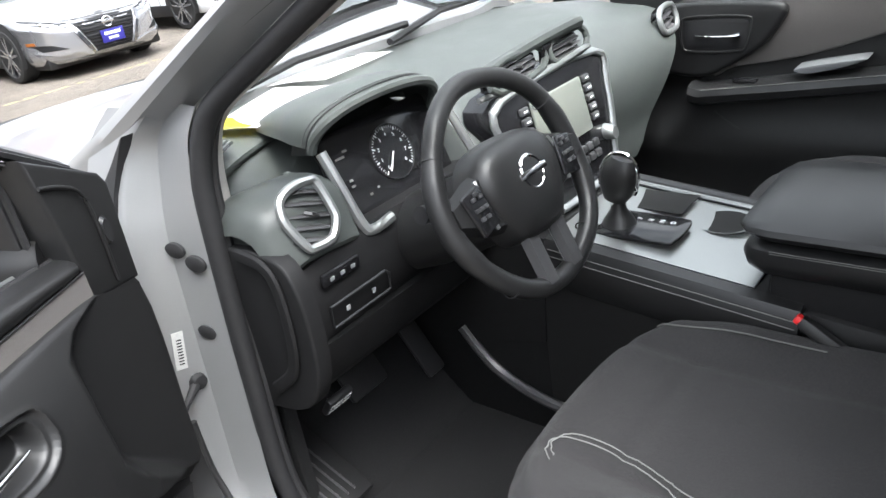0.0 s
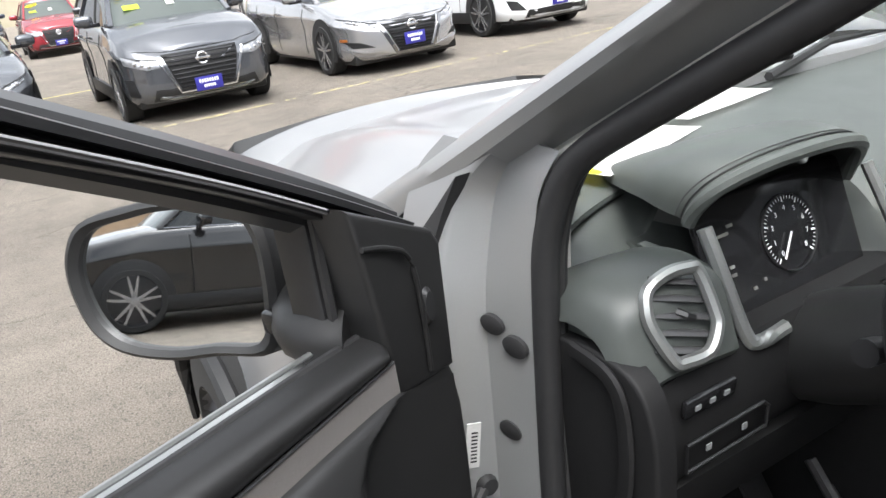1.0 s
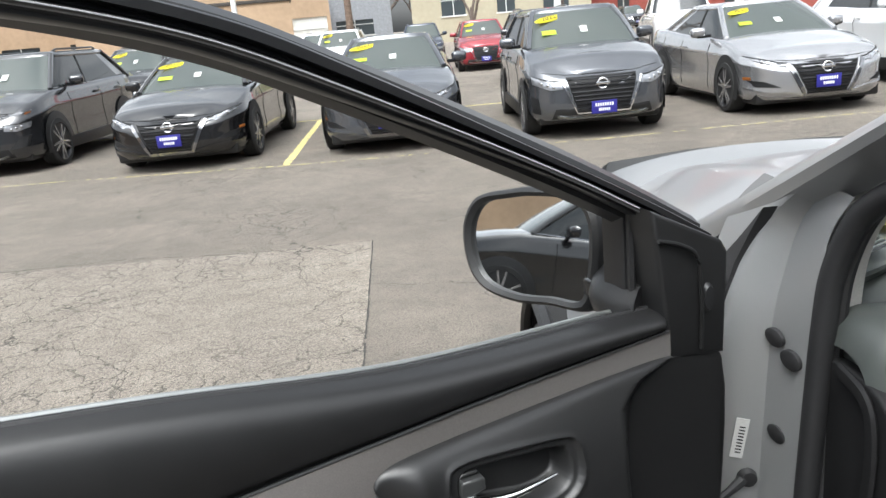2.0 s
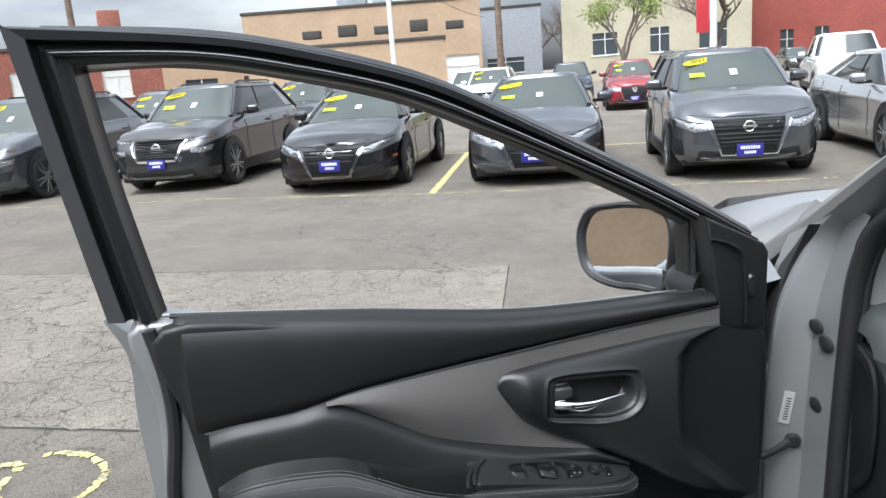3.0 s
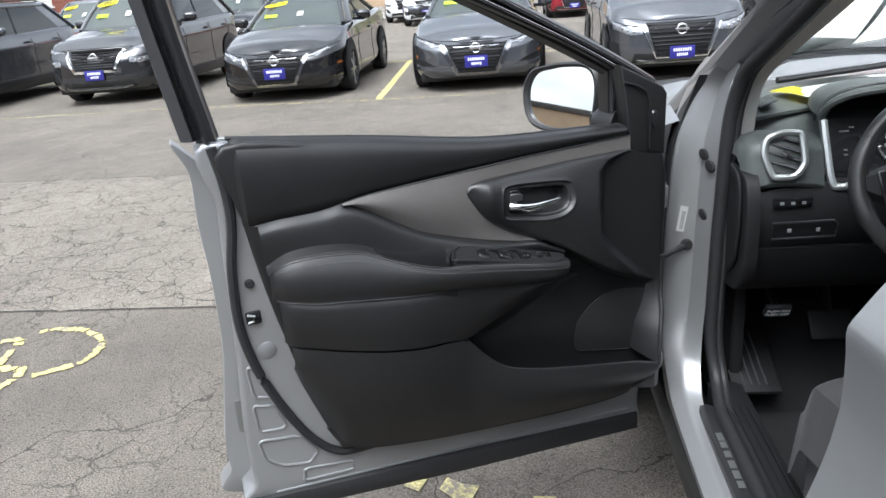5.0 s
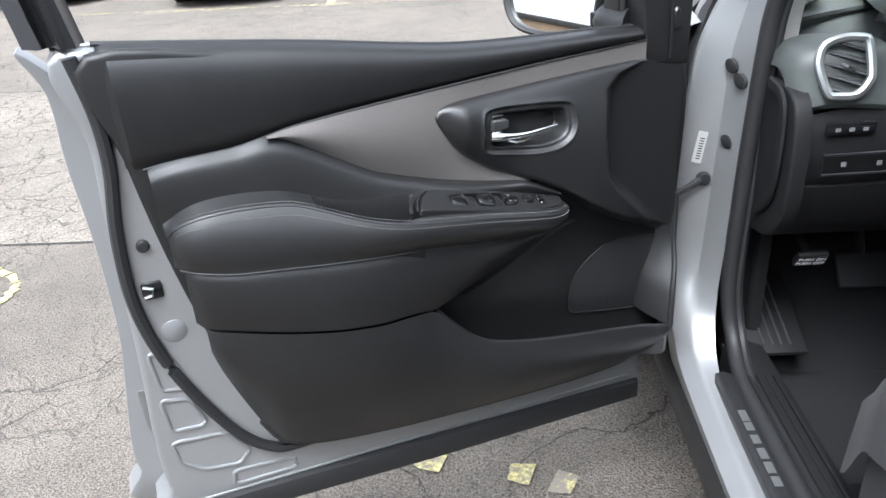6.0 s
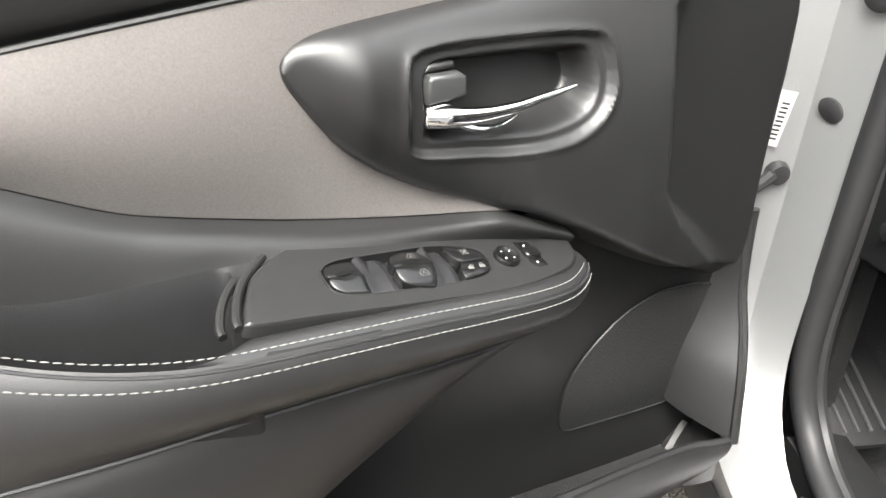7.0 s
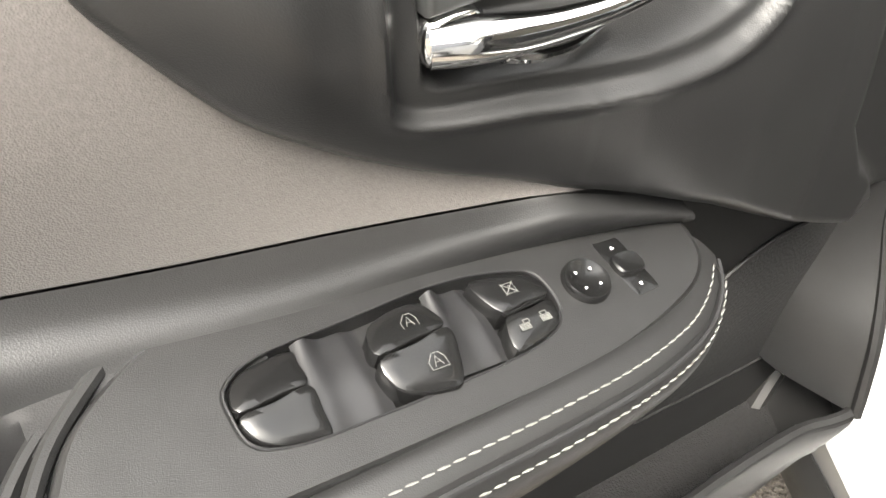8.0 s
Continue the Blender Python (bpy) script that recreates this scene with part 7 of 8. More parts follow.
HEX = [(-0.98, 0.1), (-0.9, 0.5), (-0.35, 0.85), (0.25, 1.0), (0.55, 0.95), (0.95, 0.1), (0.98, -0.25), (0.7, -0.75), (0.0, -0.98), (-0.3, -0.95), (-0.85, -0.3)]
OCT = [(-1.0, 0.45), (-0.55, 0.85), (0.35, 1.0), (0.9, 0.65), (1.0, -0.2), (0.75, -0.75), (-0.5, -1.0), (-0.95, -0.5)]
vent((-0.603, -0.196, 1.069), (0.92, -0.3, -0.26), (0.3, 0.35, 0.9), (-0.18, -0.9, 0.41), 0.042, 0.05, HEX, 5)
vent((0.66, -0.2, 1.075), (1, 0.1, 0.1), (-0.1, 0.3, 1), (0.0, -1, 0.3), 0.055, 0.034, [(-a, b) for a, b in OCT], 4)
for x in (-0.06, 0.13):
    vent((x, -0.215, 1.138), (1, 0.02, 0.04), (0, 0.35, 1), (0, -1, 0.3), 0.08 if x < 0 else 0.062, 0.024, [(-1, -0.9), (1, -0.9), (1, 0.9), (-1, 0.9)], 4, frame=M_dash)
cpart("hazard_switch", box(0.03, -0.222, 1.118, 0.062, -0.208, 1.16, 0.003), M_gloss)
cpart("vent_brow", tube(spline([(-0.16, -0.19, 1.145), (0.0, -0.21, 1.168), (0.15, -0.22, 1.178), (0.205, -0.2, 1.165)], 6), 0.013, 8), M_dash, None, "padded brow over the middle vents")
cpart("vent_chrome", tube(spline([(-0.17, -0.2, 1.108), (0.0, -0.228, 1.11), (0.14, -0.235, 1.122), (0.2, -0.225, 1.12)], 6), 0.006, 8), M_satinsilver)

# instrument binnacle
def hood(a, b):
    t = math.pi * (0.01 + 0.98 * a)
    h = 0.088 + 0.07 * b - 0.15 * b * b
    return Vector((-0.36 + 0.015 * b - (0.148 + 0.012 * smooth01(0.0, 0.25, b) - 0.085 * b * b) * math.cos(t), -0.19 + 0.065 * (1 - math.sin(t)) + 0.27 * b, 1.108 + h * math.sin(t) ** (0.62 - 0.2 * smooth01(0.0, 0.3, b)) + 0.01 * math.cos(t)))


cpart("binnacle_hood", sheet(hood, 40, 16), M_dash, None, "padded and stitched hood over the instruments")
cpart("hood_edge", tube([hood(a, 0.0) + Vector((0, 0.006, -0.004)) for a in np.linspace(0, 1, 41)], 0.009, 8), M_dash)
cpart("hood_lining", sheet(lambda a, b: Vector((-0.36 + (hood(a, 0).x + 0.36) * (1 - 0.06 * b), hood(a, 0).y + 0.07 * b, hood(a, 0).z - 0.008 - 0.01 * b)), 32, 4), M_plastic)
cpart("hood_seam", tube([hood(a, 0.06) + Vector((0, 0, 0.0015)) for a in np.linspace(0.0, 1.0, 60)], 0.0014, 6), M_rubber)
for b in (0.03, 0.09):
    cpart("hood_stitching", tube([hood(a, b) + Vector((0, 0, 0.001)) for a in np.linspace(0.0, 1.0, 60)], 0.0008, 5), M_frame)
ip = cpart("instrument_panel", moved(box(-0.14, -0.004, -0.075, 0.14, 0.004, 0.075, 0.004), Matrix.Translation((-0.362, -0.135, 1.068)) @ pose(0, 0, 0, -20)), M_gloss, None, "black instrument panel with a dial")
IP = Matrix.Translation((-0.362, -0.135, 1.068)) @ pose(0, 0, 0, -20) @ Matrix.Translation((0, -0.006, 0))


def dial(cx, cz, r):
    mk = bmesh.new()
    for k in range(41):
        a = radians(225 - 270 * k / 40)
        r0 = r * (0.84 if k % 5 == 0 else 0.91)
        w = 0.0011 if k % 5 == 0 else 0.0005
        c, s = math.cos(a), math.sin(a)
        mk.faces.new([mk.verts.new(IP @ Vector((cx + rr * c - ww * s, -0.0008, cz + rr * s + ww * c))) for rr, ww in ((r0, -w), (r, -w), (r, w), (r0, w))])
    cpart("dial_marks", mk, M_white, ip, smooth=False)
    for k in range(9):
        a = radians(225 - 270 * k / 8)
        lettering("dial_number", str(k), r * 0.2, M_white, ip, IP @ Matrix.Translation((cx + r * 0.68 * math.cos(a), -0.001, cz + r * 0.68 * math.sin(a))) @ pose(0, 0, 0, 90), 0.0002)
    cpart("dial_ring", moved(lathe([(r * 1.04, 0), (r * 1.06, 0.002), (r * 1.08, 0)], 40), IP @ Matrix.Translation((cx, 0, cz)) @ pose(0, 0, 0, 90)), M_satin, ip)
    a = radians(232)
    cpart("needle", moved(box(0, -0.0006, -0.0012, r * 0.8, 0.0006, 0.0012, 0), IP @ Matrix.Translation((cx, -0.003, cz)) @ pose(0, 0, 0, 0, -232)), M_white, ip, "white needle")


dial(0.012, 0.002, 0.046)
for x, z, w in ((-0.1, 0.03, 0.02), (-0.085, 0.038, 0.01), (-0.098, -0.01, 0.008), (-0.098, -0.02, 0.008), (-0.07, -0.045, 0.006), (-0.05, -0.04, 0.004)):
    cpart("display_mark", moved(box(x - w / 2, -0.001, z - 0.002, x + w / 2, 0.0005, z + 0.002, 0), IP), M_thread, ip, smooth=False)
cpart("binnacle_trim", tube(spline([(-0.514, -0.15, 1.128), (-0.512, -0.172, 1.08), (-0.506, -0.2, 1.012), (-0.492, -0.208, 0.998), (-0.45, -0.212, 1.004)], 6), 0.009, 8, up=(1, 0, 0)), M_satinsilver, None, "satin silver trim beside the instruments")
cpart("binnacle_trim", tube(spline([(-0.215, -0.15, 1.13), (-0.21, -0.18, 1.07), (-0.2, -0.21, 1.0)], 6), 0.008, 8, up=(1, 0, 0)), M_satinsilver)
cpart("binnacle_wall", loft([[Vector((x, y, z)) for y, z in ((-0.19, 1.02), (-0.16, 1.088), (-0.06, 1.09), (-0.06, 1.0))] for x in (-0.53, -0.516)]), M_dash)

# lower dash: knee panel with its switches, and the side cover
knee = cpart("knee_panel", loft([[Vector((x, y + dy, z + dz)) for y, z in ((-0.2, 1.01), (-0.217, 0.97), (-0.216, 0.9), (-0.195, 0.865), (-0.12, 0.85), (-0.12, 1.0))] for x, dy, dz in ((-0.668, 0.03, -0.03), (-0.65, 0.005, -0.02), (-0.6, 0.0, -0.01), (-0.5, 0.0, 0.0), (-0.4, 0.0, 0.0), (-0.2, 0.0, 0.0))]), M_trimdull, None, "black knee panel")
sb = cpart("switch_bank", moved(box(-0.04, -0.005, -0.012, 0.04, 0.004, 0.012, 0.004), Matrix.Translation((-0.588, -0.221, 0.974)) @ pose(0, 0, 0, 8)), M_gloss, knee, "row of small switches")
for k in range(3):
    cpart("switch_print", moved(box(-0.026 + k * 0.022, -0.0065, -0.003, -0.018 + k * 0.022, -0.005, 0.003, 0), Matrix.Translation((-0.588, -0.221, 0.974)) @ pose(0, 0, 0, 8)), M_printgrey, knee, smooth=False)
fr = Matrix.Translation((-0.56, -0.221, 0.912)) @ pose(0, 0, 0, 3)
cpart("switch_frame", moved(tube([(a, -0.003, b) for a, b in ((-0.065, 0.018), (0.058, 0.02), (0.066, 0.012), (0.064, -0.016), (-0.065, -0.018))], 0.0025, 6, True, up=(0, 1, 0)), fr), M_satin, knee)
for x in (-0.03, 0.028):
    cpart("switch_print", moved(box(x - 0.004, -0.003, -0.004, x + 0.004, -0.0015, 0.004, 0), fr), M_printgrey, knee, smooth=False)
cover = [(-0.115, 1.035), (-0.2, 1.03), (-0.232, 0.985), (-0.238, 0.9), (-0.225, 0.82), (-0.18, 0.765), (-0.1, 0.742), (-0.075, 0.76), (-0.07, 1.0)]
cv = cpart("dash_side_cover", slab([(q.x, q.y) for q in spline([(*p, 0) for p in cover], 4, True)], -0.655, -0.683, 0.008, 3, "yz"), M_trimdull, None, "black side cover of the dashboard")
cpart("cover_rim", tube(spline([(-0.687, -0.12, 1.03), (-0.689, -0.178, 1.022), (-0.689, -0.198, 0.985), (-0.69, -0.2, 0.91), (-0.688, -0.178, 0.84), (-0.686, -0.12, 0.79)], 6), 0.011, 8, up=(1, 0, 0), flat=0.5), M_trimdull, cv)
cpart("lower_cover", loft([[Vector((x, y, z)) for y, z in ((-0.215, 0.87), (-0.2, 0.8), (-0.14, 0.745), (-0.06, 0.73), (-0.06, 0.86))] for x in (-0.675, -0.6, -0.45, -0.22)]), M_trimdull)
for (x, y, z) in ((-0.627, -0.118, 0.757), (-0.6, -0.118, 0.757)):
    cpart("release_lever", box(x - 0.012, y - 0.012, z - 0.018, x + 0.012, y, z + 0.01, 0.003), M_satin)
    cpart("lever_print", box(x - 0.007, y - 0.0135, z - 0.008, x + 0.007, y - 0.012, z + 0.0, 0), M_white, smooth=False)
# pedals
pk = Matrix.Translation((-0.556, -0.085, 0.667)) @ pose(0, 0, 0, 35)
pb = cpart("parking_brake", moved(box(-0.03, -0.012, -0.022, 0.03, 0.004, 0.022, 0.006), pk), M_rubber, None, "black parking brake pedal with white lettering")
lettering("pedal_print", "PUSH ON", 0.0125, M_white, pb, pk @ Matrix.Translation((0, -0.0125, 0.008)) @ pose(0, 0, 0, 90))
lettering("pedal_print", "PUSH OFF", 0.0125, M_white, pb, pk @ Matrix.Translation((0, -0.0125, -0.007)) @ pose(0, 0, 0, 90))
cpart("brake_lever", tube([(-0.556, -0.08, 0.665), (-0.557, 0.02, 0.7), (-0.56, 0.1, 0.85)], 0.008, 6), M_satin, pb)
fp = Matrix.Translation((-0.59, 0.0, 0.49)) @ pose(0, 0, 0, 24)
dp = cpart("foot_rest", moved(box(-0.06, -0.11, -0.01, 0.06, 0.11, 0.006, 0.008), fp), M_trimdull, None, "ribbed black foot rest")
for k in range(4):
    cpart("rib", moved(tube([(-0.03 + k * 0.018, -0.09, 0.008), (-0.036 + k * 0.018, 0.085, 0.008)], 0.0025, 6), fp), M_frame, dp)
for x, w, y in ((-0.37, 0.055, 0.06), (-0.21, 0.028, 0.04)):
    pd = cpart("pedal", moved(box(-w, -0.008, -0.04 if w > 0.04 else -0.09, w, 0.008, 0.04 if w > 0.04 else 0.09, 0.008), Matrix.Translation((x, y, 0.55)) @ pose(0, 0, 0, -35)), M_rubber)
    cpart("pedal_arm", tube([(x, y + 0.01, 0.56), (x, y + 0.1, 0.75)], 0.01, 6), M_satin, pd)

# steering wheel and column
SW = Matrix.Translation((-0.37, -0.405, 1.055)) @ pose(0, 0, 0, -24)
wheel = thing("steering_wheel", SW, "black leather steering wheel with silver spoke trim", "steering wheel")


def swp(name, bm, material, parent=None, label="", smooth=True):
    ob = part(name, bm, material, None, label, smooth)
    ob.parent = parent or wheel
    return ob


def rim_r(a):
    return 0.168


swp("rim", tube([(rim_r(a) * math.cos(a), 0.004 * math.cos(4 * a), rim_r(a) * 0.98 * math.sin(a)) for a in (2 * math.pi * i / 64 for i in range(64))], [0.0155 + 0.0018 * (abs(math.sin(a)) < 0.45) for a in (2 * math.pi * i / 64 for i in range(64))], 14, True, up=(0, 1, 0)), M_soft, None, "leather-wrapped rim")
for a in (0.55, 2.6, 4.0, 5.4):
    swp("rim_seam", tube([(0.168 * math.cos(a) + 0.0172 * math.cos(t) * math.cos(a), 0.0172 * math.sin(t), 0.165 * math.sin(a) + 0.0172 * math.cos(t) * math.sin(a)) for t in (2 * math.pi * i / 16 for i in range(16))], 0.0011, 5, True), M_rubber)
hubo = [(0.0, 0.072), (0.06, 0.066), (0.092, 0.04), (0.095, -0.005), (0.07, -0.06), (0.04, -0.085), (-0.04, -0.085), (-0.07, -0.06), (-0.095, -0.005), (-0.092, 0.04), (-0.06, 0.066)]
hubo = [(q.x, q.y) for q in spline([(*p, 0) for p in hubo], 4, True)]
swp("airbag_cover", loft([[Vector((a * s, y, b * s)) for a, b in hubo] for s, y in ((1.02, 0.03), (1.0, -0.0), (0.95, -0.018), (0.8, -0.03), (0.5, -0.036), (0.15, -0.038))]), M_soft, None, "padded hub cover")
bd = swp("badge", moved(lathe([(0.021, 0), (0.0245, 0.003), (0.028, 0.0)], 28), pose(0, -0.036, 0.005, 90)), M_chrome, None, "round chrome badge")
swp("badge_bar", box(-0.034, -0.041, -0.0005, 0.034, -0.036, 0.0105, 0.002), M_chrome, bd)
for s in (-1, 1):
    sp = swp("spoke", loft([[Vector((s * x, y, z)) for y, z in ((0.0, z0), (-0.016, z0 - 0.01), (-0.016, z1 + 0.01), (0.0, z1), (0.016, (z0 + z1) / 2))] for x, z0, z1 in ((0.07, 0.045, -0.055), (0.11, 0.04, -0.045), (0.14, 0.03, -0.03), (0.162, 0.025, -0.02))]), M_plastic, None, "spoke with buttons")
    swp("button_pad", moved(box(-0.022, -0.004, -0.036, 0.022, 0.004, 0.03, 0.01, 3), Matrix.Translation((s * 0.118, -0.018, -0.002)) @ pose(0, 0, 0, 0, s * 10)), M_gloss, sp)
    for k, (dx, dz) in enumerate(((-0.008, 0.016), (0.008, 0.016), (-0.01, 0.0), (0.0, 0.0), (0.01, 0.0), (-0.006, -0.014), (0.006, -0.014), (0, 0.022))):
        swp("button", moved(box(-0.004, -0.0035, -0.0028, 0.004, 0.001, 0.0028, 0.001), Matrix.Translation((s * 0.118 + dx, -0.0225, dz - 0.002))), M_frame, sp)
    swp("spoke_trim", moved(tube(spline([(s * 0.098, -0.014, 0.034), (s * 0.104, -0.018, 0.0), (s * 0.1, -0.018, -0.04)], 5), 0.0035, 6), Matrix()), M_satinsilver, sp)
    lo = swp("lower_spoke", loft([[Vector((s * (0.036 + x * 0.8), y, z)) for x, y in ((-0.02, 0.0), (-0.014, -0.014), (0.014, -0.014), (0.02, 0.0), (0, 0.014))] for x0, z in ((0, -0.07), (0, -0.1), (0, -0.13), (0, -0.158))]), M_frame, None, "dark grey lower spoke")
col = cpart("steering_column", moved(lathe([(0.075, -0.07), (0.08, 0.0), (0.085, 0.1), (0.07, 0.25)], 24), SW @ Matrix.Translation((0, 0.1, -0.02)) @ pose(0, 0, 0, -90) @ Matrix.Diagonal((1.0, 0.8, 1, 1))), M_plastic, None, "black column shroud")
for s, ln in ((-1, 0.16), (1, 0.15)):
    stalk = tube([SW @ Vector(p) for p in ((s * 0.06, 0.07, 0.0), (s * 0.1, 0.055, 0.01), (s * (ln - 0.02), 0.05, 0.022), (s * ln, 0.048, 0.026))], [0.01, 0.011, 0.013, 0.014], 12)
    cpart("stalk", stalk, M_satin, col, "black control stalk")

# centre stack and console
CS = [(-0.17, 1.1), (-0.195, 1.02), (-0.165, 0.92), (-0.12, 0.86), (0.12, 0.86), (0.17, 0.92), (0.2, 1.03), (0.18, 1.105)]
CS = [(q.x, q.y) for q in spline([(*p, 0) for p in CS], 4, True)]
CM = Matrix.Translation((0.03, -0.235, 0.0)) @ pose(0, 0, 0, 0)


def csp(bm):
    """Leans the flat centre stack forwards at its top."""
    for v in bm.verts:
        v.co = Vector((v.co.x + 0.03, v.co.y - 0.24 - 0.55 * (1.0 - v.co.z) * 0.42, v.co.z))
    return bm


stack = cpart("control_panel", csp(slab(CS, 0.06, -0.012, 0.012, 3)), M_gloss, None, "glossy black centre stack with a screen")
cpart("stack_trim", csp(tube([(a * 1.02, -0.012, b) for a, b in CS], 0.008, 8, True, up=(0, 1, 0))), M_satinsilver, stack, "satin silver frame")
cpart("screen", csp(box(-0.095, -0.02, 0.965, 0.095, -0.012, 1.075, 0.004)), M_screen, stack, "blank grey-green touch screen")
for s in (-1, 1):
    for k in range(5):
        cpart("key", csp(box(s * 0.118 - 0.014, -0.02, 0.978 + k * 0.02, s * 0.118 + 0.014, -0.012, 0.992 + k * 0.02, 0.003)), M_frame, stack)
        cpart("key_print", csp(box(s * 0.118 - 0.006, -0.0215, 0.984 + k * 0.02, s * 0.118 + 0.006, -0.02, 0.987 + k * 0.02, 0)), M_white, stack, smooth=False)
    cpart("knob", csp(moved(lathe([(0.0, 0.024), (0.013, 0.024), (0.016, 0.018), (0.017, 0.0)], 20), Matrix.Translation((s * 0.148, -0.012, 0.94)) @ pose(0, 0, 0, 90))), M_satinsilver, stack, "silver knob")
for i in range(8):
    for j in range(2):
        cpart("key", csp(box(-0.105 + i * 0.027, -0.019, 0.905 + j * 0.022, -0.084 + i * 0.027, -0.011, 0.921 + j * 0.022, 0.003)), M_frame, stack)
sbn = cpart("start_button", moved(lathe([(0.0, 0.008), (0.013, 0.008), (0.0135, 0.004), (0.019, 0.004), (0.021, 0.0)], 24), Matrix.Translation((-0.125, -0.315, 0.888)) @ pose(0, 0, 0, 70)), M_chrome, None, "round start button with a chrome ring")
cpart("start_cap", moved(lathe([(0.0, 0.009), (0.012, 0.009), (0.0125, 0.006)], 24), Matrix.Translation((-0.125, -0.3165, 0.8885)) @ pose(0, 0, 0, 70)), M_gloss, sbn)
console = thing("centre_console", Matrix(), "centre console with silver top, shifter and cup holders", "car console")


def cons(y):
    return 0.836 + 0.11 * (y + 0.36)


def kp(name, bm, material, parent=None, label="", smooth=True):
    return part(name, bm, material, parent or console, label, smooth)


ys = np.linspace(-0.28, -1.15, 12)
kp("body", loft([[Vector((x, y, z)) for x, z in ((-0.15, 0.34), (-0.152, cons(y) - 0.12), (-0.148, cons(y) - 0.045), (-0.138, cons(y) - 0.012), (-0.12, cons(y) - 0.004), (0.15, cons(y) - 0.004), (0.168, cons(y) - 0.012), (0.178, cons(y) - 0.05), (0.18, 0.34))] for y in ys]), M_plastic, None, "black console body")
kp("side_pad", loft([[Vector((x, y, cons(y) + z)) for x, z in ((-0.156, -0.1), (-0.168, -0.07), (-0.164, -0.025), (-0.15, -0.004), (-0.128, 0.0), (-0.128, -0.05))] for y in np.linspace(-0.3, -0.76, 8)]), M_soft, None, "padded vinyl console edge")
for dz in (0.0, -0.012):
    kp("stitching", tube([(-0.162 + dz * 0.3, y, cons(y) - 0.018 + dz) for y in np.linspace(-0.31, -0.755, 14)], 0.0011, 5), M_thread, None, "pale stitching")
kp("far_rail", tube([(0.165, y, cons(y) + 0.006) for y in np.linspace(-0.3, -0.7, 8)], 0.016, 8, flat=0.6), M_soft)
kp("far_trim", tube([(0.146, y, cons(y) + 0.006) for y in np.linspace(-0.3, -0.7, 8)], 0.005, 6), M_satinsilver)
silver = kp("top_plate", sheet(lambda a, b: Vector((-0.125 + 0.265 * a, -0.31 - 0.37 * b, cons(-0.31 - 0.37 * b) + 0.001 + 0.003 * math.sin(math.pi * a))), 8, 10, -0.006), M_satinsilver, None, "satin silver console top")
gate = kp("shift_gate", moved(slab([(q.x, q.y) for q in spline([(*p, 0) for p in ((-0.085, -0.34), (0.0, -0.335), (0.02, -0.36), (0.02, -0.5), (0.0, -0.525), (-0.07, -0.525), (-0.09, -0.5))], 4, True)], 0.0, 0.006, 0.003, 2, "xy"), Matrix.Translation((0, 0, cons(-0.43) + 0.004)) @ Matrix.Shear("XZ", 4, (0, 0)) @ pose(0, 0.0, 0.0)), M_gloss, None, "gloss black shift gate")
for k, ch in enumerate("PRND"):
    lettering("gate_letter", ch, 0.014, M_white, gate, Matrix.Translation((-0.01, -0.43 - k * 0.022, cons(-0.43) + 0.0112)) @ pose(0, 0, 0, 0, 0, 0))
shift = kp("shifter", tube(spline([(-0.04, -0.4, 0.83), (-0.04, -0.398, 0.87), (-0.042, -0.394, 0.9)], 4), 0.012, 12), M_chrome, None, "shift lever with a chrome-trimmed knob")
kp("boot", lathe([(0.034, 0.0), (0.028, 0.012), (0.016, 0.03), (0.012, 0.05)], 18, Matrix.Translation((-0.04, -0.4, cons(-0.4) + 0.006))), M_soft, shift)
kp("shift_knob", moved(lathe([(0.0, 0.095), (0.018, 0.092), (0.027, 0.075), (0.03, 0.05), (0.026, 0.02), (0.018, 0.0), (0.0, -0.002)], 24), Matrix.Translation((-0.042, -0.394, 0.888)) @ pose(0, 0, 0, 14) @ Matrix.Diagonal((0.9, 1.25, 0.95, 1))), M_soft, shift)
kp("knob_chrome", tube([Matrix.Translation((-0.042, -0.394, 0.888)) @ pose(0, 0, 0, 14) @ Vector((0.0, 0.037 * math.cos(t), 0.045 + 0.048 * math.sin(t))) for t in np.linspace(-0.5, 3.6, 20)], 0.004, 8, flat=1.6), M_chrome, shift)
for y, r in ((-0.565, 0.05),):
    ch = kp("cup_holder", lathe([(r, 0.0), (r + 0.006, 0.004), (r, 0.003), (r - 0.004, -0.05)], 28, Matrix.Translation((0.066, y, cons(y) + 0.003))), M_satinsilver, None, "cup holder ring")
    # dark disc closes the ring, painted as the shaded depth of the cup
    kp("cup_shade_disc", lathe([(0.0, 0.0008), (r, 0.0008), (r, -0.002)], 28, Matrix.Translation((0.066, y, cons(y) + 0.005))), M_archblack, ch)
kp("tray", box(0.04, -0.49, cons(-0.4) + 0.0015, 0.135, -0.35, cons(-0.4) + 0.004, 0.001), M_archblack, None, "black tray")
kp("cup_clip", tube([(0.03, -0.625, cons(-0.62) + 0.006), (0.07, -0.632, cons(-0.62) + 0.01), (0.09, -0.66, cons(-0.65) + 0.008)], 0.005, 6), M_chrome)
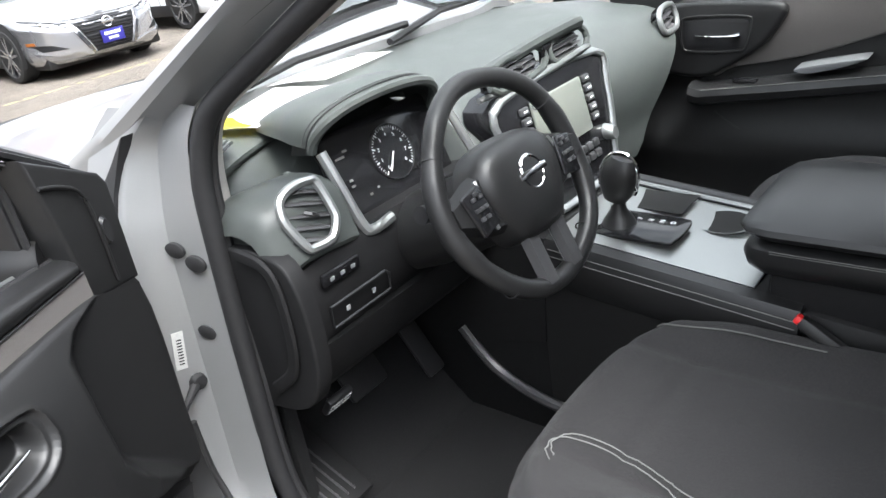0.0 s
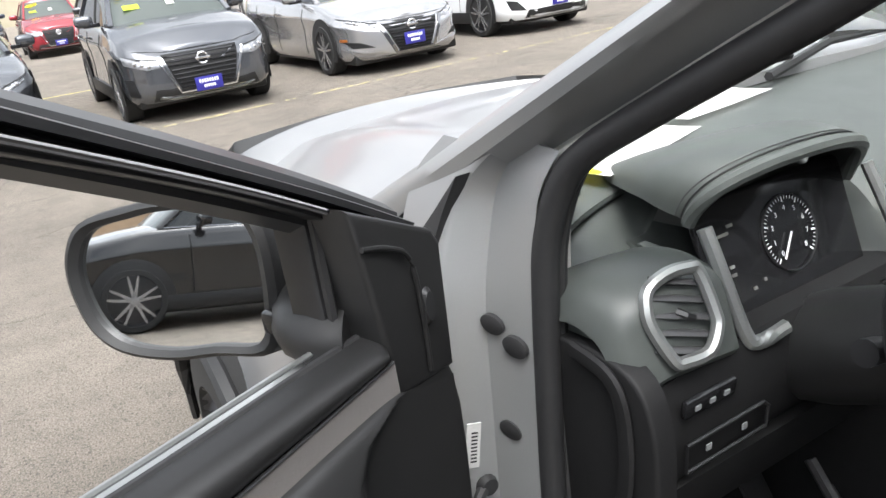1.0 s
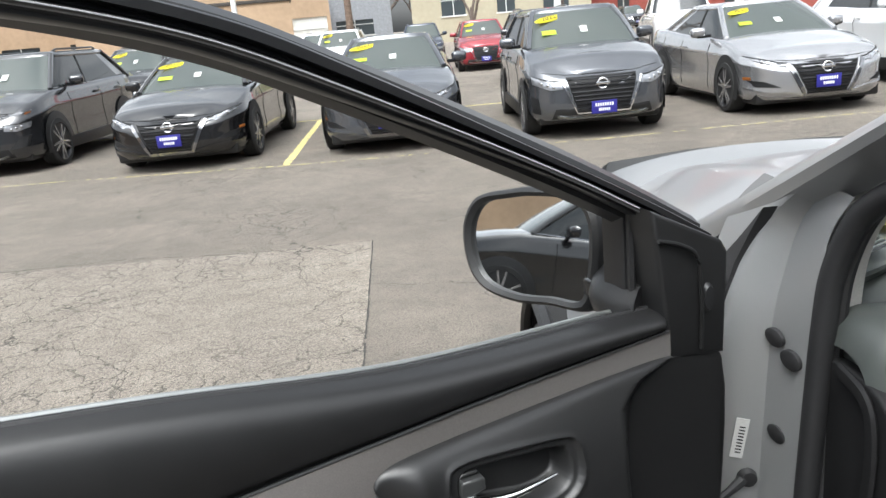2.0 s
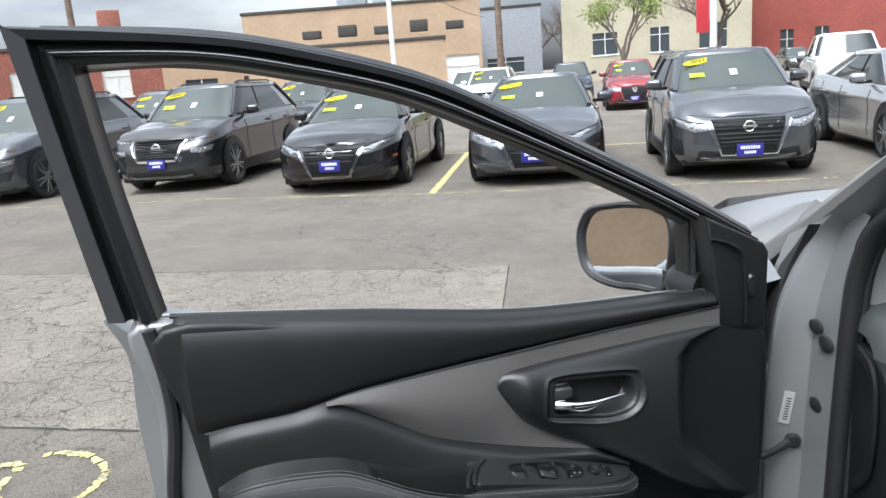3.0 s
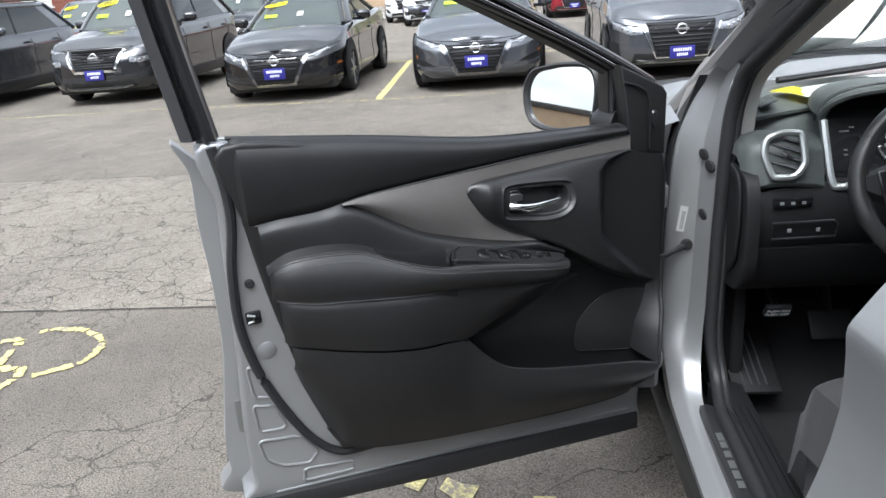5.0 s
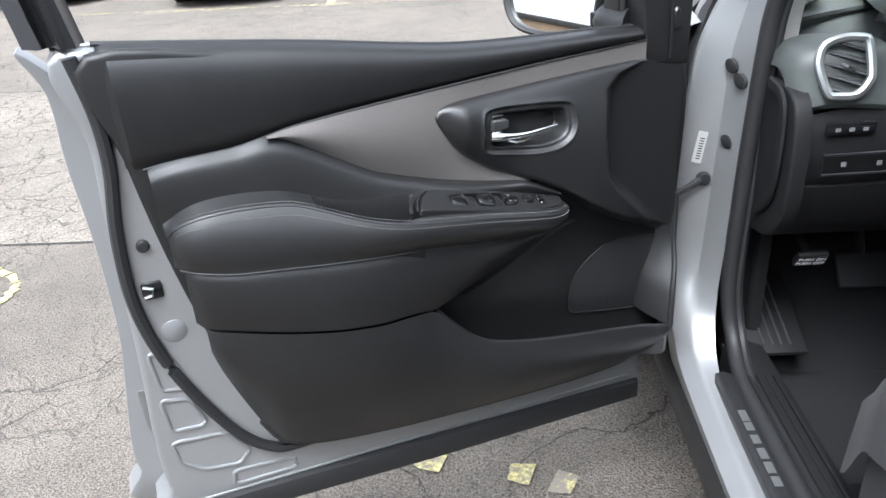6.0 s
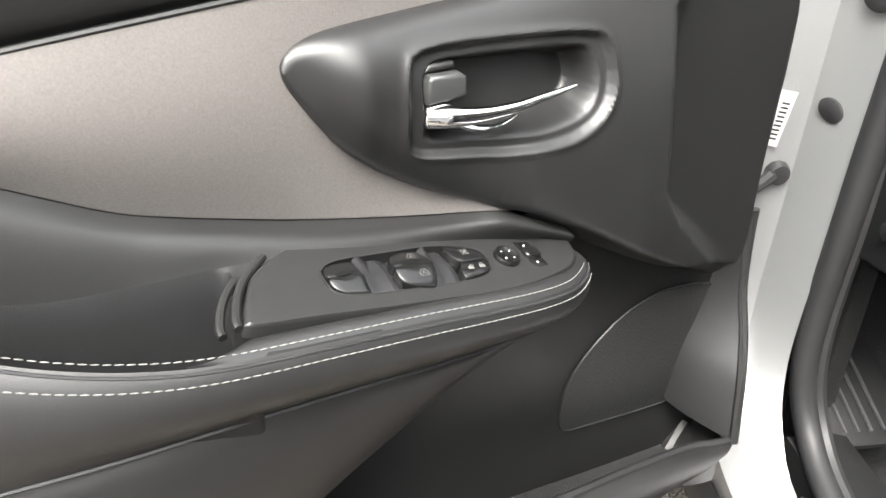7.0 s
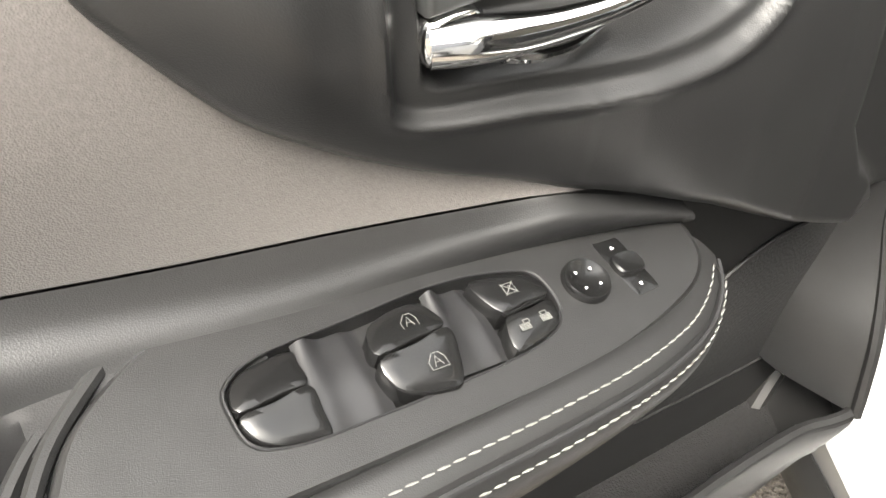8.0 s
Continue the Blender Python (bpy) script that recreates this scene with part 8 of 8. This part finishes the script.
def lid_pad(z0, z1, crown, y0, r):
    """A soft pad with rolled edges, from z0 to z1."""
    rings = []
    for y, w, k in ((y0, 0.78, 0.35), (y0 - r * 0.3, 0.92, 0.75), (y0 - r, 1.0, 1.0), (-0.85, 1.0, 1.0), (-1.12, 1.0, 1.0)):
        zm = (z0 + z1) / 2
        pr = ((-0.138, z0), (-0.15, z0 + (z1 - z0) * 0.25), (-0.153, zm), (-0.148, z1 - (z1 - z0) * 0.2), (-0.13, z1), (-0.06, z1 + crown * 0.7), (0.01, z1 + crown), (0.09, z1 + crown * 0.6), (0.155, z1), (0.172, zm), (0.16, z0))
        rings.append([Vector((x * w, y, zm + (z - zm) * k)) for x, z in pr])
    return loft(rings)


lid = kp("console_lid", lid_pad(0.897, 0.925, 0.012, -0.655, 0.05), M_soft, None, "padded vinyl armrest lid")
kp("lid_body", lid_pad(0.838, 0.895, 0.0, -0.66, 0.04), M_soft, lid, "padded vinyl body of the armrest")
for dz in (0.0, 0.006):
    kp("lid_stitching", tube([(-0.1555, y, 0.884 + dz * 0.6) for y in np.linspace(-0.71, -1.1, 8)], 0.0007, 5), M_thread, lid)
kp("bin", box(-0.13, -1.13, 0.7, 0.16, -0.7, 0.842, 0.02), M_trimdull)
cpart("tunnel_trim", tube(spline([(-0.155, -0.06, 0.58), (-0.16, -0.14, 0.5), (-0.17, -0.25, 0.465), (-0.175, -0.36, 0.455)], 6), 0.012, 8), M_frame)
cpart("tunnel", box(-0.15, -0.35, 0.34, 0.17, 0.3, 0.8, 0.03), M_trimdull)
cpart("console_flank", loft([[Vector((x, y, z)) for y, z in ((-0.3, 0.84), (-0.28, 0.6), (0.1, 0.5), (0.1, 0.88))] for x in (-0.155, 0.19)]), M_trimdull)

# driver seat
seat = thing("driver_seat", Matrix(), "charcoal cloth driver seat with pale stitching", "car seat")


def sp_(name, bm, material, parent=None, label=""):
    return part(name, bm, material, parent or seat, label)


def cushion(a, b):
    x = -0.67 + 0.52 * a
    c = abs(2 * a - 1)
    y = -0.455 - 0.51 * b
    bol = smooth01(0.55, 0.85, c)
    front = (1 - smooth01(0.0, 0.16, b))
    z = 0.745 - 0.012 * math.sin(math.pi * b) + 0.035 * bol * smooth01(0.05, 0.5, b) * (1 - 0.4 * b) - 0.09 * front**2 - 0.12 * smooth01(0.9, 1.0, c) ** 1.5
    z -= 0.006 * math.exp(-(((c - 0.56) / 0.025) ** 2)) + 0.004 * math.exp(-(((b - 0.36) / 0.02) ** 2)) * (c < 0.56)
    y -= 0.085 * c**3 * (1 - smooth01(0.0, 0.5, b))
    return Vector((x, y, z))


cu = sp_("cushion", sheet(cushion, 48, 40), M_seat, None, "charcoal cloth cushion")
sp_("cushion_base", loft([[Vector((x * s - 0.4, y, z)) for x, y in ((-0.245, -0.56), (-0.19, -0.5), (0.19, -0.5), (0.235, -0.56), (0.235, -0.95), (-0.245, -0.95))] for s, z in ((0.96, 0.42), (1.0, 0.5), (1.0, 0.65))]), M_seat)
def on_cushion(x, y):
    """The cushion's surface over a place of the plan."""
    a = (x + 0.67) / 0.52
    return min((cushion(a, k / 160) for k in range(161)), key=lambda q: abs(q.y - y)) + Vector((0, 0, 0.002))


for d in (0.0, 0.011):
    line = [(-0.578 + d, -0.556), (-0.557 + d, -0.536 - d * 0.3), (-0.53 + d, -0.545 - d * 0.6), (-0.521 + d, -0.58), (-0.522 + d, -0.62), (-0.531 + d, -0.664), (-0.545 + d, -0.705), (-0.557 + d, -0.74), (-0.565 + d, -0.82), (-0.568 + d, -0.92)]
    sp_("stitching", tube([on_cushion(q.x, q.y) for q in spline([(*p, 0) for p in line], 5)], 0.0011, 5), M_seatthread, cu, "pale stitching along the bolster")
sp_("far_piping", tube([cushion(0.9, t) + Vector((0, 0, 0.002)) for t in np.linspace(0.1, 0.7, 30)], 0.0014, 5), M_thread, cu)
sp_("backrest", loft([[Vector((x * w - 0.4, y - 0.18 * (z - 0.6), z)) for x, y in ((-0.25, -0.99), (-0.19, -0.96), (-0.14, -1.0), (0.14, -1.0), (0.19, -0.96), (0.25, -0.99), (0.24, -1.12), (-0.24, -1.12))] for z, w in ((0.58, 0.9), (0.7, 1.0), (0.95, 1.02), (1.15, 0.95), (1.24, 0.8))]), M_seat, None, "cloth backrest")
sp_("rail", box(-0.62, -0.95, 0.36, -0.18, -0.45, 0.43, 0.01), M_satin)
bk = sp_("belt_buckle", moved(box(-0.016, -0.045, -0.01, 0.016, 0.05, 0.01, 0.005), Matrix.Translation((-0.168, -0.806, 0.757)) @ pose(0, 0, 0, 32, 20, 6)), M_plastic, None, "black belt buckle with a red button")
sp_("button", moved(box(-0.012, 0.046, -0.007, 0.012, 0.058, 0.007, 0.003), Matrix.Translation((-0.168, -0.806, 0.757)) @ pose(0, 0, 0, 32, 20, 6)), M_red, bk, "red release button")
seat2 = thing("passenger_seat", Matrix(), "charcoal cloth passenger seat beyond the console", "car seat")
part("cushion", sheet(lambda a, b: cushion(a, b) + Vector((0.8, 0, 0)), 24, 20), M_seat, seat2)
part("seat_base", box(0.16, -0.95, 0.36, 0.64, -0.45, 0.55, 0.04), M_seat, seat2)
part("backrest", loft([[Vector((x * w + 0.4, y - 0.18 * (z - 0.6), z)) for x, y in ((-0.25, -0.99), (-0.19, -0.96), (-0.14, -1.0), (0.14, -1.0), (0.19, -0.96), (0.25, -0.99), (0.24, -1.12), (-0.24, -1.12))] for z, w in ((0.58, 0.9), (0.7, 1.0), (0.95, 1.02), (1.15, 0.95), (1.24, 0.8))]), M_seat, seat2)

# inside of the far door
fd = cpart("far_door_panel", sheet(lambda a, b: Vector((0.755 + 0.03 * b - 0.03 * math.exp(-(((b - 0.42) / 0.1) ** 2)), 0.02 - 1.25 * a, 0.4 + 0.74 * b)), 20, 24), M_plastic, None, "black inner panel of the closed far door")
cpart("far_insert", slab(arc([(-0.27, 0.91), (-0.338, 0.926), (-0.478, 0.949), (-0.58, 0.975), (-0.7, 1.013), (-0.9, 1.06), (-1.15, 1.09), (-1.16, 1.15), (-0.7, 1.15), (-0.3, 1.14), (-0.2, 1.1)], 4), 0.8, 0.764, 0.004, 2, "yz"), M_fabric, fd, "grey woven insert")
far_bz = arc([(-0.12, 1.06), (-0.195, 1.096), (-0.3, 1.1), (-0.43, 1.094), (-0.466, 1.08), (-0.462, 1.052), (-0.414, 0.987), (-0.33, 0.931), (-0.25, 0.9), (-0.13, 0.92), (-0.09, 1.0)], 4)
bzl = cpart("far_handle_bezel", slab(far_bz, 0.8, 0.742, 0.018, 4, "yz"), M_soft, fd, "black moulded handle surround")
cpart("far_handle_cup", slab(arc([(-0.215, 1.04), (-0.23, 1.052), (-0.36, 1.053), (-0.378, 1.04), (-0.366, 0.99), (-0.34, 0.98), (-0.235, 0.979), (-0.217, 0.992)], 4), 0.75, 0.7408, 0.003, 2, "yz"), M_satin, bzl, "hollow behind the handle")
cpart("far_cup_rim", tube([(0.741, y, z) for y, z in arc([(-0.205, 1.04), (-0.225, 1.06), (-0.365, 1.061), (-0.388, 1.043), (-0.374, 0.984), (-0.345, 0.972), (-0.23, 0.971), (-0.207, 0.988)], 4)], 0.003, 6, True, up=(1, 0, 0)), M_soft, bzl)
cpart("far_handle", tube(spline([(0.735, -0.245, 1.013), (0.73, -0.29, 1.012), (0.728, -0.34, 1.013), (0.73, -0.362, 1.016)], 4), [0.003 + 0.004 * smooth01(0.55, 0.95, i / 12) for i in range(13)], 8), M_chrome, bzl, "chrome inner handle")
cpart("far_armrest", loft([[Vector((x, y, z + dz)) for x, z in ((0.775, 0.045), (0.73, 0.047), (0.705, 0.04), (0.697, 0.022), (0.702, 0.004), (0.72, -0.006), (0.775, -0.01))] for y, dz in ((-0.235, 0.845), (-0.262, 0.838), (-0.32, 0.845), (-0.5, 0.864), (-0.7, 0.888), (-0.9, 0.92), (-1.15, 0.95))]), M_soft, fd, "black far armrest")
cpart("far_stitching", tube([(0.7, y, 0.878 + (-0.27 - y) * 0.117) for y in np.linspace(-0.27, -1.1, 20)], 0.001, 5), M_thread, fd)
cpart("far_switches", box(0.715, -0.41, 0.897, 0.74, -0.35, 0.903, 0.002), M_gloss, fd)
cpart("far_pull", slab(arc([(-0.5, 0.935), (-0.53, 0.925), (-0.6, 0.94), (-0.66, 0.962), (-0.58, 0.952)], 4), 0.775, 0.71, 0.003, 2, "yz"), M_printgrey, fd, "grey pull handle")
cpart("far_pocket_seam", tube(spline([(0.748, -0.29, 0.81), (0.752, -0.35, 0.765), (0.754, -0.42, 0.748), (0.755, -0.55, 0.745), (0.756, -0.8, 0.765)], 6), 0.002, 5), M_rubber, fd)

# papers on the dashboard
def paper(pts, name, material, label, lift=0.0):
    bm = bmesh.new()
    a, b, c, d = [Vector(p) for p in pts]
    n = 10
    g = [[bm.verts.new(a.lerp(b, i / n).lerp(d.lerp(c, i / n), j / n) + Vector((0, 0, lift + 0.004 * math.sin(3 * i / n + 2 * j / n)))) for j in range(n + 1)] for i in range(n + 1)]
    for i in range(n):
        for j in range(n):
            bm.faces.new((g[i][j], g[i + 1][j], g[i + 1][j + 1], g[i][j + 1]))
    bmesh.ops.solidify(bm, geom=bm.faces[:], thickness=0.0006)
    return part(name, bm, material)


def pz(x, y):
    return (x, y, 1.146 + 0.0 * y)


sh = tagged(paper([pz(-0.545, 0.12), pz(-0.487, 0.03), pz(-0.215, 0.118), pz(-0.28, 0.23)], "paper_sheet", M_paper, "", 0.002), "white printed sheet with a yellow end on the dashboard", "paper sheet")
yl = paper([pz(-0.544, 0.12), pz(-0.495, 0.042), pz(-0.43, 0.075), pz(-0.475, 0.158)], "yellow_end", M_yellow, "", 0.005)
yl.parent = sh
sh2 = tagged(paper([pz(-0.3, 0.26), pz(-0.225, 0.135), pz(0.03, 0.175), pz(-0.03, 0.3)], "paper_sheet", M_paper, "", 0.008), "white printed sheet lying on the dashboard", "paper sheet")
for k in range(4):
    pr = paper([pz(-0.22 + k * 0.05, 0.27 - k * 0.006), pz(-0.2 + k * 0.05, 0.245 - k * 0.006), pz(-0.17 + k * 0.05, 0.25 - k * 0.006), pz(-0.19 + k * 0.05, 0.275 - k * 0.006)], "print_block", M_printgrey, "", 0.0105)
    pr.parent = sh2
